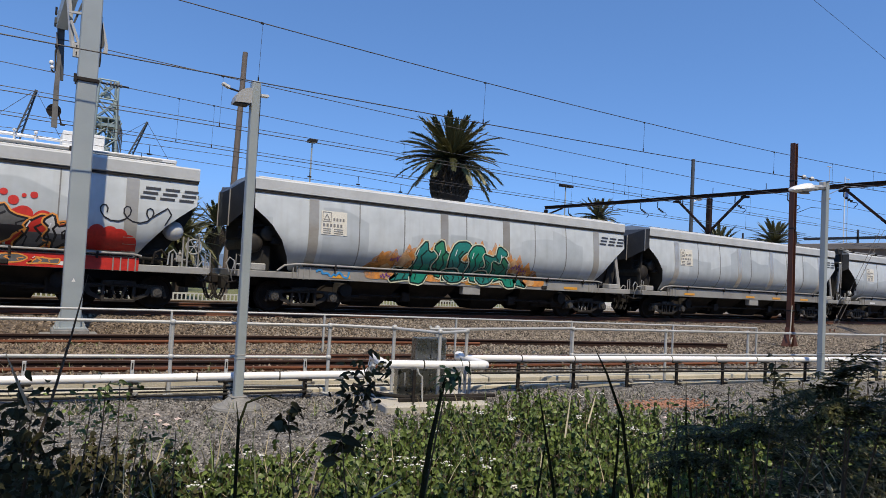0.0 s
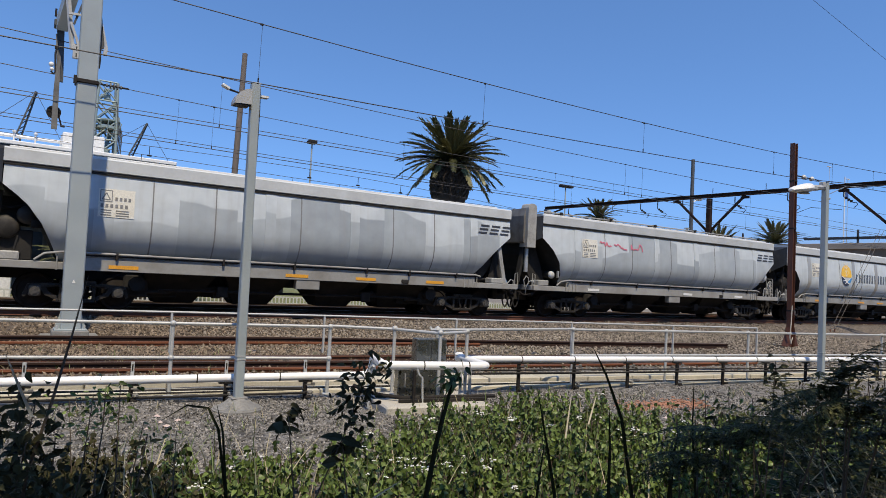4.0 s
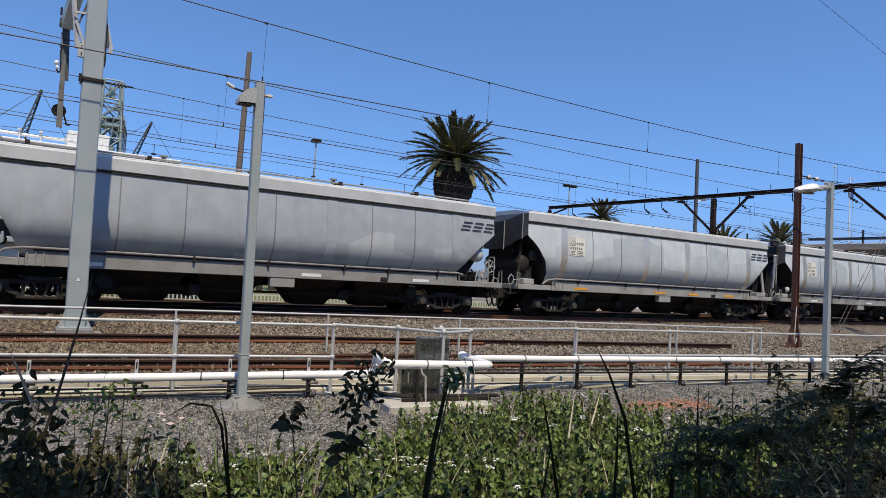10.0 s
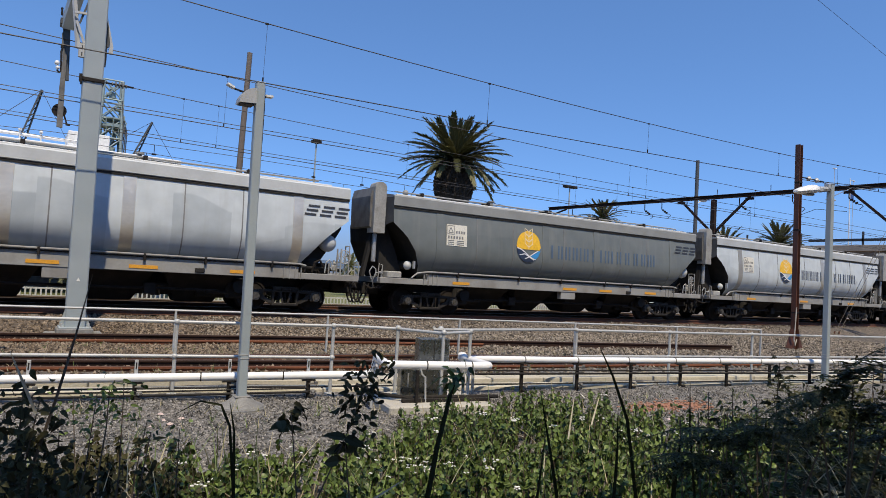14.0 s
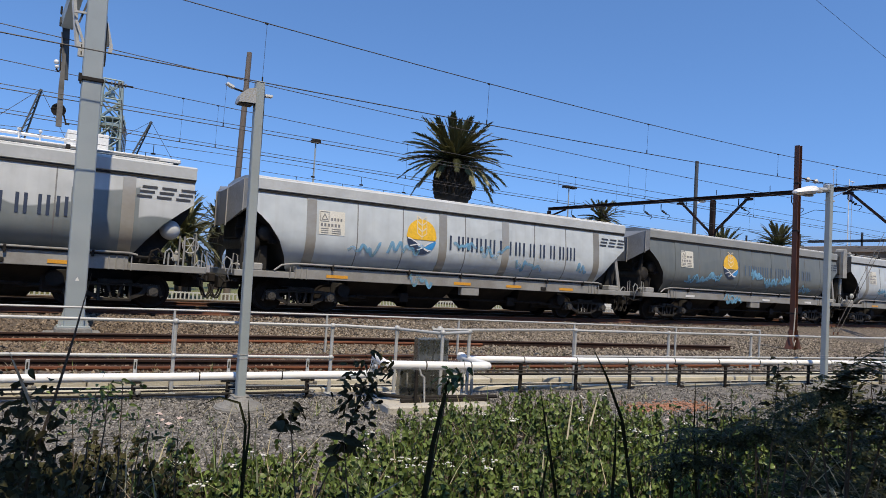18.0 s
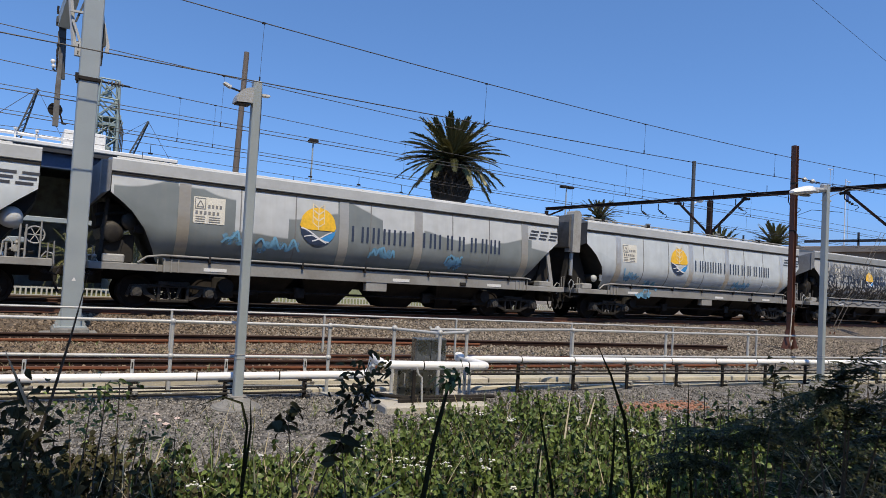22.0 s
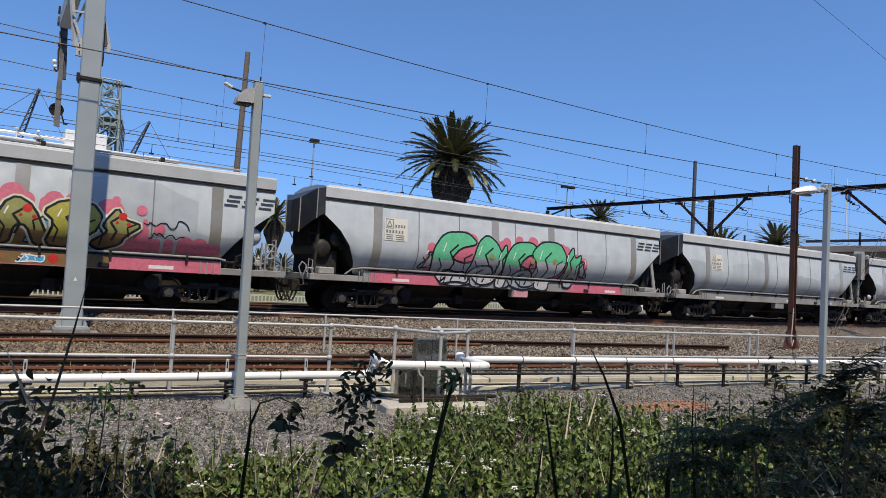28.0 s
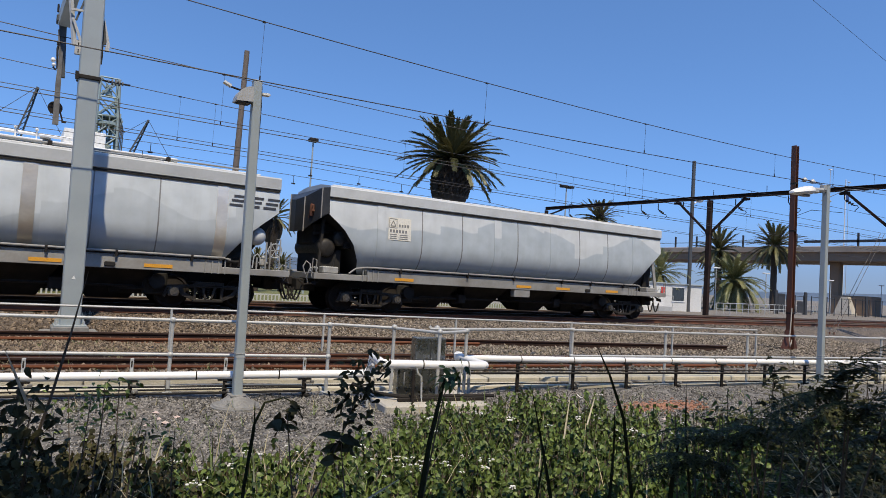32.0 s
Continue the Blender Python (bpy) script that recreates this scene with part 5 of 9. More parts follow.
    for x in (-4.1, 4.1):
        part("brake_beam", Shape().box(x - 0.72, x + 0.72, -0.7, 0.7, 0.34, 1.0, 0.04).rod((x - 0.5, -0.85, 0.5), (x + 0.5, -0.85, 0.5), 0.05, 8), SHADEGRIME, w, "black brake beam block filling the shade beside the hoppers")
    part("gate_shaft", Shape().rod((-3.9, -0.9, 0.55), (3.9, -0.9, 0.55), 0.035, 8).box(-2.4, -2.1, -1.0, -0.8, 0.4, 0.7, 0.02).box(2.0, 2.3, -1.0, -0.8, 0.4, 0.7, 0.02), BOGIE, w)
    part("hanging_box", Shape().box(-0.3, 0.42, -1.43, -1.2, 0.72, 1.0, 0.015), SILL, w, "grey box under the sill")
    pipe = Shape()
    pipe.tube([(-6.75, -1.44, 1.2), (-6.55, -1.47, 1.36), (-6.2, -1.5, 1.415)] + [(-6.0 + i, -1.5, 1.42) for i in range(0, 13)] + [(6.2, -1.49, 1.38)], 0.028, 7)
    part("side_pipe", pipe, SILL, w, "grey brake pipe along the sill", True)
    lowp = Shape().rod((-6.0, -1.48, 1.365), (6.0, -1.48, 1.365), 0.02, 6)
    part("side_conduit", lowp, BOGIE, w)
    for x in (-5.0, -2.4, -0.4, 1.9, 3.4, 5.2):
        part("pipe_clip", Shape().box(x - 0.03, x + 0.03, -1.53, -1.4, 1.28, 1.45, 0.006), BOGIE, w)
    part("valve", Shape().box(3.15, 3.4, -1.5, -1.42, 1.03, 1.15, 0.02), SHADEGRIME, w)
    for xc in (-5.78, 5.78):
        bg = thing("bogie", "", "")
        bg.parent = w
        bg["label"] = "dark two-axle bogie"
        build_bogie(bg, xc, MESHES)
    for sgn in (-1, 1):
        x = 7.9 * sgn
        part("coupler", Shape().box(min(x, x + 0.36 * sgn), max(x, x + 0.36 * sgn), -0.1, 0.1, 0.78, 0.98, 0.02).box(x + sgn * 0.2, x + sgn * 0.42, -0.16, 0.16, 0.74, 1.02, 0.04), BOGIE, w, "knuckle coupler")
        for dy in (-0.45, -0.75):
            hs = [(x + sgn * 0.4 * t, dy, 0.95 - 0.62 * math.sin(math.pi * t / 1.15)) for t in [i / 8 for i in range(9)]]
            part("brake_hose", Shape().tube(hs, 0.028, 6), SHADEGRIME, w, "black brake hose", True)
        part("grab_rail", Shape().tube([(x - sgn * 0.12, -1.4, 1.17), (x - sgn * 0.12, -1.4, 1.55), (x - sgn * 0.0, -1.4, 1.6), (x + sgn * 0.02, -1.4, 1.05)], 0.016, 6), SILL, w, smooth=True)
    # left end
    if kind == "A":
        hood = Shape()
        e = 0.34
        pts = [(-7.5, -1.4), (-7.72, -1.34), (-7.98, -0.62), (-8.04, 0), (-7.98, 0.62), (-7.72, 1.34), (-7.5, 1.4)]
        top = [3.74, 3.71, 3.46, 3.40, 3.46, 3.71, 3.74]
        bot = [2.96, 2.84, 2.44, 2.40, 2.44, 2.84, 2.96]
        vs = [(x, y, z) for (x, y), z in zip(pts, top)] + [(x, y, z) for (x, y), z in zip(pts, bot)]
        n = len(pts)
        hood.add(vs, [(i, i + 1, n + i + 1, n + i) for i in range(n - 1)] + [tuple(range(n)), tuple(range(n, 2 * n))[::-1]])
        part("end_hood", hood, NAVY, w, "dark navy sheet hood over the wagon end")
        for i in (1, 2, 4, 5):
            x, y = pts[i]
            part("hood_seam", Shape().beam((x - 0.012, y * 1.012, bot[i] - 0.04), (x - 0.012, y * 1.012, top[i]), 0.03, 0.03, up=(0, 1, 0)), SILL, w, "pale upright seam")
        t = Shape()
        t.rod((-7.35, -1.0, 1.95), (-7.35, 1.0, 1.95), 0.28, 16).rod((-6.95, -1.1, 2.25), (-6.95, 0.6, 2.25), 0.22, 12)
        part("air_reservoir", t, CASTING, w, "dusty black air reservoir", True)
        # black boxes added to the linkage fill the dark space under the hood
        part("brake_linkage", Shape().box(-7.55, -6.8, -0.9, 0.9, 1.17, 1.9, 0.03).box(-7.7, -6.9, -0.7, 0.7, 2.05, 2.7, 0.04).beam((-7.6, -1.0, 1.17), (-7.5, -1.0, 2.8), 0.12, 0.08).rod((-7.2, -1.15, 1.2), (-7.1, -1.15, 1.75), 0.03, 6).rod((-7.75, -0.8, 2.35), (-6.9, -0.8, 2.5), 0.05, 8), SHADEGRIME, w, "black brake linkage block filling the dark space under the hood")
        part("reservoir_dome", Shape().ball((-7.35, -1.0, 1.95), 0.28, 14, 8, (1, 0.4, 1)).ball((-6.95, -1.1, 2.25), 0.22, 14, 8, (1, 0.4, 1)), CASTING, w, "domed reservoir end", True)
        part("valve_box", Shape().box(-6.86, -6.6, -1.2, -0.95, 1.95, 2.15, 0.02).rod((-6.75, -1.2, 2.0), (-6.75, -1.25, 2.0), 0.05, 8), BOGIE, w)
    else:
        cyl = Shape()
        cyl.rod((-7.95, -1.05, 2.5), (-7.95, -1.05, 1.65), 0.075, 12).rod((-7.95, -1.05, 3.0), (-7.95, -1.05, 2.5), 0.05, 10)
        part("gate_cylinder", cyl, BRIGHT, w, "bright vertical ram cylinder", True)
        if kind == "B":
            bx = Shape()
            bx.slab([(-8.12, 2.55), (-7.72, 2.55), (-7.72, 4.0), (-7.76, 4.1), (-7.85, 4.15), (-8.0, 4.15), (-8.08, 4.1), (-8.12, 4.0)], -1.28, -0.85)
            part("end_box_cheek", Shape().slab([(-8.18, 2.75), (-8.12, 2.7), (-8.12, 3.98), (-8.2, 3.7)], -1.12, 0.3), GRIMY, w, "darker side of the ram box")
            part("end_box", bx, BOXGREY, w, "pale grey box cover over the ram")
        else:
            fr = Shape()
            fr.beam((-7.8, -1.1, 1.2), (-7.8, -1.1, 3.95), 0.09, 0.09).beam((-8.1, -1.05, 3.9), (-7.5, -1.05, 3.9), 0.08, 0.08).box(-8.15, -7.85, -1.15, -0.95, 3.7, 4.0, 0.03).rod((-8.0, -1.2, 3.2), (-8.0, -0.8, 3.2), 0.1, 10).box(-8.1, -7.8, -1.2, -0.9, 2.75, 2.95, 0.02)
            part("ram_frame", fr, CASTING, w, "bare dark ram linkage")
            for dx, z0 in ((-0.17, 2.0), (-0.08, 2.1), (0.05, 1.85)):
                part("ram_rod", Shape().rod((-7.97 + dx, -1.2, z0), (-7.95 + dx, -1.2, 3.2), 0.026, 8).ball((-7.95 + dx, -1.2, 3.22), 0.05, 8, 5), BRIGHT if dx < 0 else BOXGREY, w, "thin steel ram rod", True)
            part("valve_head", Shape().box(-8.12, -7.6, -1.2, -1.0, 3.94, 4.02, 0.01).ball((-7.62, -1.1, 4.04), 0.07, 8, 5).ball((-7.8, -1.1, 4.06), 0.06, 8, 5), GRIMY, w, "dusty valve head over the ram", True)
        part("hood_panel", Shape().add([(-7.5, -1.4, 3.74), (-7.72, -1.2, 3.7), (-7.78, -1.1, 2.75), (-7.5, -1.4, 2.94), (-7.5, 1.4, 3.74), (-7.72, 1.2, 3.7), (-7.78, 1.1, 2.75), (-7.5, 1.4, 2.94)], [(0, 1, 2, 3), (4, 7, 6, 5), (1, 5, 6, 2), (0, 4, 5, 1), (3, 2, 6, 7)]), NAVY, w, "dark folded end sheet")
        # black sheet added to close the dark gap in the camera's view
        part("end_sheet", Shape().slab([(-8.0, 2.85), (-7.95, 2.3), (-7.7, 1.75), (-7.3, 1.17), (-6.7, 1.17), (-7.0, 2.0), (-7.4, 2.85)], -0.75, 0.75), SHADEGRIME, w, "black sheet filling the dark gap behind the ram")
        part("end_post", Shape().beam((-8.25, -0.9, 1.17), (-7.88, -0.9, 3.1), 0.2, 0.1), SHADEGRIME, w, "sloping black end post")
        # barrel blackened in colour so that only its pale dome shows
        part("air_reservoir", Shape().rod((-6.72, -1.08, 1.6), (-6.72, 0.5, 1.6), 0.14, 16), SHADEGRIME, w, "blackened air reservoir behind its pale dome", True)
        part("reservoir_dome", Shape().ball((-6.72, -1.08, 1.6), 0.145, 14, 8, (1, 0.8, 1)), ROOF, w, "pale grey domed end", True)
        part("valve", Shape().box(-6.66, -6.6, -1.4, -1.3, 1.5, 1.75, 0.01), BRIGHT, w)
    part("hose_loop", Shape().tube([(-8.0, -1.1, 1.1), (-8.1, -1.15, 1.34), (-8.02, -1.18, 1.5), (-7.9, -1.18, 1.42), (-7.86, -1.15, 1.2)], 0.02, 6), GALV, w, "pale looped hose", True)
    part("cock", Shape().ball((-7.72, -1.22, 1.3), 0.05, 8, 6, (1.3, 1, 1)).rod((-7.72, -1.22, 1.15), (-7.72, -1.22, 1.42), 0.016, 6), BOXGREY, w, "dusty angle cock", True)
    part("platform_box", Shape().box(-7.55, -7.05, -1.35, -1.0, 1.17, 1.38, 0.03), BOXGREY, w, "dusty grey box on the platform")
    # right end
    if kind == "A":
        part("end_strut", Shape().beam((7.02, -1.33, 2.62), (7.36, -1.33, 1.17), 0.06, 0.15), BOXGREY, w, "dusty flat end strut")
        # another added black sheet, so no sky shows through this end
        part("end_sheet", Shape().slab([(7.0, 1.17), (7.7, 1.17), (7.86, 1.75), (7.72, 2.6), (7.42, 2.6)], -0.6, 0.6), SHADEGRIME, w, "black sheet filling the dark gap at the wagon end")
        part("end_plate", Shape().slab([(6.85, 1.17), (7.3, 1.17), (7.44, 2.75), (7.1, 2.3)], -1.0, -0.9), SHADEGRIME, w, "black sloping end plate, soot and shade in its colour")
        part("platform_box", Shape().box(6.75, 7.3, -1.38, -1.0, 1.17, 1.36, 0.03), BOXGREY, w, "dusty grey box on the platform")
        part("end_linkage", Shape().box(6.3, 6.7, -0.9, -0.4, 1.17, 1.6, 0.03).rod((6.4, -1.0, 1.3), (7.4, -1.0, 1.3), 0.05, 8), SHADEGRIME, w)
    else:
        part("air_tank", Shape().ball((6.98, -1.1, 2.1), 0.26, 16, 10, (1, 0.9, 1)).rod((6.98, -1.1, 2.1), (6.98, 0.9, 2.1), 0.24, 14), ROOF, w, "pale domed air tank", True)
        wh = Shape()
        pts = [(7.5 + 0.2 * math.cos(2 * math.pi * i / 20), -1.24, 1.72 + 0.2 * math.sin(2 * math.pi * i / 20)) for i in range(21)]
        wh.tube(pts, 0.017, 6)
        for i in range(3):
            t = math.pi * i / 3
            wh.rod((7.5 + 0.2 * math.cos(t), -1.24, 1.72 + 0.2 * math.sin(t)), (7.5 - 0.2 * math.cos(t), -1.24, 1.72 - 0.2 * math.sin(t)), 0.011, 5)
        part("brake_wheel", wh, GALV, w, "white spoked hand brake wheel", True)
        for x in (6.95, 7.2, 7.32):
            part("stanchion", Shape().rod((x, -1.38, 1.17), (x, -1.38, 1.95 if x > 7 else 1.5), 0.024, 6), SILL, w)
        part("pipework", Shape().tube([(6.5, -1.2, 1.2), (6.55, -1.25, 1.5), (6.7, -1.25, 1.58), (6.85, -1.2, 1.4), (7.0, -1.2, 1.2)], 0.03, 6).tube([(6.3, -1.1, 1.2), (6.35, -1.1, 1.45), (6.6, -1.1, 1.45), (6.75, -1.15, 1.2)], 0.025, 6), BOGIE, w, smooth=True)
        part("end_linkage", Shape().box(6.15, 6.75, -1.0, -0.3, 1.17, 1.62, 0.04).rod((6.2, -1.1, 1.35), (7.5, -1.1, 1.3), 0.045, 8).box(6.9, 7.25, -0.8, -0.3, 1.17, 1.5, 0.03), SHADEGRIME, w, "black brake linkage on the platform, soot and shade in its colour")
        part("valve_cluster", Shape().box(7.08, 7.22, -1.34, -1.2, 1.28, 1.46, 0.02).rod((7.15, -1.27, 1.17), (7.15, -1.27, 1.6), 0.022, 6).ball((7.15, -1.3, 1.5), 0.055, 8, 6).rod((7.3, -1.3, 1.36), (7.02, -1.3, 1.36), 0.018, 6), BOXGREY, w, "dusty brake valve cluster", True)
        part("valve_pipe", Shape().tube([(6.86, -1.3, 1.2), (6.88, -1.32, 1.52), (6.98, -1.32, 1.6), (7.06, -1.3, 1.5), (7.08, -1.3, 1.3)], 0.02, 6), GALV, w, "pale looped pipe", True)
        part("ladder", Shape().rod((7.62, -1.3, 1.17), (7.62, -1.3, 2.05), 0.02, 6).rod((7.62, -1.0, 1.17), (7.62, -1.0, 2.05), 0.02, 6).rod((7.62, -1.3, 1.45), (7.62, -1.0, 1.45), 0.014, 5).rod((7.62, -1.3, 1.75), (7.62, -1.0, 1.75), 0.014, 5).rod((7.62, -1.3, 2.05), (7.62, -1.0, 2.05), 0.02, 5), SILL, w, "short grab ladder")
        # roof rails and vents
        part("roof_rail", Shape().rod((-7.2, -1.0, 3.95), (6.6, -1.0, 3.95), 0.025, 6).rod((-7.2, -0.8, 3.98), (6.6, -0.8, 3.98), 0.025, 6), SILL, w, "twin rods along the roof")
        for x in (-6.3, -3.6, -0.9, 1.8, 4.5):
            part("roof_bracket", Shape().box(x - 0.05, x + 0.05, -1.1, -0.7, 3.82, 4.0, 0.01), BOGIE, w)
        for x in (-3.2, 1.7):
            part("roof_vent", Shape().rod((x, -0.7, 3.88), (x, -0.7, 4.07), 0.06, 8).rod((x, -0.7, 4.07), (x, -0.7, 4.11), 0.12, 10), SILL, w, "small capped roof vent")
        part("roof_valve", Shape().ball((-6.9, -1.0, 3.95), 0.1, 10, 6), SILL, w, smooth=True)
    # sun highlight along the roof edge, put in as a white strip
    part("roof_edge", Shape().box(-7.4, 6.9, -1.34, -1.26, 3.8, 3.84, 0.008), WHITEP, w, "white strip painting the sunlit highlight on the roof edge")
    # data plate: square with a triangle, lines of small print as bars
    part("plate", plate_patch(-5.5, -4.68, 2.34, 3.05, 0.012), PLATE, w, "cream data plate")
    ink = Shape()
    for a, b, c, d in ((-5.47, -5.19, 3.0, 3.02), (-5.47, -5.19, 2.72, 2.74), (-5.47, -5.45, 2.72, 3.02), (-5.21, -5.19, 2.72, 3.02)):
        flat(ink, a, b, c, d, 0.018)
    for p, q in (((-5.42, 2.78), (-5.33, 2.95)), ((-5.33, 2.95), (-5.24, 2.78)), ((-5.24, 2.78), (-5.42, 2.78))):
        stroke(ink, [p, q], 0.025, 0.018)
    for k in range(4):
        flat(ink, -5.13 + 0.1 * k, -5.07 + 0.1 * k, 2.76, 2.85, 0.018)
    for k in range(6):
        flat(ink, -5.45 + 0.11 * k, -5.385 + 0.11 * k, 2.58, 2.67, 0.018)
    for z in (2.5, 2.44, 2.38):
        flat(ink, -5.44, -5.2, z, z + 0.025, 0.018)
        flat(ink, -5.1, -4.8, z, z + 0.025, 0.018)
    part("plate_print", ink, SEAMM, w, "grey bars of small print")
    return w


# ---- paint laid on the wagon side ----
def flat(s, x0, x1, z0, z1, lift):
    nx, nz = max(1, int((x1 - x0) / 0.4)), max(1, int((z1 - z0) / 0.12))
    vs = [(lerp(x0, x1, i / nx), put_y(lerp(z0, z1, j / nz)) - lift, lerp(z0, z1, j / nz)) for i in range(nx + 1) for j in range(nz + 1)]
    add_paint(s, vs, [(i * (nz + 1) + j, (i + 1) * (nz + 1) + j, (i + 1) * (nz + 1) + j + 1, i * (nz + 1) + j + 1) for i in range(nx) for j in range(nz)])
    return s


def plate_patch(x0, x1, z0, z1, lift):
    return flat(Shape(), x0, x1, z0, z1, lift)


SILL_TOP = 1.345


def add_paint(s, vs, quads):
    """Adds quads of paint, but none that would bridge the step from the side to the sill."""
    return s.add(vs, [q for q in quads if (min(vs[i][2] for i in q) > SILL_TOP) == (max(vs[i][2] for i in q) > SILL_TOP)])


def put_y(z):
    """The outer face at a height: wagon side above, sill below."""
    return side_y(z) if z > SILL_TOP else -1.455


def stroke(s, pts, width, lift):
    """A ribbon of paint along a line of (x, z) points."""
    fine = []
    for (x0, z0), (x1, z1) in zip(pts, pts[1:]):
        k = max(1, int(math.hypot(x1 - x0, z1 - z0) / (0.035 if min(z0, z1) < 2.3 else 0.09)))
        fine += [(lerp(x0, x1, i / k), lerp(z0, z1, i / k)) for i in range(k)]
    fine.append(pts[-1])
    vs = []
    for i, (x, z) in enumerate(fine):
        a, b = fine[max(i - 1, 0)], fine[min(i + 1, len(fine) - 1)]
        d = math.hypot(b[0] - a[0], b[1] - a[1]) or 1
        nx, nz = -(b[1] - a[1]) / d * width / 2, (b[0] - a[0]) / d * width / 2
        for sgn in (-1, 1):
            zz = z + sgn * nz
            vs.append((x + sgn * nx, put_y(zz) - lift, zz))
    n = len(fine)
    add_paint(s, vs, [(2 * i, 2 * i + 2, 2 * i + 3, 2 * i + 1) for i in range(n - 1)])
    return s


def blob(s, top, low, x0, x1, lift, step=0.08):
    """A painted field between two edges z = top(x) and z = low(x)."""
    n = max(2, int((x1 - x0) / step))
    rows = 8
    vs = []
    for i in range(n + 1):
        x = lerp(x0, x1, i / n)
        for j in range(rows + 1):
            z = lerp(low(x), top(x), j / rows)
            vs.append((x, put_y(z) - lift, z))
    add_paint(s, vs, [(i * (rows + 1) + j, (i + 1) * (rows + 1) + j, (i + 1) * (rows + 1) + j + 1, i * (rows + 1) + j + 1) for i in range(n) for j in range(rows)])
    return s


def disc(s, x, z, r, lift, z_lo=None, z_hi=None):
    lo = (lambda q: max(z - math.sqrt(max(0, r * r - (q - x) ** 2)), z_lo if z_lo is not None else -9))
    hi = (lambda q: min(z + math.sqrt(max(0, r * r - (q - x) ** 2)), z_hi if z_hi is not None else 99))
    return blob(s, lambda q: max(lo(q), hi(q)), lo, x - r, x + r, lift, r / 10)


PAINTS = {}


def spray(name, color):
    if name not in PAINTS:
        PAINTS[name] = material("spray_" + name, color, 0.45, 0, tuple(c * 0.8 for c in color), 2.5, 0.5, 14, 0.02)
    return PAINTS[name]


SPRAY = {"green": (0.03, 0.22, 0.12), "dark_green": (0.012, 0.10, 0.07), "lime": (0.14, 0.42, 0.14), "orange": (0.75, 0.30, 0.06), "peach": (0.75, 0.48, 0.25), "red": (0.55, 0.03, 0.02), "black": (0.012, 0.012, 0.015), "yellow": (0.75, 0.52, 0.04), "pink": (0.62, 0.16, 0.22), "rose": (0.60, 0.30, 0.34), "maroon": (0.22, 0.03, 0.08), "blue": (0.05, 0.28, 0.62), "sky": (0.10, 0.36, 0.62), "white": (0.75, 0.75, 0.75), "brown": (0.22, 0.13, 0.05), "soot": (0.045, 0.045, 0.045), "silver": (0.5, 0.5, 0.5), "mint": (0.13, 0.52, 0.27), "purple": (0.16, 0.05, 0.22), "charcoal": (0.12, 0.12, 0.12), "navy": (0.03, 0.045, 0.085), "amber": (0.85, 0.50, 0.03), "sea": (0.03, 0.16, 0.36), "khaki": (0.30, 0.30, 0.10), "grey": (0.33, 0.35, 0.38), "faded_blue": (0.17, 0.38, 0.56), "pale_blue": (0.30, 0.44, 0.53), "straw": (0.88, 0.62, 0.16), "teal": (0.02, 0.20, 0.17), "ink_green": (0.006, 0.025, 0.02), "jade": (0.012, 0.24, 0.155), "deep_sea": (0.012, 0.12, 0.27), "plum": (0.16, 0.02, 0.09), "pale_straw": (0.80, 0.66, 0.42), "glow": (0.85, 0.36, 0.10), "cream": (0.62, 0.62, 0.45), "wine": (0.24, 0.03, 0.10), "ember": (0.60, 0.20, 0.06), "mustard": (0.42, 0.38, 0.07)}


def mist(color):
    """Thin spray paint that lets the wagon show through in places."""
    m = PAINTS.get("mist_" + color)
    if m is None:
        m = material("mist_" + color, SPRAY[color], 0.5, 0, tuple(c * 0.9 for c in SPRAY[color]), 2.5, 0.5, 14, 0.0)
        nt, n = m.node_tree, m.node_tree.nodes
        k, r = n.new("ShaderNodeTexNoise"), n.new("ShaderNodeMapRange")
        k.inputs["Scale"].default_value, k.inputs["Detail"].default_value = 2.6, 6.0
        r.inputs[1].default_value, r.inputs[2].default_value, r.inputs[3].default_value, r.inputs[4].default_value = 0.36, 0.62, 0.25, 0.9
        nt.links.new(n["Texture Coordinate"].outputs["Object"], k.inputs["Vector"])
        nt.links.new(k.outputs["Fac"], r.inputs[0])
        nt.links.new(r.outputs[0], n["Principled BSDF"].inputs["Alpha"])
        PAINTS["mist_" + color] = m
    return m


def paint_on(w, name, color, draw, label):
    s = Shape()
    draw(s)
    return part(name, s, spray(color, SPRAY[color]), w, label)


def wave(seed, base, amp, freq):
    return lambda x: base + amp * noise.noise((x * freq, seed * 3.7, 0.5)) + amp * 0.5 * noise.noise((x * freq * 2.7, seed * 5.1, 1.5))


def taper(f, x0, x1, mid):
    """Pulls an edge towards mid at both ends."""
    def g(x):
        k = min(1.0, 4 * min(x - x0, x1 - x) / (x1 - x0))
        return lerp(mid, f(x), math.sqrt(max(0.0, k)))
    return g


def owner_mark(w):
    for i in range(3):
        x = 6.08 + i * 0.47
        s = stroke(Shape(), [(x, 2.90), (x + 0.36, 2.90)], 0.062, 0.015)
        stroke(s, [(x + 0.06, 3.025), (x + 0.42, 3.025)], 0.062, 0.015)
        stroke(s, [(x + 0.12, 3.15), (x + 0.48, 3.15)], 0.062, 0.015)
        part("owner_mark", s, INK, w, "slanted dark block of the owner's mark")


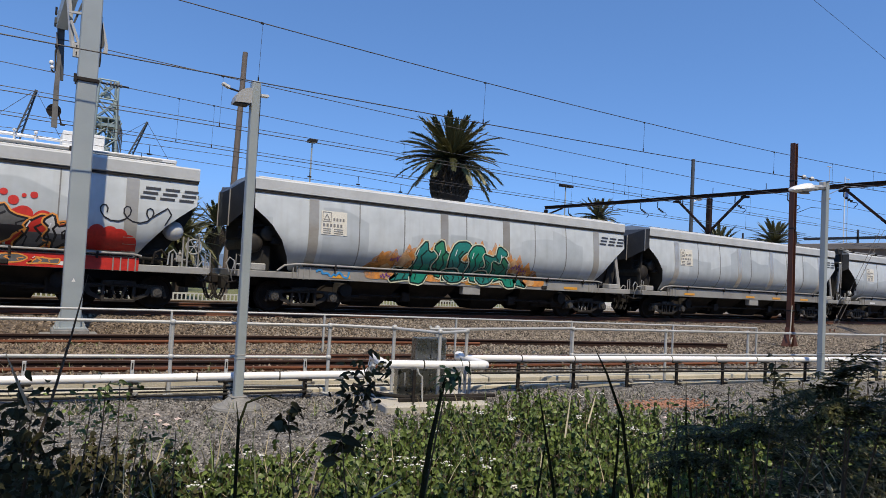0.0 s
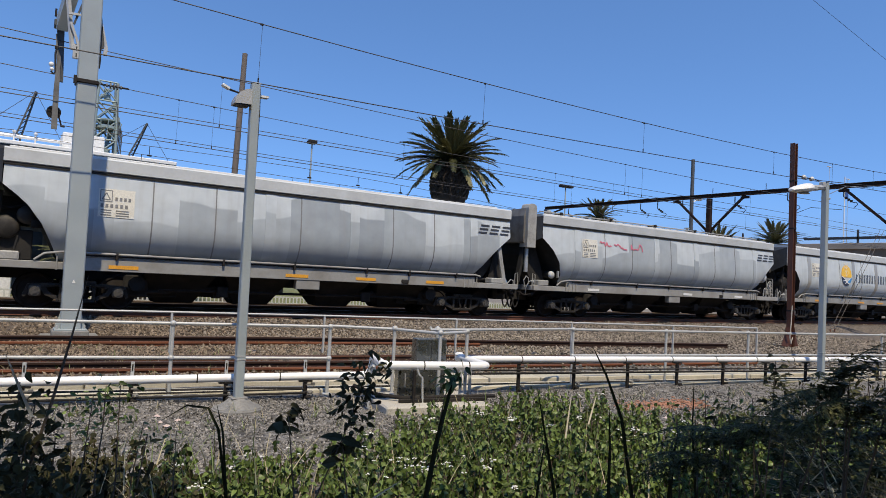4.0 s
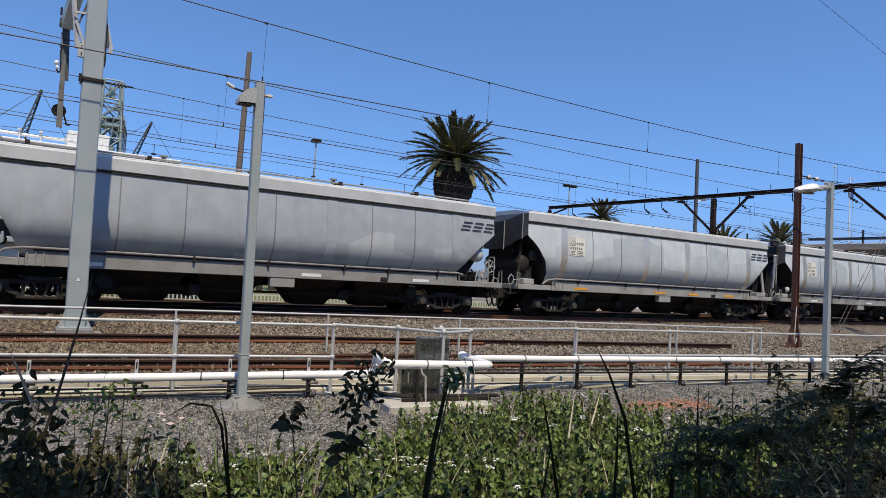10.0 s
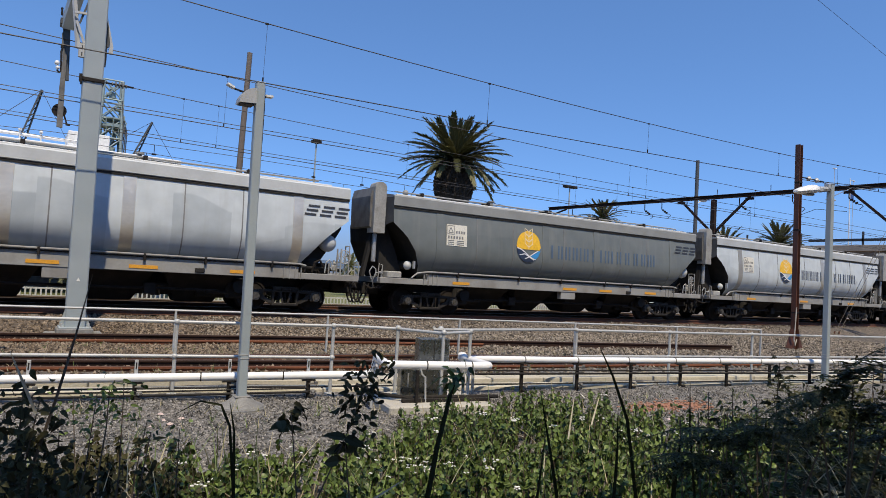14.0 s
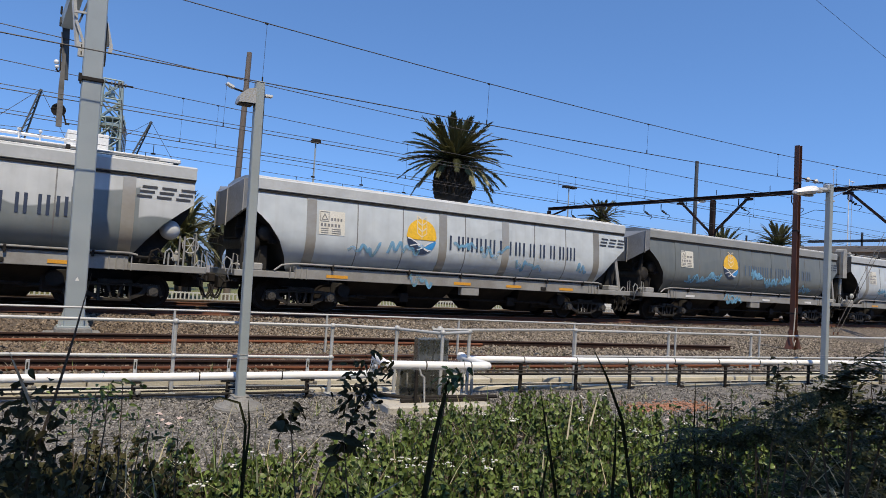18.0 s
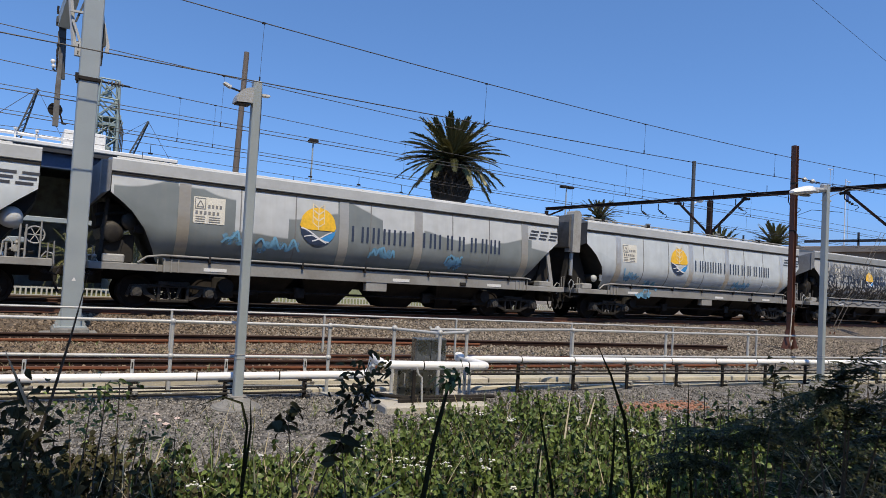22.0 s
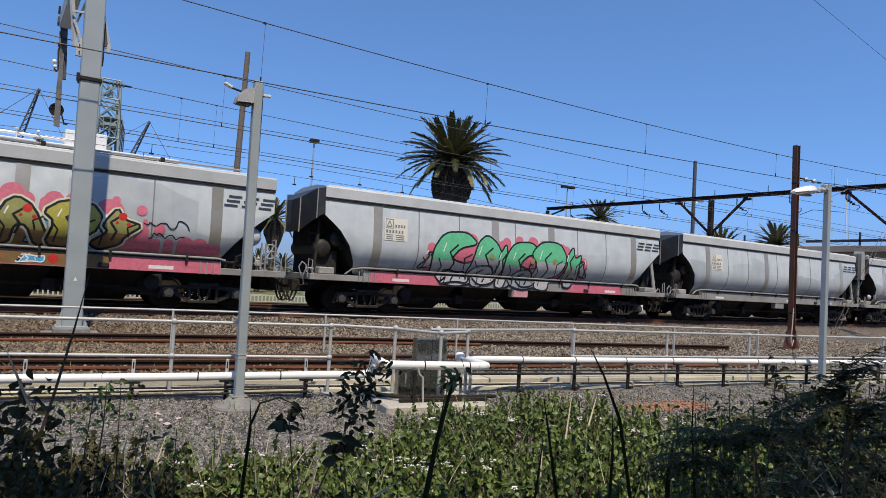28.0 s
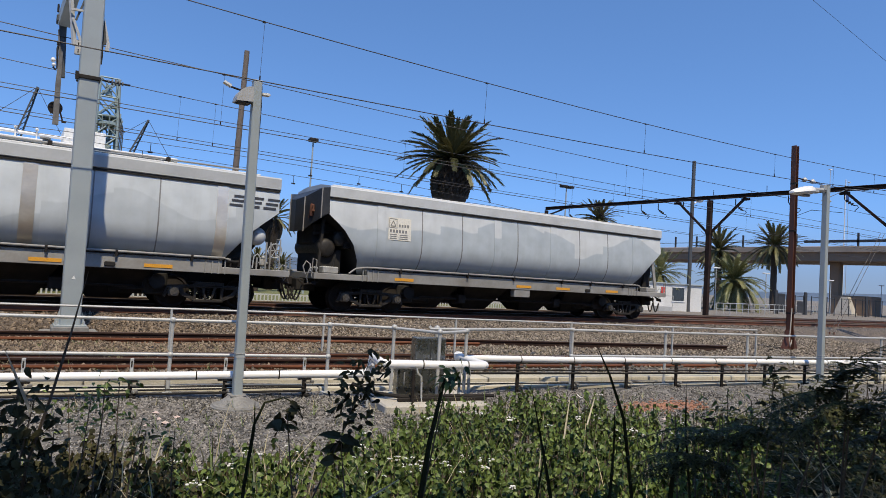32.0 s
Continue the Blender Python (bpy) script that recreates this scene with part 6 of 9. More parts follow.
def company_mark(w, scale=1.0, dx=0.0, small=False, wheat=True, up=0.0, ink=NAVYINK):
    scale *= 0.88
    x, z, r = -1.98 + dx, 2.55, 0.64 * scale
    paint_on(w, "emblem_disc", "amber", lambda s: disc(s, x, z, r, 0.014 + up, z - 0.12 * scale), "round amber emblem")
    u = scale

    def navy_top(q):
        return z - 0.08 * u - 0.42 * u * smooth01((q - x + 0.62 * u) / (1.0 * u))

    def blue_top(q):
        return z - 0.50 * u + 0.36 * u * smooth01((q - x + 0.25 * u) / (0.85 * u))

    def under(top):
        lo = lambda q: z - math.sqrt(max(0, r * r - (q - x) ** 2))
        return (lambda q: max(lo(q), top(q)), lo)
    t1, l1 = under(blue_top)
    paint_on(w, "emblem_wave", "blue", lambda s: blob(s, t1, l1, x - 0.3 * u, x + r, 0.016 + up, 0.04), "blue wave of the emblem")
    t2, l2 = under(navy_top)
    paint_on(w, "emblem_wave", "navy", lambda s: blob(s, t2, l2, x - r, x + 0.42 * u, 0.018 + up, 0.04), "navy wave of the emblem")
    def line_1(s):
        stroke(s, [(x - 0.6 * u + 0.1 * u * k, navy_top(x - 0.6 * u + 0.1 * u * k)) for k in range(11)], 0.035, 0.021 + up)

    def line_2(s):
        stroke(s, [(x - 0.2 * u + 0.1 * u * k, blue_top(x - 0.2 * u + 0.1 * u * k)) for k in range(8)], 0.035, 0.0213 + up)

    def line_3(s):
        stroke(s, [(x - 0.48 * u, z - 0.36 * u), (x - 0.2 * u, z - 0.3 * u), (x + 0.1 * u, z - 0.45 * u), (x + 0.3 * u, z - 0.54 * u)], 0.03, 0.0216 + up)
    for draw in (line_1, line_2, line_3):
        paint_on(w, "emblem_line", "white", draw, "pale line between the waves")
    if wheat:
        ears = [[(x, z - 0.1 * u), (x, z + 0.36 * u)]]
        for k in range(3):
            zz = z + (-0.02 + 0.22 * k) * u
            for sg in (-1, 1):
                ears.append([(x, zz), (x + sg * 0.2 * u, zz + 0.14 * u), (x + sg * 0.2 * u, zz + 0.34 * u), (x, zz + 0.2 * u), (x, zz)])
        for i, line in enumerate(ears):
            paint_on(w, "emblem_ear", "pale_straw", lambda s: stroke(s, line, 0.034 * u, 0.02 + up + 0.0003 * i), "pale grain ear line")
    if small:
        for row, n in ((2.62, 6), (2.32, 8)):
            for k in range(n):
                part("name_bar", flat(Shape(), x + 0.72 + 0.17 * k, x + 0.82 + 0.17 * k, row, row + 0.2, 0.014 + up), NAVYINK, w, "navy bar of the company name")
        return
    xx = -0.9 + dx
    for i, wd in enumerate((0.40, 0.28, 0.28, 0.10, 0.28, 0.36, 0, 0.32, 0.10, 0.38, 0.38, 0.40, 0.36, 0.28, 0.26)):
        if wd == 0:
            xx += 0.26
            continue
        part("name_bar", flat(Shape(), xx, xx + 0.075, 2.2, 2.68, 0.014), ink, w, "navy bar of the company name")
        if wd > 0.2:
            part("name_bar", flat(Shape(), xx + wd - 0.075, xx + wd, 2.2, 2.68, 0.014), ink, w, "navy bar of the company name")
        xx += wd + 0.095


def scribble(seed, x0, x1, z, h, n):
    rnd = random.Random(seed)
    pts = []
    for i in range(n):
        pts.append((lerp(x0, x1, (i + rnd.uniform(-0.6, 0.6)) / n), z + rnd.uniform(-h, h)))
    for _ in range(2):
        pts = [pts[0]] + [q for (xa, za), (xb, zb) in zip(pts, pts[1:]) for q in ((lerp(xa, xb, 0.25), lerp(za, zb, 0.25)), (lerp(xa, xb, 0.75), lerp(za, zb, 0.75)))] + [pts[-1]]
    return pts


def tag_blue(w, seed, spots, faded=False):
    for i, (x, z, r, n) in enumerate(spots):
        if faded:
            s = stroke(Shape(), scribble(seed + i, x - r, x + r, z, 0.28, n), 0.1, 0.022)
            part("tag", s, mist("faded_blue"), w, "washed-out pale blue scribble")
            continue
        paint_on(w, "tag", "faded_blue", lambda s: stroke(s, scribble(seed + i, x - r, x + r, z, 0.26, n), 0.06, 0.022), "pale blue spray-can scribble")
        s = stroke(Shape(), scribble(seed + i + 50, x - r * 0.8, x + r * 0.9, z - 0.06, 0.2, n), 0.14, 0.0205)
        part("tag", s, mist("faded_blue"), w, "faded broad blue spray line")


# outlines of the abstract forms that graffiti pieces are put together from, in a unit square
FORMS = {
    "bulb": [(0.05, 0.0), (0.2, 0.5), (0.0, 0.72), (0.3, 1.0), (0.8, 1.0), (1.0, 0.68), (0.85, 0.3), (0.5, 0.2), (0.45, -0.05)],
    "arch": [(0.0, 0.0), (0.2, 0.85), (0.42, 1.05), (0.7, 0.85), (1.0, 0.05), (0.75, -0.05), (0.6, 0.4), (0.42, 0.42), (0.32, -0.05)],
    "bolt": [(0.0, 0.85), (0.4, 1.1), (0.5, 0.68), (1.0, 0.8), (0.74, 0.36), (1.05, 0.3), (0.35, -0.1), (0.42, 0.25), (0.05, 0.3), (0.3, 0.62)],
    "hook": [(0.1, 0.05), (0.0, 0.6), (0.25, 1.0), (0.75, 1.05), (1.0, 0.82), (0.6, 0.72), (0.42, 0.5), (0.7, 0.42), (1.0, 0.5), (0.9, 0.05), (0.5, -0.05)],
    "wedge": [(0.0, 0.0), (0.35, 0.5), (0.3, 0.75), (0.8, 0.62), (1.05, 0.7), (1.0, 0.1), (0.6, 0.2)],
    "petal": [(0.0, 0.45), (0.25, 0.9), (0.75, 1.0), (1.0, 0.6), (0.75, 0.15), (0.3, 0.05)],
    "shard": [(0.0, 0.0), (0.3, 0.55), (0.2, 0.7), (0.55, 1.05), (0.6, 0.7), (0.95, 0.85), (0.8, 0.45), (1.0, 0.1), (0.6, 0.25), (0.4, -0.05)],
    "arrow": [(0.0, 0.1), (0.35, 0.4), (0.22, 0.55), (0.5, 1.0), (0.62, 0.72), (1.0, 0.6), (0.66, 0.3), (0.6, 0.12), (0.2, -0.05)],
}


def rounded(poly, times):
    """Cuts the corners of a closed outline."""
    for _ in range(times):
        poly = [q for (x0, z0), (x1, z1) in zip(poly, poly[1:] + poly[:1]) for q in ((lerp(x0, x1, 0.2), lerp(z0, z1, 0.2)), (lerp(x0, x1, 0.8), lerp(z0, z1, 0.8)))]
    return poly


def fill(s, poly, lift, low=-9.0, high=9.0, dz=0.03):
    """Lays a closed outline of (x, z) on the wagon side as thin level strips."""
    def cross(z):
        return sorted(lerp(x0, x1, (z - z0) / (z1 - z0)) for (x0, z0), (x1, z1) in zip(poly, poly[1:] + poly[:1]) if (z0 <= z) != (z1 <= z))
    z, top = max(low, min(q[1] for q in poly)), min(high, max(q[1] for q in poly))
    n = max(1, int((top - z) / dz))
    zs = [lerp(z + 0.0003, top - 0.0003, i / n) for i in range(n + 1)] if top > z else []
    cuts = [cross(v) for v in zs]
    for i in range(len(zs) - 1):
        mid = cross((zs[i] + zs[i + 1]) / 2)
        a = cuts[i] if len(cuts[i]) == len(mid) else mid
        b = cuts[i + 1] if len(cuts[i + 1]) == len(mid) else mid
        for k in range(0, len(mid) - 1, 2):
            add_paint(s, [(a[k], put_y(zs[i]) - lift, zs[i]), (a[k + 1], put_y(zs[i]) - lift, zs[i]), (b[k + 1], put_y(zs[i + 1]) - lift, zs[i + 1]), (b[k], put_y(zs[i + 1]) - lift, zs[i + 1])], [(0, 1, 2, 3)])
    return s


def wild_piece(w, forms, colors, outline, rim, split, lift=0.020, line=0.055, soft=2, spots=None):
    """A graffiti piece of overlapping forms, each with two tones, an outline and maybe a rim."""
    for k, (kind, x, z, wd, h) in enumerate(forms):
        ln = lift + 0.0022 * k
        poly = rounded([(x + wd * u, z + h * v) for u, v in FORMS[kind]], soft)
        loop = poly + poly[:2]
        up, dn = colors[k % len(colors)]
        at = split + 0.1 * math.sin(k * 2.3)
        s = fill(Shape(), poly, ln, -9.0, at)
        f = len(s.f)
        fill(s, poly, ln, at, 9.0)
        s.mi[f:] = [1] * (len(s.f) - f)
        me = s.mesh("piece_form", [spray(dn, SPRAY[dn]), spray(up, SPRAY[up])])
        weld(me)
        form = part("piece_form", me, None, w, "%s graffiti form with a %s outline" % (up.replace("_", " "), outline.replace("_", " ")))

        def mark(name, color, draw):
            m = Shape()
            draw(m)
            part(name, m, spray(color, SPRAY[color]), form)
        if rim:
            mark("rim", rim, lambda m: stroke(m, loop, line * 2.6, ln - 0.0007))
        mark("outline", outline, lambda m: stroke(m, loop, line, ln + 0.0006))
        mark("inner_line", outline, lambda m: stroke(m, [(x + wd * u, z + h * v) for u, v in ((0.42, 0.2), (0.5, 0.42), (0.38, 0.62), (0.55, 0.78))], line, ln + 0.0008))
        mark("inner_line", outline, lambda m: stroke(m, [(x + wd * u, z + h * v) for u, v in ((0.2, 0.06), (0.26, 0.34), (0.16, 0.5))], line * 0.7, ln + 0.0009))
        mark("inner_line", outline, lambda m: stroke(m, [(x + wd * u, z + h * v) for u, v in ((0.86, 0.62), (0.7, 0.52), (0.74, 0.3))], line * 0.7, ln + 0.0009))
        mark("glint", "white", lambda m: stroke(m, [(x + wd * 0.24, z + h * 0.62), (x + wd * 0.3, z + h * 0.8)], line * 0.6, ln + 0.001))
        if spots and k % 2 == 0:
            for u, v, r in ((0.6, 0.78, 0.1), (0.72, 0.6, 0.05), (0.5, 0.62, 0.04)):
                mark("spot", spots, lambda m: disc(m, x + wd * u, z + h * v, r, ln + 0.0012))


def weld(me):
    bm = bmesh.new()
    bm.from_mesh(me)
    bmesh.ops.remove_doubles(bm, verts=bm.verts, dist=0.0004)
    bm.to_mesh(me)
    bm.free()


def puffs(w, color, seed, x0, x1, base, height, n, size, lift=0.011, low=1.48):
    """A cloud of round puffs of spray paint with a ragged top."""
    rnd = random.Random(seed)
    s = Shape()
    for k in range(n):
        x = lerp(x0, x1, (k + rnd.random()) / n)
        top = base + height * math.sqrt(max(0.0, 1 - abs(2 * (x - x0) / (x1 - x0) - 1) ** 2.5)) * rnd.uniform(0.7, 1.05)
        r = rnd.uniform(*size)
        disc(s, x, top, r, lift + 0.00008 * k, low)
        blob(s, lambda q: top, lambda q: low, x - r, x + r, lift + 0.00008 * k, r / 3)
    part("paint_cloud", s, mist(color) if color == "orange" else spray(color, SPRAY[color]), w, "cloud of %s spray paint" % color)


def flames(w, color, seed, x0, x1, base, height, n, lift=0.011, low=1.1):
    """Tongues of paint with pointed wavering tips."""
    rnd = random.Random(seed)
    for k in range(n):
        x = lerp(x0, x1, (k + 0.5) / n)
        h = base + height * math.sqrt(max(0.05, 1 - abs(2 * k / (n - 1) - 1) ** 2.2)) * rnd.uniform(0.85, 1.1)
        wd, lean = (x1 - x0) / n * rnd.uniform(1.3, 1.7), rnd.uniform(-0.15, 0.15)
        poly = rounded([(x - wd / 2, low), (x - wd * 0.55, lerp(low, h, 0.5)), (x - wd * 0.2 + lean, lerp(low, h, 0.8)), (x + lean, h), (x + wd * 0.15 + lean, lerp(low, h, 0.75)), (x + wd * 0.5, lerp(low, h, 0.55)), (x + wd / 2, low)], 1)
        me = fill(Shape(), rounded(poly, 1), lift + 0.0003 * k).mesh("paint_flame", mist(color))
        weld(me)
        part("paint_flame", me, None, w, "%s sprayed flame behind the piece" % color)


MASTERS = {k: build_wagon(k) for k in "ABC"}
KINDS = "BAACABABACACBBBBAABABABBAABA"
PAINT_OF = {6: PAINT_CLEAN, 7: PAINT_CLEAN, 13: PAINT_DARK, 17: PAINT_DARK, 14: PAINT_CLEAN, 16: PAINT_CLEAN, 18: PAINT_CLEAN, 20: PAINT_CLEAN, 15: PAINT_MID, 19: PAINT_MID, 3: PAINT_REP, 4: PAINT_REP, 5: PAINT_REP, 9: PAINT_BLUISH, 10: PAINT, 21: PAINT_SOOT, 22: PAINT_BLUE, 24: PAINT_CLEAN, 27: PAINT_LAST}
LABELS = {13: "dark green-grey grain hopper wagon with an amber round emblem", 17: "dark green-grey grain hopper wagon with blue tags", 7: "pale grey grain hopper wagon with three taped crosses", 21: "grain hopper wagon covered in black brush patterns", 22: "blue-grey grain hopper wagon with a red graffiti piece", 23: "grey grain hopper wagon with a pink and yellow graffiti piece", 24: "pale grey grain hopper wagon with a green graffiti piece", 0: "grey grain hopper wagon with red and black graffiti", 1: "grey grain hopper wagon with a green and orange graffiti piece", 27: "plain grey grain hopper wagon, last of the train"}
WAGONS = []
for i, k in enumerate(KINDS):
    m = pose(i * PITCH, TRACK_Y, RAIL_Z)
    w = copy_thing(MASTERS[k], m)
    for o in w.children:
        if o.name.split(".")[0] == "body":
            o.material_slots[0].link = "OBJECT"
            o.material_slots[0].material = PAINT_OF.get(i, PAINT)
        if i in (16, 17, 19, 21) and o.name.split(".")[0] == "end_hood":
            o.material_slots[0].link = "OBJECT"
            o.material_slots[0].material = HOODGREY
            o["label"] = "dull grey sheet hood over the wagon end"
        if i in (13, 17, 21, 22) and o.name.split(".")[0] == "roof":
            o.material_slots[0].link = "OBJECT"
            o.material_slots[0].material = ROOF_DIM
            o["label"] = "dull grey roof cap"
        if i in (2, 3, 4, 5, 9, 10, 12, 13, 17, 20, 22, 26, 27) and o.name.split(".")[0] == "band":
            o.material_slots[0].link = "OBJECT"
            o.material_slots[0].material = BAREBAND if i in (2, 10, 12, 20, 26) else PAINT_OF.get(i, PAINT)
            o["label"] = "bare steel band" if i in (2, 10, 12, 20, 26) else "painted weld band"
    if i in LABELS:
        w["label"] = LABELS[i]
    elif i in (6, 14, 15, 16, 18, 19, 20):
        w["label"] = "grey grain hopper wagon with an amber round emblem"
    WAGONS.append(w)
for k in MASTERS.values():
    for o in list(k.children_recursive) + [k]:
        bpy.data.objects.remove(o)

for o in [o for o in WAGONS[9].children if o.name.split(".")[0] in ("plate", "plate_print")]:
    bpy.data.objects.remove(o)
for i, w in enumerate(WAGONS):
    if i != 27:
        owner_mark(w)
    if i in (1, 2, 4, 6, 7, 8, 10, 12, 13, 14, 15, 16, 18, 26, 27):
        for x in ((-4.83, 0.1, 2.0, 4.6) if i % 2 else (-4.83, -0.3, 1.9, 4.4)):
            part("reflector", Shape().box(x - 0.34, x + 0.34, -1.462, -1.45, 1.06, 1.15), ORANGE, w, "orange reflector strip")
    else:
        for x in (-4.83, 0.9, 4.6):
            part("reflector", Shape().box(x - 0.3, x + 0.3, -1.462, -1.45, 1.06, 1.15), WHITEP, w, "white reflector strip")
for i in (6, 13, 14, 15, 16, 17, 18, 19, 20):
    company_mark(WAGONS[i], ink=FADEDINK if i in (13, 17) else NAVYINK)
company_mark(WAGONS[21], 0.75, 0.3, True, True, 0.014)

# single wagons
tag = Shape().tube([(-7.87 - 0.0005 * k, -1.08 + 0.045 * k, 3.0 + 0.22 * math.sin(1.9 * k)) for k in range(14)], 0.045, 5)
part("hood_tag", tag, RUST, WAGONS[27], "rust-red tag on the hood")
w = WAGONS[0]
paint_on(w, "paint_field", "red", lambda s: flat(s, 2.9, 6.15, 1.0, 1.33, 0.006), "red sprayed sill")
puffs(w, "red", 4, -3.2, 4.6, 1.7, 0.75, 22, (0.16, 0.34))
puffs(w, "red", 6, 4.6, 5.95, 1.55, 0.4, 6, (0.14, 0.24))
for k in range(5):
    paint_on(w, "paint_dot", "red", lambda s: disc(s, 3.0 + 0.2 * k, 2.62 + 0.1 * math.sin(k * 2.2), 0.05 + 0.03 * (k % 3), 0.0146), "round red paint dot")
wild_piece(w, [("wedge", -3.6, 1.5, 1.2, 0.7), ("shard", -2.7, 1.5, 1.3, 1.0), ("bolt", -1.6, 1.45, 1.2, 1.05), ("hook", -0.5, 1.5, 1.2, 0.95), ("shard", 0.5, 1.5, 1.3, 1.0), ("bolt", 1.6, 1.45, 1.3, 1.05), ("arrow", 2.5, 1.5, 1.4, 0.95), ("shard", 3.4, 1.42, 1.2, 0.8), ("bolt", 4.0, 1.45, 0.6, 0.75)], [("charcoal", "black"), ("red", "charcoal"), ("silver", "charcoal")], "black", "orange", 1.85, 0.0165, 0.05, 1)
wild_piece(w, [("petal", 3.0, 1.05, 0.8, 0.24), ("wedge", 3.7, 1.05, 0.7, 0.24)], [("charcoal", "charcoal")], "orange", None, 1.2, 0.010, 0.03)
paint_on(w, "tag", "black", lambda s: stroke(s, [(5.15 + 0.052 * t + 0.2 * math.cos(0.62 * t), 2.42 + 0.2 * math.sin(0.62 * t)) for t in range(27)] + [(6.75, 2.66), (6.85, 2.5), (6.7, 2.2)], 0.035, 0.016), "black looping tag")
w = WAGONS[1]
flames(w, "orange", 3, -3.9, 3.1, 1.4, 1.25, 17)
puffs(w, "orange", 33, -3.7, 2.9, 1.3, 0.75, 16, (0.14, 0.3), 0.0105)
flames(w, "peach", 8, -3.3, 2.6, 1.4, 1.15, 11, 0.0162)
flames(w, "glow", 18, -3.0, 2.3, 1.35, 1.1, 9, 0.0182)
wild_piece(w, [("wedge", -3.25, 1.03, 1.3, 0.62), ("wedge", 2.45, 1.03, -1.2, 0.62), ("shard", -2.5, 1.06, 1.25, 1.35), ("bolt", -1.6, 1.2, 1.0, 1.2), ("hook", -0.95, 1.25, 1.0, 1.2), ("bulb", -0.2, 1.2, 0.8, 1.2), ("bolt", 1.55, 1.25, -1.15, 1.12), ("shard", 1.9, 1.06, -1.1, 1.0), ("petal", -1.2, 1.06, 0.9, 0.5), ("petal", 0.1, 1.05, 0.8, 0.5)], [("teal", "teal"), ("jade", "teal"), ("teal", "jade"), ("green", "jade")], "ink_green", "cream", 1.75, 0.0205, 0.05, 1)
paint_on(w, "tag", "blue", lambda s: stroke(s, scribble(5, -5.6, -4.4, 1.18, 0.12, 14), 0.06, 0.012), "blue scribble on the sill")
for k, (x, z) in enumerate(((-2.9, 1.75), (2.0, 1.75), (2.35, 1.6), (-3.3, 1.2))):
    paint_on(w, "tag", "purple", lambda s: stroke(s, scribble(30 + k, x - 0.2, x + 0.2, z, 0.14, 9), 0.03, 0.03), "small purple scribble")
w = WAGONS[5]
for k in range(3):
    paint_on(w, "tag", "pink", lambda s: stroke(s, scribble(20 + k, -4.6 + k * 0.9, -3.8 + k * 0.9, 2.9, 0.16, 9), 0.05, 0.016), "faded red tag")
w = WAGONS[7]
for x in (-2.9, 0.75, 3.35):
    s = Shape()
    stroke(stroke(s, [(x - 0.42, 2.05), (x + 0.42, 2.65)], 0.045, 0.016), [(x - 0.42, 2.65), (x + 0.42, 2.05)], 0.045, 0.017)
    part("cross", s, INK, w, "dark taped cross")
tag_blue(WAGONS[16], 100, [(-3.9, 1.95, 0.6, 12), (-2.5, 2.1, 0.7, 14), (-0.2, 2.35, 0.5, 12), (1.0, 2.3, 0.7, 14), (2.6, 1.85, 0.7, 12), (5.2, 1.9, 0.3, 8), (-1.9, 1.1, 0.5, 10)], True)
tag_blue(WAGONS[17], 200, [(-4.3, 1.9, 0.8, 14), (-3.1, 2.05, 0.6, 14), (0.1, 2.3, 0.5, 22), (1.3, 2.0, 0.6, 22), (2.7, 2.15, 0.8, 24), (4.4, 1.75, 0.7, 14), (-1.7, 1.12, 0.7, 12)])
tag_blue(WAGONS[18], 300, [(-4.1, 1.95, 0.5, 10), (-3.1, 1.9, 0.6, 12), (-2.4, 1.6, 0.6, 10), (2.9, 1.8, 0.35, 12), (-1.5, 1.12, 0.6, 10)])
tag_blue(WAGONS[19], 400, [(-4.3, 2.0, 0.4, 8), (-3.1, 1.95, 0.7, 12), (0.2, 1.95, 0.5, 16), (2.9, 1.8, 0.35, 12)])
tag_blue(WAGONS[20], 500, [(-4.9, 1.85, 0.5, 12), (-3.6, 1.5, 0.4, 8), (2.7, 1.75, 0.7, 14), (-4.2, 1.12, 0.5, 10)])
paint_on(WAGONS[20], "tag", "white", lambda s: stroke(s, scribble(77, 4.3, 5.2, 1.75, 0.12, 14), 0.03, 0.016), "small white tag")
w = WAGONS[21]


def glyph(rnd, x, z, h):
    """One bent brush stroke: a hook, a wave or a bow."""
    lean, k = rnd.uniform(-0.12, 0.12), rnd.randrange(7)
    wd = h * rnd.uniform(0.55, 0.95) * rnd.choice((-1, 1))
    if k > 3:
        a0, turn, r = rnd.uniform(0, 6.28), rnd.choice((-1, 1)) * rnd.uniform(3.0, 5.6), 0.5 * h
        return [(x + r * (1 - 0.45 * t) * math.cos(a0 + turn * t), z + r + 1.1 * r * (1 - 0.45 * t) * math.sin(a0 + turn * t)) for t in [i / 14 for i in range(15)]]
    lines = ([(0, 1), (0.55, 0.8), (0.1, 0.5), (0.6, 0.2), (0, 0)], [(0.6, 0.9), (0.1, 1), (0, 0.5), (0.2, 0.05), (0.7, 0.15)], [(0, 1), (0.08, 0.4), (0.3, 0.02), (0.7, 0.2), (0.75, 0.6)], [(0.1, 1.05), (0.3, 0.6), (0.05, 0.3), (0.2, -0.1)])
    pts = [(x + wd * u + lean * v, z + h * v) for u, v in lines[k]]
    for _ in range(2):
        pts = [pts[0]] + [q for a, b in zip(pts, pts[1:]) for q in ((lerp(a[0], b[0], 0.25), lerp(a[1], b[1], 0.25)), (lerp(a[0], b[0], 0.75), lerp(a[1], b[1], 0.75)))] + [pts[-1]]
    return pts


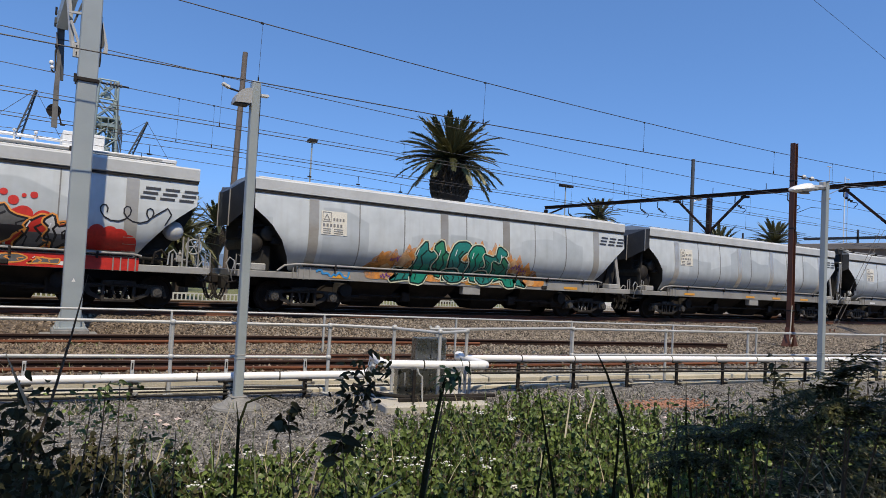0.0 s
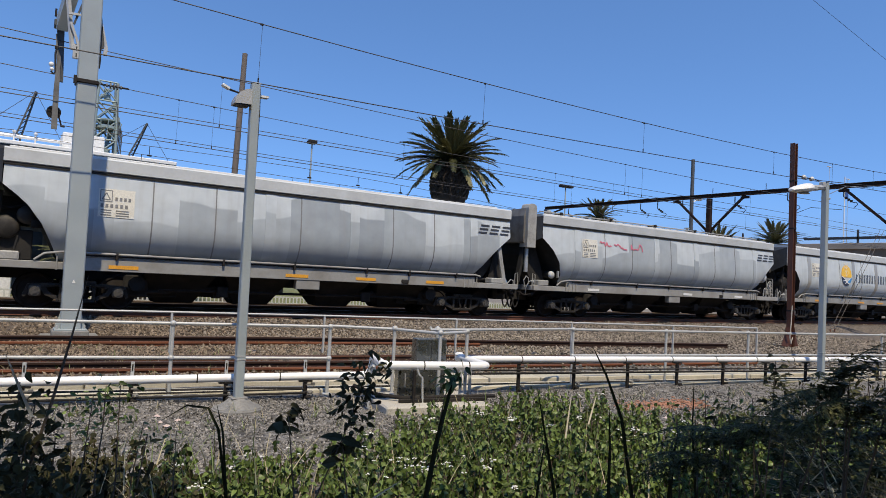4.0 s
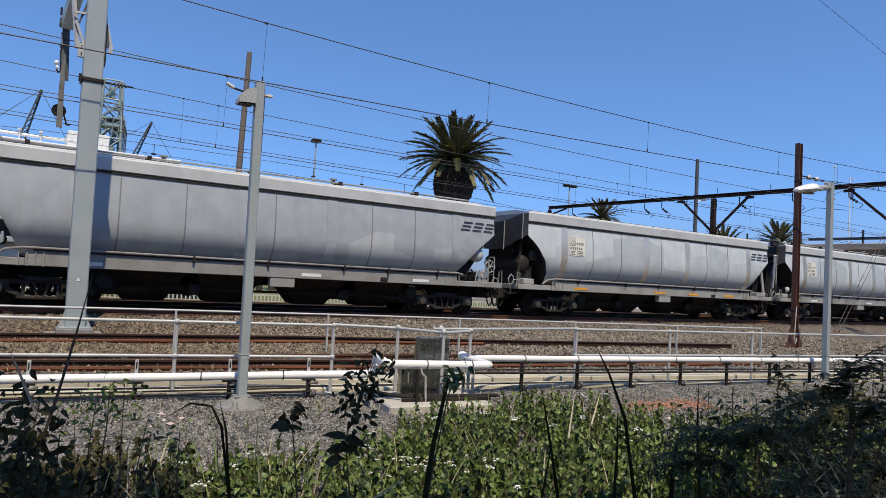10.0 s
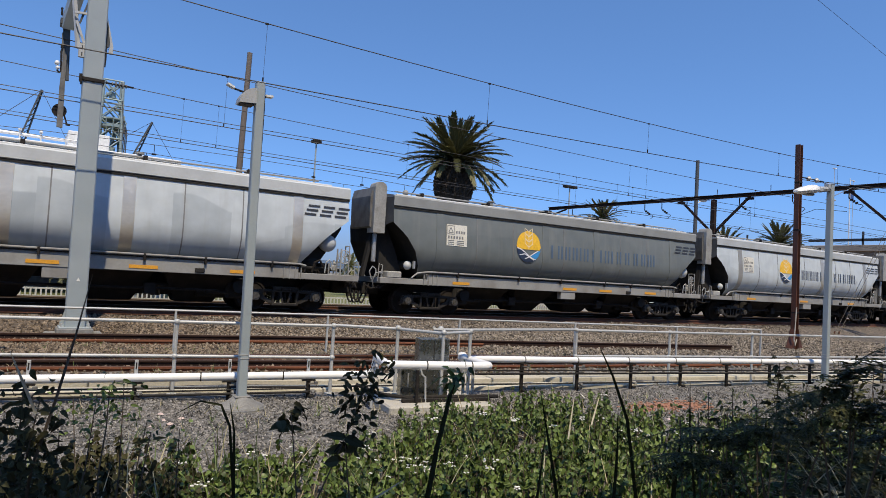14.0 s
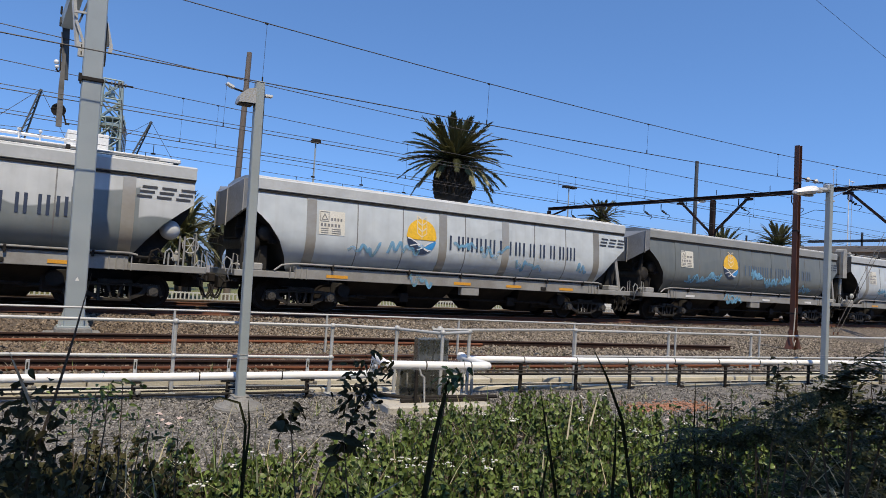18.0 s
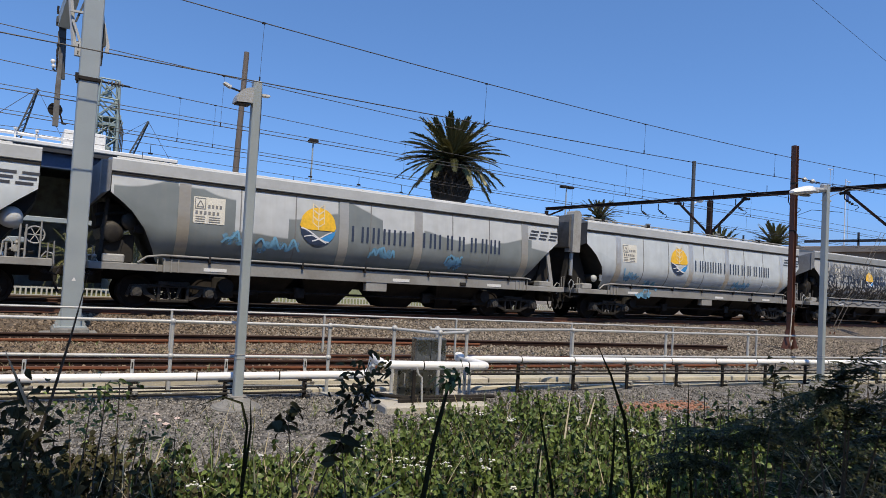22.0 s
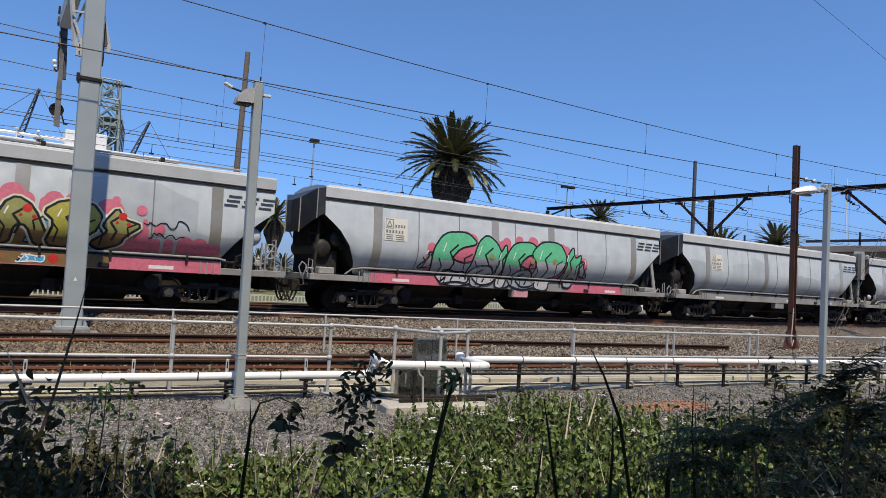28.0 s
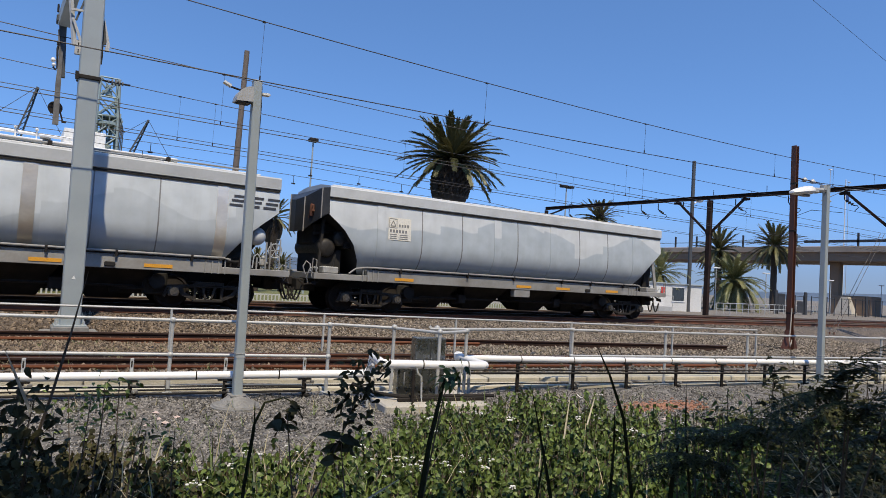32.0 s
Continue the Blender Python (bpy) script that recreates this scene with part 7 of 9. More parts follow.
def brush(s, seed, rows, step, width, lift):
    rnd = random.Random(seed)
    k = 0
    for z, h, chance in rows:
        x = -6.0
        while x < 6.1:
            if rnd.random() < chance and z > lower_edge(x) + 0.1:
                stroke(s, glyph(rnd, x, z + rnd.uniform(-0.1, 0.1), h * rnd.uniform(0.8, 1.25)), width * rnd.uniform(0.6, 1.4), lift + 0.00002 * (k % 60))
                k += 1
            x += step * rnd.uniform(0.7, 1.3)


tagged(paint_on(w, "brush_pattern", "silver", lambda s: brush(s, 700, ((1.5, 0.4, 0.6), (1.85, 0.42, 0.6), (2.2, 0.4, 0.5)), 0.24, 0.06, 0.0124), "pale grey brushed strokes"), "pale grey brushed strokes", kind="stuff")
tagged(paint_on(w, "brush_pattern", "black", lambda s: brush(s, 900, ((1.45, 0.42, 1.0), (1.62, 0.4, 0.9), (1.95, 0.44, 1.0), (2.25, 0.4, 0.8)), 0.2, 0.072, 0.0142), "dense black brushed curls"), "dense black brushed curls", kind="stuff")
tagged(paint_on(w, "brush_pattern", "charcoal", lambda s: brush(s, 1400, ((2.5, 0.4, 0.9), (2.75, 0.4, 0.7)), 0.2, 0.055, 0.0136), "grey brushed curls"), "grey brushed curls", kind="stuff")


def drips(s):
    rnd = random.Random(8)
    for k in range(420):
        x = rnd.uniform(-6.9, 6.4)
        z = rnd.uniform(2.7, 3.38)
        stroke(s, [(x, z), (x + rnd.uniform(-0.06, 0.06), z - rnd.uniform(0.2, 0.7))], rnd.uniform(0.015, 0.05), 0.0125)


wash = Shape()
drips(wash)
tagged(part("brush_drip", wash, mist("charcoal"), w, "dark drips of washed paint"), kind="stuff")
paint_on(w, "brush_line", "soot", lambda s: stroke(s, [(-6 + 0.2 * i, 1.16 + 0.06 * math.sin(i * 1.1)) for i in range(60)], 0.05, 0.01), "wavy black line on the sill")
w = WAGONS[22]
paint_on(w, "paint_patch", "grey", lambda s: flat(s, 3.0, 5.7, 1.6, 3.2, 0.011), "paler repainted patch")
for k in range(5):
    paint_on(w, "name_bar", "navy", lambda s: flat(s, 3.0 + 0.34 * k, 3.07 + 0.34 * k, 2.2, 2.68, 0.014), "navy bar left of a company name")
puffs(w, "deep_sea", 5, -3.9, 3.4, 1.7, 0.95, 18, (0.14, 0.28))
puffs(w, "sea", 9, -0.2, 3.2, 2.0, 0.7, 7, (0.16, 0.26), 0.0128)
flames(w, "amber", 12, -2.5, -1.3, 2.2, 0.75, 4, 0.0134, 2.1)
wild_piece(w, [("wedge", -4.0, 1.5, 1.5, 0.62), ("wedge", 3.3, 1.45, -1.4, 0.8), ("bulb", -3.3, 1.47, 2.1, 1.35), ("arch", -1.7, 1.47, 1.5, 1.3), ("bolt", -0.5, 1.5, 1.3, 1.4), ("hook", 0.55, 1.5, 1.45, 1.2), ("arrow", 2.3, 1.47, -0.9, 0.7)], [("wine", "plum"), ("ember", "wine"), ("plum", "wine"), ("wine", "ember")], "maroon", "white", 2.15, 0.0148, 0.042)
paint_on(w, "piece_base", "white", lambda s: blob(s, lambda x: 1.34, lambda x: 1.03 + 0.05 * math.sin(5 * x), -3.4, 2.9, 0.008), "white band on the sill")
wild_piece(w, [("petal", -3.4 + 0.95 * k, 1.04, 0.85, 0.29) for k in range(7)], [("amber", "orange")], "white", None, 1.15, 0.011, 0.03)
wild_piece(w, [("wedge", -3.95, 1.04, 0.7, 0.28), ("wedge", 0.0, 0.82, 0.7, 0.3)], [("sky", "blue")], "white", None, 1.1, 0.011, 0.03)
paint_on(w, "tag", "white", lambda s: stroke(s, scribble(71, -4.8, -4.1, 2.15, 0.09, 12), 0.03, 0.016), "small white tag")
w = WAGONS[23]
paint_on(w, "paint_field", "pink", lambda s: flat(s, -6.1, 6.1, 1.0, 1.33, 0.006), "pink sill paint")
puffs(w, "pink", 14, -5.6, -3.3, 1.55, 0.25, 8, (0.12, 0.24))
puffs(w, "pink", 15, -3.6, 4.1, 1.9, 0.75, 26, (0.14, 0.36))
puffs(w, "pink", 16, 3.8, 6.1, 1.52, 0.25, 8, (0.1, 0.24))
for x, z, r in ((3.45, 2.72, 0.1), (4.05, 2.52, 0.13), (4.5, 2.08, 0.14), (-4.35, 1.95, 0.14), (-5.1, 1.8, 0.18), (-0.6, 2.78, 0.08), (4.15, 2.25, 0.06)):
    paint_on(w, "paint_dot", "pink", lambda s: disc(s, x, z, r, 0.0142), "round pink paint dot")
paint_on(w, "paint_field", "brown", lambda s: blob(s, taper(wave(13, 1.75, 0.12, 1.6), -3.3, 3.5, 1.5), lambda x: 1.48, -3.3, 3.5, 0.0146), "brown base of the piece")
paint_on(w, "paint_field", "brown", lambda s: flat(s, -3.1, 3.4, 1.02, 1.33, 0.0075), "brown sprayed sill")
wild_piece(w, [("petal", -3.45, 1.62, 0.85, 0.3), ("bolt", -2.3, 1.55, 1.0, 0.95), ("shard", -1.1, 1.48, 0.7, 0.9), ("petal", 0.3, 1.5, 0.7, 0.8), ("wedge", 1.5, 1.48, 0.8, 0.9), ("petal", 2.6, 1.5, 0.6, 0.8)], [("sky", "blue")], "black", None, 1.75, 0.0155, 0.04)
wild_piece(w, [("wedge", -2.9, 1.55, 1.4, 0.75), ("hook", -1.95, 1.52, 1.5, 1.05), ("petal", -0.5, 1.85, 0.85, 0.42), ("bulb", 0.1, 1.5, 1.0, 0.95), ("arch", 0.85, 1.5, 1.25, 1.05), ("bulb", 1.9, 1.5, 1.3, 1.1), ("arrow", 2.9, 1.5, 1.2, 1.05)], [("khaki", "brown"), ("mustard", "brown")], "black", "cream", 1.8, 0.022, 0.058, 1, "red")
for x, r in ((-2.6, 0.13), (-2.3, 0.06), (-0.2, 0.12), (0.9, 0.1), (1.1, 0.06), (2.2, 0.11)):
    paint_on(w, "paint_dot", "red", lambda s: disc(s, x, 1.2 + 0.03 * math.sin(5 * x), r, 0.0095), "red dot on the sill")
wild_piece(w, [("wedge", -1.5, 1.04, 0.7, 0.28), ("petal", -0.2, 0.8, 0.6, 0.22), ("wedge", 1.4, 1.04, 0.6, 0.28)], [("sky", "blue")], "white", None, 1.1, 0.0105, 0.03)
paint_on(w, "tag", "black", lambda s: stroke(stroke(s, scribble(61, 4.1, 5.3, 2.2, 0.14, 14), 0.03, 0.016), scribble(62, 4.2, 5.2, 1.9, 0.12, 12), 0.03, 0.016), "small black tag")
w = WAGONS[24]
for x0, x1 in ((-5.9, -3.0), (2.2, 5.2)):
    paint_on(w, "paint_field", "pink", lambda s: flat(s, x0, x1, 1.0, 1.33, 0.006), "pink sill paint")
puffs(w, "pink", 24, -4.0, 3.2, 1.9, 0.8, 20, (0.14, 0.28))
wild_piece(w, [("wedge", -4.25, 1.5, 1.3, 0.8), ("wedge", 3.5, 1.5, -1.2, 0.95), ("hook", -3.75, 1.06, 1.9, 1.72), ("arch", -2.3, 1.06, 1.9, 1.72), ("shard", -1.2, 1.06, 1.0, 1.5), ("hook", -0.75, 1.06, 1.7, 1.6), ("bulb", 0.45, 1.06, 1.8, 1.75), ("shard", 1.95, 1.2, 1.1, 1.5), ("petal", -2.2, 1.04, 1.2, 0.75), ("petal", -0.3, 1.04, 1.1, 0.7), ("wedge", -3.5, 1.04, 1.2, 0.7)], [("mint", "silver"), ("mint", "grey")], "black", None, 1.95, 0.0145, 0.062)
for x, z in ((-1.3, 2.1), (0.55, 2.05), (1.6, 2.1), (2.4, 1.75)):
    paint_on(w, "piece_spot", "khaki", lambda s: disc(s, x, z, 0.1, 0.04), "yellow-green spot on the piece")
paint_on(w, "paint_patch", "rose", lambda s: flat(s, -0.25, 0.4, 0.74, 0.99, 0.0), "pink box face under the sill")


# ---- beyond the tracks ----
depot = thing("depot_building", "long industrial shed with a white roof edge and blue fascia", "building", at=pose(4.9, 30.0, 0, 0, 0, 1.0))
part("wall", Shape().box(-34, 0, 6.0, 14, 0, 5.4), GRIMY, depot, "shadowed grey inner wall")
part("fascia", Shape().box(-34, -1.6, 0.1, 0.5, 5.15, 5.75, 0.02), BLUEWALL, depot, "blue fascia")
part("roof", Shape().box(-34, 0.3, -0.25, 14.5, 5.95, 6.12, 0.03), WHITEP, depot, "white roof edge")
part("roof_soffit", Shape().box(-34, 0.2, -0.2, 14, 5.75, 5.95), DARKIN, depot)
part("end_wall", Shape().box(-1.6, 0.0, 0.0, 9, 0, 5.7, 0.02), BUILDW, depot, "pale clad end wall")
for k in range(18):
    part("cladding_joint", Shape().box(-1.59, -0.01, -0.012, 0.0, 0.3 + 0.3 * k, 0.315 + 0.3 * k), POLEGREY, depot)
for i in range(8):
    part("column", Shape().box(-3.6 - 4 * i, -3.35 - 4 * i, 0.1, 0.4, 0, 5.15, 0.02), BOGIE, depot)
    part("window", Shape().box(-6.9 - 4 * i, -4.2 - 4 * i, 5.92, 6.0, 1.2, 2.9, 0.01), GLASS, depot)
part("beam", Shape().box(-34, -1.6, 0.15, 0.45, 3.0, 3.2, 0.02), POLEGREY, depot)
part("roof_box", Shape().box(-3.9, -2.3, 2, 4, 6.12, 7.1, 0.03), BUILDW, depot, "white plant box on the roof")
part("roof_pipe", Shape().rod((-14, -0.1, 6.3), (-3.6, 0.2, 6.35), 0.07, 8), PIPEWHITE, depot)
for x in (-5.6, -4.9):
    part("roof_lamp", Shape().ball((x, 0, 6.5), 0.07, 8, 5).rod((x, 0, 6.1), (x, 0, 6.5), 0.03, 6), WHITEP, depot)
kiosk = thing("white_kiosk", "small white kiosk with a grey roof slab", "kiosk", at=pose(-1.6, 27.9, 0.2))
part("wall", Shape().box(-2.5, 1.2, 0, 1.8, 0, 1.9, 0.02), BUILDW, kiosk)
part("roof", Shape().box(-2.8, 1.5, -0.3, 2, 1.9, 2.1, 0.02), POLEGREY, kiosk)
part("door", Shape().box(-1.6, -0.6, -0.03, 0.0, 0.1, 1.7), BLUEWALL, kiosk)

fence = thing("picket_fence", "low white picket fence before the lawn", "fence")
pk = Shape().box(-0.03, 0.03, -0.012, 0.012, 0.1, 0.5, 0.006).mesh("picket", FADEDWHITE)
for i in range(200):
    part("picket", pk, None, fence, at=pose(-2 + i * 0.16, 27.6, 0.05))
for z in (0.16, 0.44):
    part("fence_rail", Shape().box(-4, 30, 27.62, 27.66, z + 0.05, z + 0.11), FADEDWHITE, fence)


def lattice_tower(at, h, w):
    t = thing("lattice_tower", "tall green-grey lattice crane tower at the harbour", "crane tower", at=at)
    c = [(-w, -w), (w, -w), (w, w), (-w, w)]
    for x, y in c:
        part("leg", Shape().rod((x * 1.3, y * 1.3, 0), (x * 0.8, y * 0.8, h), 0.16, 6), CRANEM, t)
    k = 0
    n = 10
    for i in range(n):
        z0, z1 = h * i / n, h * (i + 1) / n
        s0, s1 = lerp(1.3, 0.8, i / n), lerp(1.3, 0.8, (i + 1) / n)
        for a in range(4):
            s = Shape()
            p, q = c[a], c[(a + 1) % 4]
            s.rod((p[0] * s0, p[1] * s0, z0), (q[0] * s1, q[1] * s1, z1), 0.09, 5)
            s.rod((q[0] * s0, q[1] * s0, z0), (p[0] * s1, p[1] * s1, z1), 0.07, 5)
            s.rod((p[0] * s1, p[1] * s1, z1), (q[0] * s1, q[1] * s1, z1), 0.09, 5)
            part("bracing", s, CRANEM, t)
    part("platform", Shape().rod((0.2, 0, h * 0.76), (0.2, 0, h * 0.775), w * 1.15, 10).rod((0.2, 0, h * 0.8), (0.2, 0, h * 0.807), w * 1.2, 10), CRANEM, t)
    part("ladder", Shape().rod((-w, -w, h * 0.4), (w, w, h * 0.85), 0.2, 6), CRANEM, t)
    cage = Shape()
    for k in range(12):
        a = 2 * math.pi * k / 12
        r = w * 1.25
        cage.rod((0.2 + r * math.cos(a), r * math.sin(a), h * 0.8), (0.2 + r * 0.75 * math.cos(a), r * 0.75 * math.sin(a), h * 0.71), 0.06, 4)
    part("basket", cage, CRANEM, t, "caged working basket")
    gear = random.Random(17)
    for k in range(16):
        x, y, z = gear.uniform(-w, w), gear.uniform(-w, w), h * gear.uniform(0.62, 0.99)
        part("gear", Shape().box(x - 0.3, x + 0.3, y - 0.3, y + 0.3, z - gear.uniform(0.1, 0.5), z + 0.1, 0.03), CRANEM, t)
    for k in range(4):
        part("hanging_cable", Shape().tube([(w * 0.8, -w + 0.5 * k, h * 0.9), (w * (1.1 + 0.15 * k), -w + 0.5 * k, h * 0.75), (w * (0.9 + 0.2 * k), -w + 0.5 * k, h * 0.55)], 0.06, 5), CRANEDK, t)
    return t


lattice_tower(pose(6.3, 80, 0), 21.2, 1.15)
for bx, tx, bz, tz in ((-1.9, -0.3, 13.5, 19.0), (8.6, 10.5, 13.0, 17.5)):
    b = thing("crane_boom", "dark luffing crane boom above the shed", "crane", "harbour cranes", at=pose(bx, 80, 0))
    d = tx - bx
    part("boom", Shape().beam((0, -0.3, bz), (d, -0.1, tz), 0.14, 0.16).beam((0.5, 0.3, bz), (d + 0.1, 0.1, tz), 0.14, 0.16), CRANEDK, b)
    part("mast", Shape().box(-0.8, 0.8, -0.8, 0.8, 0, bz, 0.05), CRANEDK, b)
    s = Shape()
    for i in range(9):
        u = i / 9
        s.rod((lerp(0, d, u), -0.25, lerp(bz, tz, u)), (lerp(0.5, d, u + 0.1), 0.25, lerp(bz, tz, u + 0.1)), 0.05, 4)
    part("lacing", s, CRANEDK, b)
    part("stay", Shape().rod((d, 0, tz), (d + 3.5, 0, bz - 1), 0.03, 4).rod((d, 0, tz), (d - 5, 0, bz + 0.5), 0.03, 4), WIRE, b)

pole = thing("timber_pole", "weathered grey timber power pole", "power pole", at=pose(7.6, 30, 0, 0, 1.2, 0))
part("pole", Shape().rod((0, 0, 0), (0, 0, 11.55), 0.16, 12, 0.115), WOOD, pole, smooth=True)
part("band", Shape().rod((0, 0, 9.2), (0, 0, 9.3), 0.135, 12), GALV, pole)


def flood_mast(x, y, h, heads):
    t = thing("flood_mast", "slim grey mast with floodlights", "light mast", "light masts", at=pose(x, y, 0))
    part("pole", Shape().rod((0, 0, 0), (0, 0, h), 0.08, 8, 0.05), POLEGREY, t, smooth=True)
    for dx in heads:
        part("floodlight", Shape().box(dx - 0.28, dx + 0.28, -0.25, 0.25, h - 0.12, h + 0.08, 0.03), BOGIE, t)
    return t


flood_mast(15.1, 40, 10.1, (0.0,))
flood_mast(37.4, 40, 9.9, (-0.3, 0.4))
slim = thing("slim_mast", "slim grey mast with a small street lamp", "mast", at=pose(47.2, 35, 0))
part("pole", Shape().rod((0, 0, 0), (0, 0, 12.9), 0.17, 10, 0.15), CRANEDK, slim, smooth=True)
part("lamp", Shape().ball((0.9, 0, 9.6), 0.3, 10, 6, (1.5, 0.8, 0.5)).rod((0, 0, 9.2), (0.9, 0, 9.6), 0.05, 6), WHITEP, slim, smooth=True)
for x, y, h in ((58.15, 40, 4.3), (66.9, 40, 4.2), (80.3, 40, 4.1), (92.9, 40, 4.05), (119.0, 60, 25.0), (125.6, 60, 23.6)):
    lp = thing("street_lamp", "slim white street lamp beyond the tracks", "street lamp", "street lamps", at=pose(x, y, 0))
    part("pole", Shape().rod((0, 0, 0), (0, 0, h), 0.06, 8, 0.04), GALV, lp, smooth=True)
    part("lamp_head", Shape().box(-0.55, 0.55, -0.12, 0.12, h, h + 0.12, 0.03), WHITEP, lp)

# white site cabin
cabin = thing("site_cabin", "long white site cabin with a dark window", "cabin", at=pose(49.0, 35.0, 0.05))
part("wall", Shape().box(-14, 0, 0, 2.5, 0, 2.25, 0.02), BUILDW, cabin)
part("roof", Shape().box(-14.1, 0.1, -0.12, 2.6, 2.25, 2.36, 0.02), POLEGREY, cabin)
for x in (-3.9, -8.2, -12.5):
    wn_ = part("window", Shape().box(x, x + 1.5, -0.03, 0.0, 0.9, 2.0), GLASS, cabin)
    part("frame", Shape().box(x - 0.08, x + 1.58, -0.05, -0.02, 2.0, 2.08).box(x - 0.08, x + 1.58, -0.05, -0.02, 0.82, 0.9), WHITEP, wn_)
part("sign", Shape().box(-5.3, -4.9, -0.03, 0.0, 1.2, 2.0), RED, cabin, "small red notice")
part("steps", Shape().box(-6.5, -4.8, -0.8, 0.0, 0, 0.45, 0.02).rod((-6.5, -0.8, 0.45), (-6.5, -0.8, 1.3), 0.03, 6).rod((-4.8, -0.8, 0.45), (-4.8, -0.8, 1.3), 0.03, 6).rod((-6.5, -0.8, 1.3), (-4.8, -0.8, 1.3), 0.03, 6), GALV, cabin)

# road bridge across the line
bridge = thing("road_bridge", "concrete road bridge with steel railing over the tracks", "bridge", at=pose(90, 0, 0))
part("girder", Shape().box(0, 9, 10, 110, 7.0, 8.3, 0.05), BRIDGEM, bridge, "brown-grey girder")
part("parapet", Shape().box(-0.3, 0.2, 10, 110, 8.2, 9.0, 0.04), PARAPET, bridge, "stained brown-grey parapet")
part("handrail", Shape().box(-0.1, 0.05, 10, 48.5, 9.5, 9.85), DARKIN, bridge, "thick dark handrail")
part("handrail", Shape().box(-0.1, 0.05, 48.5, 110, 9.7, 9.78), DARKIN, bridge)
for i in range(24):
    part("railing_post", Shape().box(-0.1, 0.08, 13.5 + 4 * i, 13.72 + 4 * i, 9.0, 10.75), DARKIN, bridge)
for y in (44.2, 12):
    part("pier", Shape().box(1.5, 2.6, y + 0.35, y + 1.6, 0, 7.0, 0.08), BRIDGEM, bridge)
    part("pier_base", Shape().box(0.5, 3, y - 4.2, y + 0.8, 0, 2.6, 0.1), BRIDGEM, bridge)
part("abutment", Shape().add([(-1, 41.6, 0), (-1, 44.0, 0), (0.4, 44.0, 0), (0.4, 41.6, 0), (-0.4, 42.5, 2.4), (-0.4, 43.3, 2.4), (0.4, 43.3, 2.4), (0.4, 42.5, 2.4)], [(0, 1, 5, 4), (1, 2, 6, 5), (2, 3, 7, 6), (3, 0, 4, 7), (4, 5, 6, 7)]), CONCRETE, bridge, "pale tapered concrete block")
low = thing("yard_railing", "low galvanised yard railing beyond the far track", "railing")
for k in range(22):
    part("post", Shape().rod((0, 0, 0), (0, 0, 0.95), 0.03, 6), GALV, low, at=pose(46 + 1.6 * k, 31.5 + 0.46 * k, 0.1))
for z in (0.55, 1.02):
    part("rail", Shape().rod((46, 31.5, z), (46 + 1.6 * 21, 31.5 + 0.46 * 21, z), 0.03, 6), GALV, low)
yard = thing("yard_fence", "dark steel yard fence with a gate", "fence")
for i in range(26):
    part("fence_post", Shape().box(-0.04, 0.04, -0.04, 0.04, 0, 2.1, 0.01), DARKIN, yard, at=pose(65 + i * 1.6, 37.5, 0.05))
for z in (0.3, 2.0):
    part("fence_rail", Shape().box(65, 105, 37.47, 37.53, z, z + 0.05), DARKIN, yard)
for x in (64.6, 70.2, 83.5):
    part("gate_post", Shape().box(x - 0.22, x + 0.22, 37.42, 37.58, 0, 2.5, 0.02), DARKIN, yard, "thick dark gate post")
part("gate", Shape().box(64.9, 66.3, 37.49, 37.51, 0.35, 2.2).box(68.6, 69.9, 37.49, 37.51, 0.35, 1.5), DARKIN, yard, "dark gate leaf")
flag = thing("flag_pole", "white flag pole with a small blue flag", "flag pole", at=pose(124.5, 60, 0))
part("pole", Shape().rod((0, 0, 0), (0, 0, 24), 0.12, 8, 0.08), WHITEP, flag, smooth=True)
fl = Shape()
fl.add([(0.1 + 0.25 * i, 0.12 * math.sin(i * 1.2), 22.6 - 0.22 * i - 1.9 * j) for i in range(6) for j in range(2)], [(2 * i, 2 * i + 2, 2 * i + 3, 2 * i + 1) for i in range(5)])
part("flag", fl, FLAG, flag)


# ---- palms ----
def frond_mesh(length, droop, seed, leaf, reach=0.17, pairs=46, forward=0.95, wide=0.022, lift=0.0):
    """A feathered frond; forward lays the leaflets along the rib, lift folds them up into a trough."""
    rnd = random.Random(seed)
    s = Shape()
    n = 14
    pts = []
    for i in range(n + 1):
        u = i / n
        pts.append(Vector((length * (u - 0.12 * u * u), 0, length * (0.10 * u - droop * u * u))))
    s.tube(pts, [lerp(0.055, 0.012, i / n) for i in range(n + 1)], 4)
    for i in range(1, pairs):
        u = 0.10 + 0.9 * i / pairs
        k = min(n - 1, int(u * n))
        p = pts[k].lerp(pts[k + 1], u * n - k)
        d = (pts[k + 1] - pts[k]).normalized()
        up = Vector((-d.z, 0, d.x))
        for sgn in (-1, 1):
            ll = length * reach * math.sin(math.pi * min(1, 0.22 + 0.62 * u)) * rnd.uniform(0.8, 1.15)
            out = (Vector((0, sgn, 0)) * 0.8 + d * forward + up * (lift + rnd.uniform(-0.15, 0.25))).normalized()
            tip = p + out * ll - Vector((0, 0, ll * rnd.uniform(0.1, 0.35)))
            wv = d * wide * (length / 3)
            mid = p.lerp(tip, 0.5) + up * (0.06 * ll)
            s.add([p - wv, p + wv, mid + wv * 0.9, mid - wv * 0.9, tip], [(0, 1, 2, 3), (3, 2, 4)])
    return s.mesh("frond", leaf)


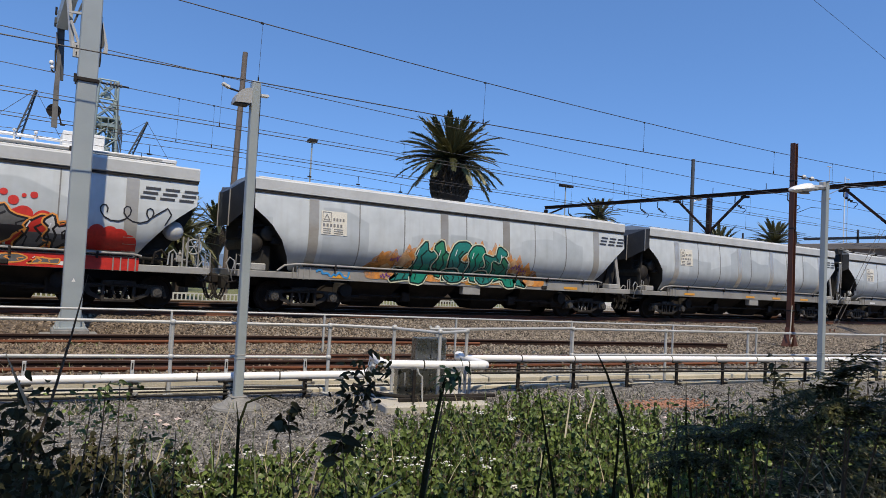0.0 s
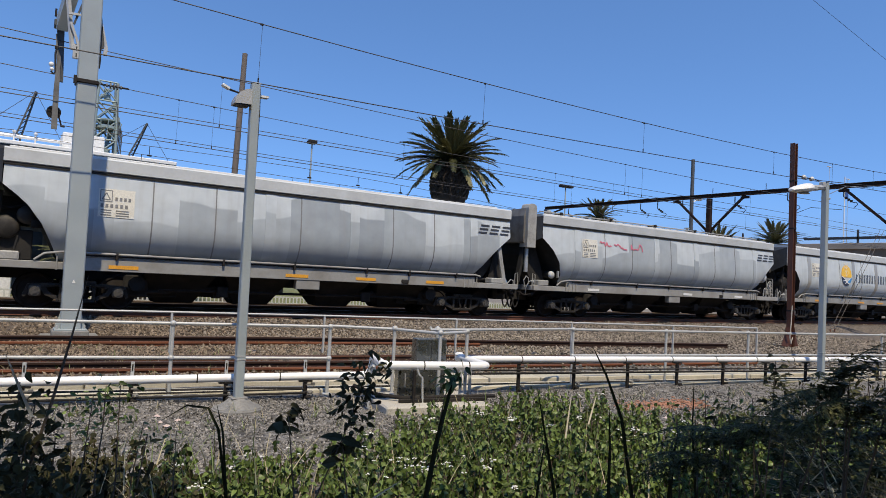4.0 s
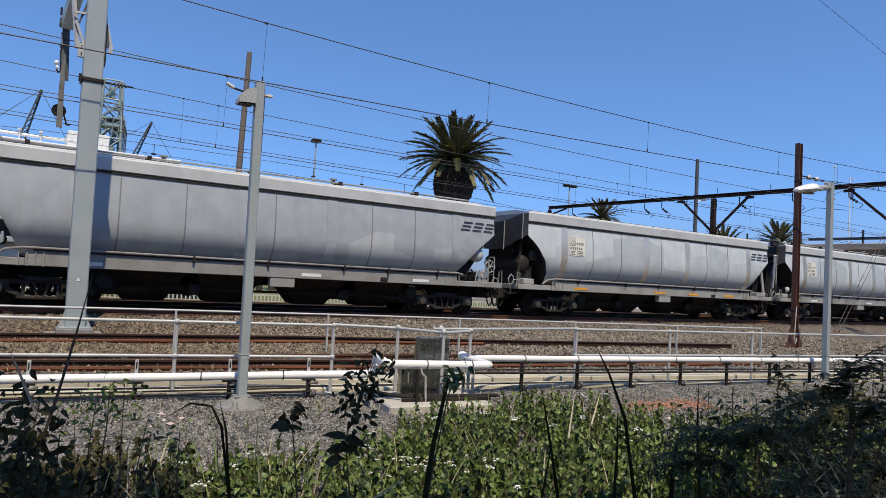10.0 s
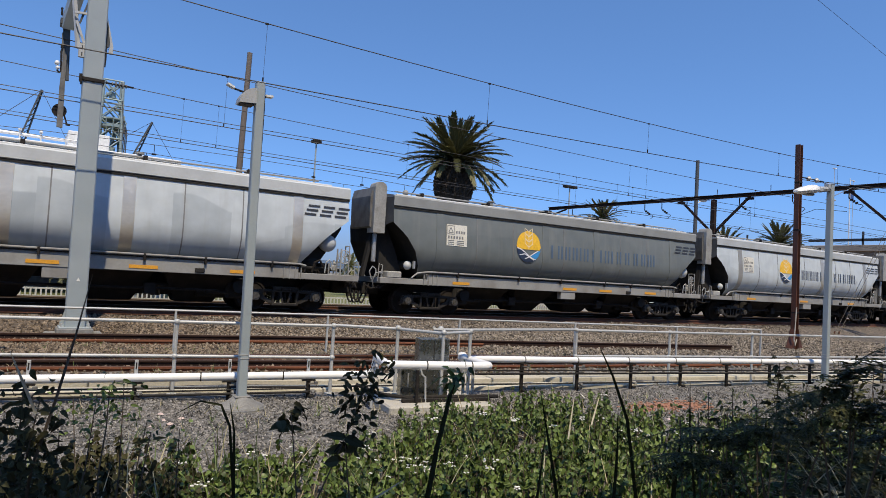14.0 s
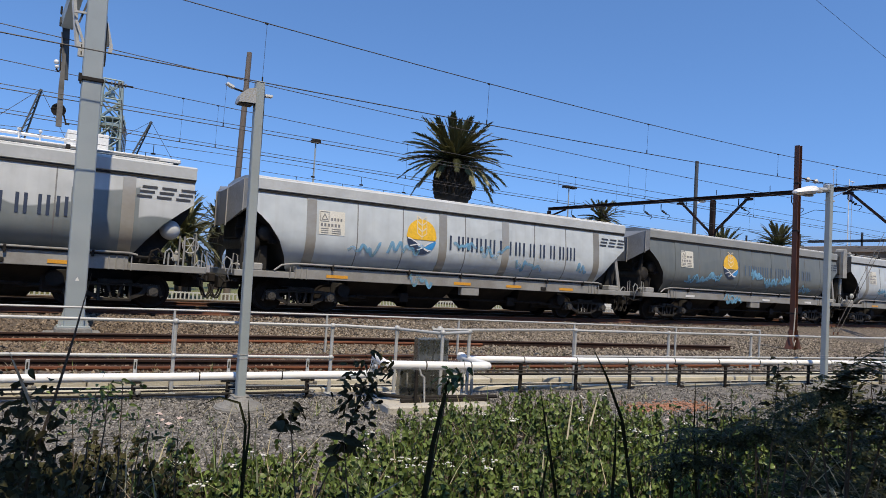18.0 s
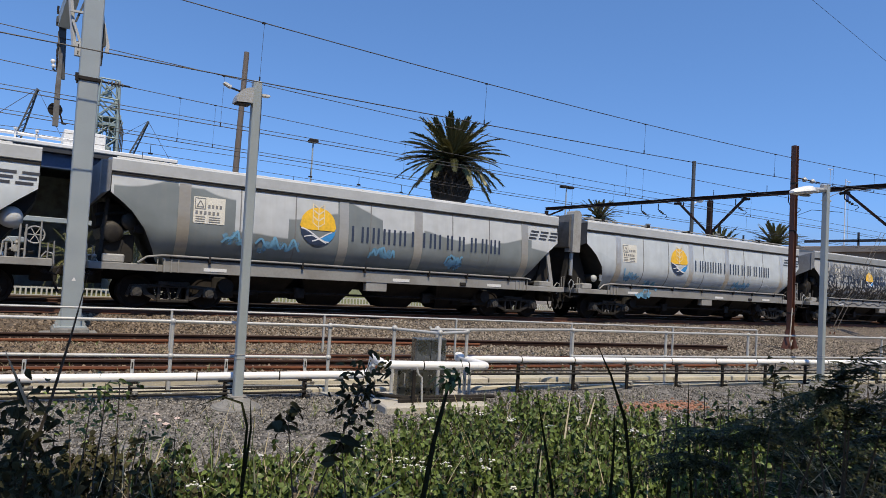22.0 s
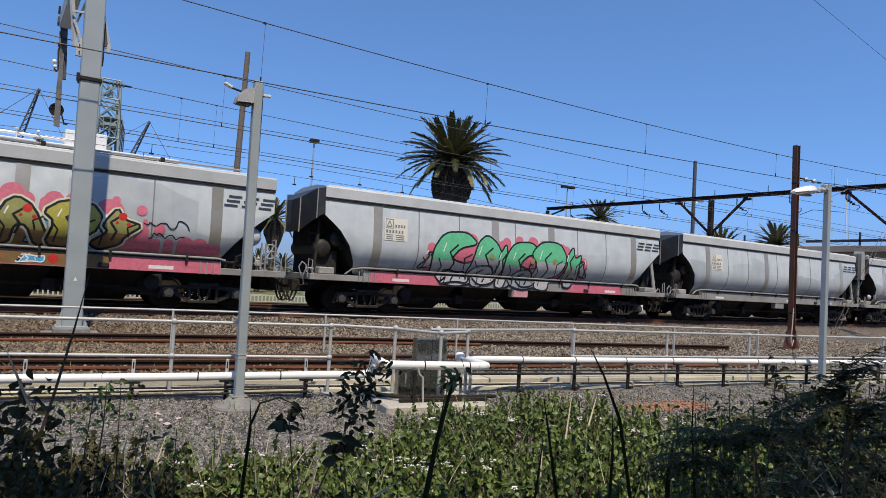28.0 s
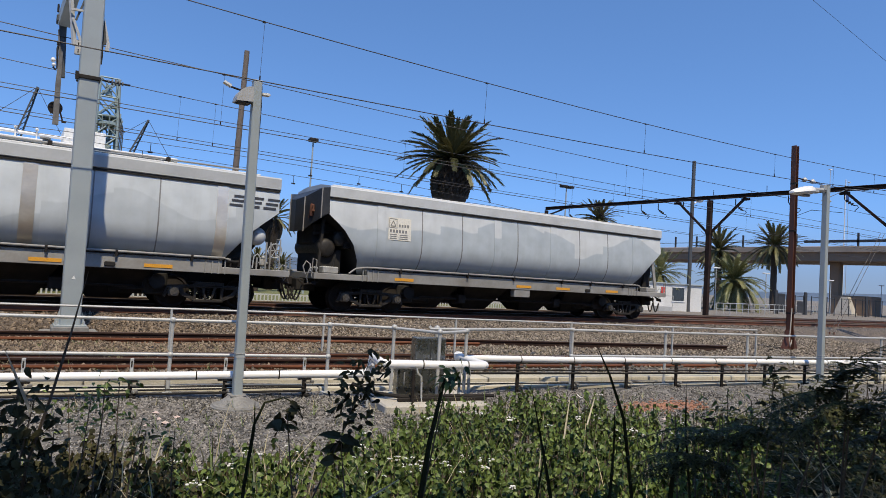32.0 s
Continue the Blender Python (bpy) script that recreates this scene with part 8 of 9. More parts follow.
FRONDS = [frond_mesh(3.35, d, k, PALMLEAF, 0.135, 84, 1.25, 0.042, 0.3) for k, d in enumerate((0.12, 0.29, 0.44))]
FRONDS_LONG = [frond_mesh(3.9, d, k + 30, PALMPALE, 0.16, 60, 1.0, 0.035, 0.1) for k, d in enumerate((0.25, 0.5, 0.75))]
FRONDS_PALE = [frond_mesh(3.5, d, k + 10, PALMPALE) for k, d in enumerate((0.15, 0.36, 0.6))]


def palm(x, y, z_crown, scale, fronds, count, seed, label, bulb=True, slim=1.0):
    rnd = random.Random(seed)
    t = thing("palm_tree", label, "palm tree", "palm trees", at=pose(x, y, 0))
    tr = Shape()
    zs = [i / 14 for i in range(15)]
    tr.tube([(0.05 * math.sin(3 * u), 0, u * (z_crown - 0.2)) for u in zs], [slim * scale * ((0.42 + 0.03 * (i % 2)) + (0.60 * math.sin(math.pi * min(1.0, max(0.0, (u - 0.6) / 0.52))) if bulb else 0)) for i, u in enumerate(zs)], 18)
    part("trunk", tr, BARK, t, "rough brown trunk", True)
    if bulb:
        b = Shape()
        for k in range(260):
            a, u = k * 2.4, (k / 260)
            r = slim * scale * (0.72 + 0.42 * math.sin(math.pi * (0.25 + 0.7 * u)))
            zz = z_crown - scale * 2.0 + u * scale * 2.0
            c = Vector((r * math.cos(a), r * math.sin(a), zz))
            b.rod(Vector((c.x * 0.9, c.y * 0.9, zz - 0.08)), Vector((c.x * 1.0, c.y * 1.0, zz + 0.08 * scale)), 0.08 * scale, 5, 0.045 * scale)
        part("crown_base", b, BARK, t, "swollen base of cut frond stubs")
    for k in range(count):
        u = (k + 0.5) / count
        el = lerp(82, -15 if bulb else -38, u ** 0.9) + rnd.uniform(-7, 7)
        az = k * 137.5 + rnd.uniform(-12, 12)
        me = fronds[0 if el > 42 else (1 if el > 5 else 2)]
        s = scale * rnd.uniform(0.88, 1.06) * (0.85 if el > 60 else 1.0)
        f = part("frond", me, None, t, at=Matrix.LocRotScale((0, 0, z_crown), Euler((0, -radians(el), radians(az))), (s, s, s)))
    return t


palm(22.0, 34.0, 9.0, 1.12, FRONDS, 92, 1, "tall date palm with a dense dark green crown")
palm(62.1, 60.0, 10.4, 1.05, FRONDS, 54, 2, "dark green palm beyond the tracks", True, 0.5)
palm(76.8, 45.0, 8.0, 1.12, FRONDS, 76, 3, "slim-trunked date palm beyond the tracks", False, 0.75)
palm(64.3, 44.0, 6.5, 1.02, FRONDS, 60, 4, "dark green palm beyond the tracks", False, 0.8)
palm(61.1, 40.0, 3.1, 1.0, FRONDS_LONG, 70, 5, "low bushy palm with long drooping olive fronds", False, 0.5)
palm(46.5, 37.5, 3.2, 0.9, FRONDS_PALE, 44, 6, "low bushy palm with drooping pale fronds", False)
palm(7.4, 40.0, 4.4, 0.6, FRONDS, 44, 7, "small dark palm on the lawn")
palm(10.4, 44.0, 4.3, 0.6, FRONDS, 44, 8, "small dark palm on the lawn")
palm(14.6, 45.5, 5.2, 0.62, FRONDS, 44, 9, "small dark palm on the lawn")
palm(4.0, 28.9, 2.9, 0.62, FRONDS_PALE, 54, 10, "low palm with pale fronds by the shed", False)
palm(5.5, 29.3, 2.9, 0.6, FRONDS, 54, 13, "low dark palm by the shed", False)
palm(6.1, 31.5, 2.5, 0.55, FRONDS, 40, 11, "low dark palm by the shed", False)
for k, (x, y, zc, sc, fr) in enumerate(((12.6, 42.0, 1.9, 0.42, FRONDS), (14.6, 43.0, 1.8, 0.4, FRONDS), (19.0, 42.0, 2.1, 0.42, FRONDS_PALE), (20.2, 41.5, 1.8, 0.4, FRONDS_PALE), (22.6, 42.5, 1.9, 0.36, FRONDS_PALE))):
    palm(x, y, zc, sc, fr, 40, 20 + k, "low bushy palm on the lawn", False)
palm(1.6, 28.8, 1.7, 0.45, FRONDS_PALE, 30, 12, "little palm by the shed", False)


# ---- verge plants ----
def leaf(s, p, d, n, length, width, bend=0.25):
    """A pointed leaf from p along d, with its face along n."""
    d = d.normalized()
    w = d.cross(n).normalized()
    n = w.cross(d)
    q = [(0.0, 0.0), (0.14, 0.40), (0.42, 0.5), (0.78, 0.24), (1.0, 0.0)]
    vs = []
    for u, h in q:
        c = p + d * (length * u) - n * (bend * length * u * u)
        if h == 0:
            vs.append(c)
        else:
            vs += [c - w * (width * h) + n * (0.06 * length), c, c + w * (width * h) + n * (0.06 * length)]
    return s.add(vs, [(0, 1, 2), (0, 2, 3), (1, 4, 5, 2), (2, 5, 6, 3), (4, 7, 8, 5), (5, 8, 9, 6), (7, 10, 8), (8, 10, 9)])


def blade(s, p, d, length, width, bend, n=5):
    d = d.normalized()
    w = d.cross(Vector((0, 0, 1)))
    w = w.normalized() if w.length > 0.01 else Vector((1, 0, 0))
    side = Vector((d.x, d.y, 0))
    side = side.normalized() if side.length > 0.01 else w.cross(Vector((0, 0, 1)))
    vs = []
    for i in range(n + 1):
        u = i / n
        c = p + d * (length * u) + (side - Vector((0, 0, 0.6))) * (bend * length * u * u)
        k = width * (1 - u ** 2) * 0.5 + 0.0006
        vs += [c - w * k, c + w * k]
    return s.add(vs, [(2 * i, 2 * i + 1, 2 * i + 3, 2 * i + 2) for i in range(n)])


def rand_dir(el0, el1):
    a, e = random.uniform(0, 2 * math.pi), radians(random.uniform(el0, el1))
    return Vector((math.cos(a) * math.cos(e), math.sin(a) * math.cos(e), math.sin(e)))


def weed_edge(x):
    """How far from the eye the weeds reach, along the verge."""
    e = 5.45 - 0.6 * smooth01((x - 0.3) / 1.8) + 1.0 * smooth01((x - 2.2) / 1.8) - 2.0 * smooth01((x - 5.6) / 0.9)
    return e + 0.22 * noise.noise((x * 1.3, 3.3, 0))


def build_weeds():
    low, straw, fl, st, shade_leaves = Shape(), Shape(), Shape(), Shape(), Shape()
    for _ in range(5200):
        x = random.uniform(-0.9, 8.5)
        y = random.uniform(2.0, weed_edge(x) + random.gauss(0, 0.12))
        if y < 4.5 - 0.5 * x or noise.noise((x * 2.1, y * 2.1, 9.0)) < -0.32:
            continue
        g = ground_z(x, y)
        h = random.uniform(0.16, 0.44) * (0.95 + 0.18 * smooth01((x - 1.5) / 2.5))
        top = Vector((x + random.uniform(-0.1, 0.1), y + random.uniform(-0.1, 0.1), g + h))
        st.rod((x, y, g - 0.02), top, 0.005, 4, 0.003, False)
        for k in range(random.randint(15, 22)):
            u = random.uniform(0.4, 1.0)
            p = Vector((x, y, g)).lerp(top, u)
            # the left end of the weeds gets the leaf with painted shade
            leaf(shade_leaves if x + random.gauss(0, 0.15) < 1.0 else low, p, rand_dir(-85, 0), Vector((random.uniform(-0.9, 0.7), random.uniform(-1.4, 0.1), random.uniform(0.1, 0.9))), random.uniform(0.028, 0.06), random.uniform(0.022, 0.046))
        if random.random() < 0.022 and x > 1.0:
            for k in range(6):
                c = top + Vector((random.uniform(-0.04, 0.04), random.uniform(-0.04, 0.04), random.uniform(0, 0.03)))
                fl.ball(c, random.uniform(0.006, 0.012), 6, 3, (1.3, 1.3, 0.55))
    for _ in range(1500):
        x = random.uniform(-0.9, 9)
        y = random.uniform(1.8, weed_edge(x) + 0.3)
        if y < 4.3 - 0.5 * x:
            continue
        p = Vector((x, y, ground_z(x, y) - 0.01))
        blade(low if random.random() < 0.7 else straw, p, rand_dir(50, 88), random.uniform(0.25, 0.75), random.uniform(0.006, 0.014), random.uniform(0.05, 0.5))
    for i in range(520):
        x, y = random.uniform(-1, 11), 0
        y = random.uniform(6, 8.4) - 0.15 * x if i < 200 else random.uniform(10.2, 15) - 0.2 * x
        p = Vector((x, y, ground_z(x, y)))
        for k in range(6):
            blade(low if random.random() < 0.5 else straw, p, rand_dir(35, 85), random.uniform(0.05, 0.2), 0.006, 0.3)
    for cx, cy, n in ((2.3, 4.6, 10), (2.25, 3.95, 16), (2.5, 3.85, 10), (1.7, 4.5, 4), (4.6, 4.0, 6), (4.9, 4.6, 6)):
        for _ in range(n):
            c = Vector((random.gauss(cx, 0.12), random.gauss(cy, 0.1), random.uniform(0.33, 0.46)))
            for k in range(5):
                fl.ball(c + Vector((random.uniform(-0.015, 0.015), random.uniform(-0.015, 0.015), 0)), random.uniform(0.004, 0.008), 5, 3, (1, 1, 0.5))
    solid("weeds", low, WEED, "dense low green weeds with heart-shaped leaves", "weeds", kind="stuff")
    solid("dark_undergrowth", shade_leaves, SHADELEAF, "dense undergrowth on the verge, shade put into its leaf colour", "weeds", kind="stuff")
    solid("dry_grass", straw, STRAW, "pale dry grass among the weeds", "grass", kind="stuff")
    solid("blossoms", fl, FLOWER, "tiny white flowers on the weeds", "flowers", kind="stuff")
    solid("weed_stems", st, STEM, "thin stems of the weeds", "stems", kind="stuff")


build_weeds()


def pick_leaf(s, p, size, down):
    leaf(s, p, rand_dir(-60 if down else -20, 25), Vector((random.uniform(-0.6, 0.6), random.uniform(-1.0, -0.1), random.uniform(0.2, 1.0))), size * random.uniform(0.7, 1.3), size * random.uniform(0.38, 0.6), 0.35)


def leafy_stem(name, pts, leaves, size, mat, label, seed, spread=0.03, first=0.45, radius=0.006, group="tall weeds", category="weed"):
    """A weed with a bent stem through the given points, leaves towards its tip."""
    random.seed(seed)
    base = Vector(pts[0])
    t = thing(name, label, category, group, at=Matrix.Translation(base))
    pts = [Vector(p) - base for p in pts]
    fine = []
    for a, b in zip(pts, pts[1:]):
        fine += [a.lerp(b, k / 4) for k in range(4)]
    fine.append(pts[-1])
    n = len(fine) - 1
    part("stem", Shape().tube(fine, [lerp(radius, radius * 0.4, i / n) for i in range(n + 1)], 5), STEM, t)
    s = Shape()
    leaves = int(leaves * (2.7 if mat is SHADELEAF else 1.6))
    size *= 0.92 if mat is SHADELEAF else 0.9
    for k in range(leaves):
        u = lerp(first, 1.0, (k + random.random()) / leaves)
        i = min(n - 1, int(u * n))
        p = fine[i].lerp(fine[i + 1], u * n - i) + Vector((random.gauss(0, spread), random.gauss(0, spread), random.gauss(0, spread)))
        pick_leaf(s, p, size, True)
    part("leaves", s, mat, t)
    return t


def reed(pts, width, mat, label, split=0):
    """One long flat grass blade along the given points."""
    base = Vector(pts[0])
    pts = [Vector(p) - base for p in pts]
    fine = []
    for i, (a, b) in enumerate(zip(pts, pts[1:])):
        fine += [a.lerp(b, k / 5) for k in range(5)]
    fine.append(pts[-1])
    n = len(fine) - 1
    vs = []
    for i, p in enumerate(fine):
        d = (fine[min(i + 1, n)] - fine[max(i - 1, 0)]).normalized()
        w = d.cross(Vector((-0.45, -0.85, 0.1))).normalized()
        k = width * 0.28 * (1 - (i / n) ** 3) + 0.0008
        vs += [p - w * k, p + Vector((0.2, 0.35, 0)).normalized() * k * 0.4, p + w * k]
    s = Shape().add(vs, [q for i in range(n) for q in ((3 * i, 3 * i + 1, 3 * i + 4, 3 * i + 3), (3 * i + 1, 3 * i + 2, 3 * i + 5, 3 * i + 4))])
    return solid("grass_blade", s, mat, label, "grass blade", "tall grass blades", at=Matrix.Translation(base))


def ground_point(x, y):
    return (x, y, ground_z(x, y) - 0.02)


REEDLEAF = leaf_material("reed_leaf", (0.011, 0.014, 0.005), (0.026, 0.031, 0.011), 0.6, 0.15, 0.2)
leafy_stem("tall_weed", [ground_point(1.25, 3.45), (1.4, 3.33, 0.49), (1.5, 3.25, 0.81), (1.6, 3.16, 1.24)], 52, 0.056, SHADELEAF, "tall weed with a dark cluster of leaves", 21, 0.055, 0.74)
leafy_stem("tall_weed", [ground_point(1.36, 3.4), (1.3, 3.39, 0.48), (1.27, 3.4, 0.73), (1.24, 3.4, 0.95)], 6, 0.10, SHADELEAF, "tall weed with broad drooping leaves", 22, 0.03, 0.85)
leafy_stem("tall_weed", [ground_point(1.56, 3.24), (1.54, 3.24, 0.5), (1.52, 3.24, 0.62), (1.5, 3.25, 0.8)], 4, 0.12, SHADELEAF, "tall weed with broad drooping leaves", 23, 0.03, 0.85)
leafy_stem("tall_weed", [ground_point(0.45, 4.0), (0.39, 3.97, 0.52), (0.41, 3.94, 0.8), (0.41, 3.93, 1.03)], 26, 0.042, WEED, "thin weed with yellowing leaves", 24, 0.05, 0.78)
leafy_stem("tall_weed", [ground_point(0.36, 5.2), (0.37, 5.19, 0.18), (0.34, 5.19, 0.5), (0.32, 5.19, 0.72)], 22, 0.045, WEED, "thin weed with yellowing leaves", 25, 0.06, 0.7)
leafy_stem("tall_weed", [ground_point(0.35, 4.2), (0.34, 4.15, 0.5), (0.37, 4.12, 0.95)], 16, 0.042, WEED, "thin weed with yellowing leaves", 27, 0.05, 0.8)
leafy_stem("tall_weed", [ground_point(0.5, 4.15), (0.51, 4.1, 0.5), (0.5, 4.1, 1.0)], 24, 0.045, WEED, "thin weed with yellowing leaves", 28, 0.05, 0.8)
leafy_stem("tall_weed", [ground_point(0.82, 4.0), (0.8, 4.0, 0.4), (0.8, 4.01, 0.74)], 30, 0.045, WEED, "thin weed with yellowing leaves", 30, 0.05, 0.55)
leafy_stem("tall_weed", [ground_point(0.6, 4.3), (0.62, 4.3, 0.4), (0.66, 4.25, 0.75)], 12, 0.04, WEED, "thin weed with yellowing leaves", 26, 0.05, 0.7)
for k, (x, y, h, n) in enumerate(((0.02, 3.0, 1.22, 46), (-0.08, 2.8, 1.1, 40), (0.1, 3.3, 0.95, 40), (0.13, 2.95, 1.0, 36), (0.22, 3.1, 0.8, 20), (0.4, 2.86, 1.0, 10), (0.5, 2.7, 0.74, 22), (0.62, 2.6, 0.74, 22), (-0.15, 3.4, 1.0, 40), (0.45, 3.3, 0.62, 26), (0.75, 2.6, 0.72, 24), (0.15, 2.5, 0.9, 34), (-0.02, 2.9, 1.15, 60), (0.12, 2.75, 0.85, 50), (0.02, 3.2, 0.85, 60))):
    leafy_stem("shaded_weed", [ground_point(x, y), (x + random.uniform(-0.04, 0.04), y, h * 0.5), (x + random.uniform(-0.1, 0.1), y + random.uniform(-0.05, 0.05), h)], n, 0.052, SHADELEAF, "leafy weed in the shade, leaf colour darkened for it", 40 + k, 0.045, 0.45, group="shaded weeds")
FORK = [
    reed([ground_point(1.06, 3.54), (1.05, 3.55, 0.5), (1.06, 3.55, 0.82), (1.04, 3.55, 0.98)], 0.026, REEDLEAF, "dark upright blade of coarse grass"),
    reed([ground_point(1.05, 3.56), (1.05, 3.56, 0.5), (1.04, 3.56, 0.84), (1.0, 3.57, 0.96), (0.9, 3.6, 0.99), (0.77, 3.63, 0.93)], 0.025, REEDLEAF, "dark folded blade of coarse grass"),
]
reed([ground_point(-0.02, 3.0), (0.06, 2.92, 0.89), (0.12, 2.9, 1.15), (0.17, 2.9, 1.4), (0.21, 2.88, 1.64)], 0.021, STEM, "long dark leaning stalk")
BLADES = [
    reed([ground_point(2.95, 2.45), (2.88, 2.45, 0.56), (2.78, 2.45, 0.99), (2.65, 2.45, 1.23), (2.53, 2.45, 1.4)], 0.034, REEDLEAF, "tall dark grass blade"),
    reed([ground_point(2.86, 2.6), (2.88, 2.6, 0.52), (2.89, 2.6, 0.77), (2.88, 2.6, 1.02)], 0.032, REEDLEAF, "tall dark grass blade"),
    reed([ground_point(2.8, 2.95), (2.73, 2.9, 0.45), (2.66, 2.9, 0.72), (2.56, 2.9, 1.09)], 0.036, REEDLEAF, "tall dark grass blade"),
    reed([ground_point(1.82, 3.05), (1.88, 3.0, 0.53), (1.92, 3.0, 0.8), (1.99, 3.0, 1.1), (2.01, 3.0, 1.17)], 0.05, REEDLEAF, "tall green grass blade"),
    reed([ground_point(2.98, 2.3), (3.0, 2.3, 0.59), (3.01, 2.3, 0.74), (3.05, 2.3, 0.93)], 0.05, REEDLEAF, "broad green grass blade"),
    reed([ground_point(2.38, 2.75), (2.42, 2.72, 0.45), (2.46, 2.7, 0.86)], 0.03, REEDLEAF, "tall dark grass blade"),
    reed([ground_point(3.1, 2.23), (3.11, 2.23, 0.59), (3.07, 2.24, 0.96), (3.05, 2.23, 1.22)], 0.024, REEDLEAF, "tall dark grass blade"),
]
leafy_stem("tall_weed", [ground_point(1.86, 3.1), (1.93, 3.02, 0.7), (1.98, 3.0, 1.05), (2.03, 3.0, 1.17)], 22, 0.07, WEED, "slim weed with a tuft of narrow leaves", 29, 0.03, 0.86)
for k, (x, y) in enumerate(((1.34, 7.56), (1.36, 7.33), (1.35, 7.85), (1.17, 7.3), (1.53, 7.61), (7.29, 5.69))):
    r = 0.022 + 0.008 * (k % 3)
    scrap = Shape().add([(-r, -r * 0.7, 0.004), (r, -r, 0.01), (r * 1.1, r * 0.8, 0.004), (-r * 0.8, r, 0.014), (0.0, 0.0, 0.03)], [(0, 1, 4), (1, 2, 4), (2, 3, 4), (3, 0, 4), (3, 2, 1, 0)])
    solid("litter_scrap", scrap, LITTER, "small crumpled pale pink scrap on the gravel", "litter", "litter scraps", at=pose(x, y, ground_z(x, y) + 0.004, 0, 0, 50 * k))
for a, b in (((3.28, 3.4, 0.62), (3.32, 3.4, 0.92)), ((3.5, 3.4, 0.7), (3.57, 3.4, 0.91)), ((3.06, 3.4, 0.28), (3.07, 3.4, 0.56)), ((1.6, 3.25, 0.42), (1.8, 3.1, 0.6)), ((0.06, 2.9, 1.1), (-0.04, 2.9, 1.34))):
    reed([a, tuple((Vector(a) + Vector(b)) / 2), b], 0.019, PALESTALK, "pale dry grass stalk among the weeds")


def fern_frond(s, pts, length, seed):
    """A feathery frond: an arching rib, side ribs, and small leaflets on each."""
    rnd = random.Random(seed)
    pts = [Vector(p) for p in pts]
    s.tube(pts, 0.0025, 4)
    n = len(pts) - 1
    for k in range(30):
        u = 0.03 + 0.96 * k / 30
        i = min(n - 1, int(u * n))
        p = pts[i].lerp(pts[i + 1], u * n - i)
        d = (pts[i + 1] - pts[i]).normalized()
        w = d.cross(Vector((0, 0, 1))).normalized()
        for sgn in (-1, 1):
            ll = length * math.sin(math.pi * min(1, 0.25 + 0.72 * u)) * rnd.uniform(0.6, 1.2)
            if rnd.random() < 0.1:
                continue
            out = (w * sgn + d * 0.6 - Vector((0, 0, rnd.uniform(0.0, 0.5)))).normalized()
            tip = p + out * ll - Vector((0, 0, 0.2 * ll))
            side = out.cross(Vector((0, 0, 1))).normalized()
            for j in range(8):
                if rnd.random() < 0.06:
                    continue
                q = p.lerp(tip, (j + 0.6) / 8)
                for sg in (-1, 1):
                    a = 0.24 * ll * (1 - 0.7 * j / 8) * rnd.uniform(0.6, 1.3)
                    e = q + (side * sg + out * 0.7 - Vector((0, 0, rnd.uniform(-0.2, 0.7)))).normalized() * a
                    h = out * (0.085 * ll)
                    s.add([q - h, q + h, q.lerp(e, 0.6) + h, e], [(0, 1, 2, 3)])


def fern_bush(x, y, fronds, seed, label):
    rnd = random.Random(seed)
    t = thing("fern_bush", label, "bush", "fern bushes", at=pose(x, y, ground_z(x, y)))
    for k, (dx, dy, h, reach) in enumerate(fronds):
        s = Shape()
        pts = [(dx * u * (0.4 + 0.6 * u), dy * u * (0.4 + 0.6 * u), h * (1 - (1 - u) ** 2) - reach * u ** 3) for u in [i / 9 for i in range(10)]]
        fern_frond(s, pts, 0.17, seed + k)
        part("frond", s, FERNLEAF, t)
    return t


def bush_spec(rnd, n, spread, h0, h1):
    return [(math.cos(a) * spread * rnd.uniform(0.5, 1.1), math.sin(a) * spread * rnd.uniform(0.4, 0.9), rnd.uniform(h0, h1), rnd.uniform(0.05, 0.35)) for a in [2 * math.pi * (i + rnd.random()) / n for i in range(n)]]


rb = random.Random(5)
fern_bush(3.9, 1.9, bush_spec(rb, 7, 0.7, 0.5, 1.05), 60, "dark feathery fern bush in the shade")
fern_bush(4.6, 2.4, bush_spec(rb, 7, 0.8, 0.5, 1.2), 90, "dark feathery fern bush in the shade")
fern_bush(4.5, 2.0, bush_spec(rb, 7, 0.55, 0.8, 1.4), 210, "dark feathery fern bush in the shade")
fern_bush(5.4, 3.0, bush_spec(rb, 8, 0.8, 0.6, 1.2), 150, "dark feathery fern bush in the shade")
fern_bush(2.9, 1.75, bush_spec(rb, 6, 0.5, 0.3, 0.55), 180, "low dark fern in the shade")


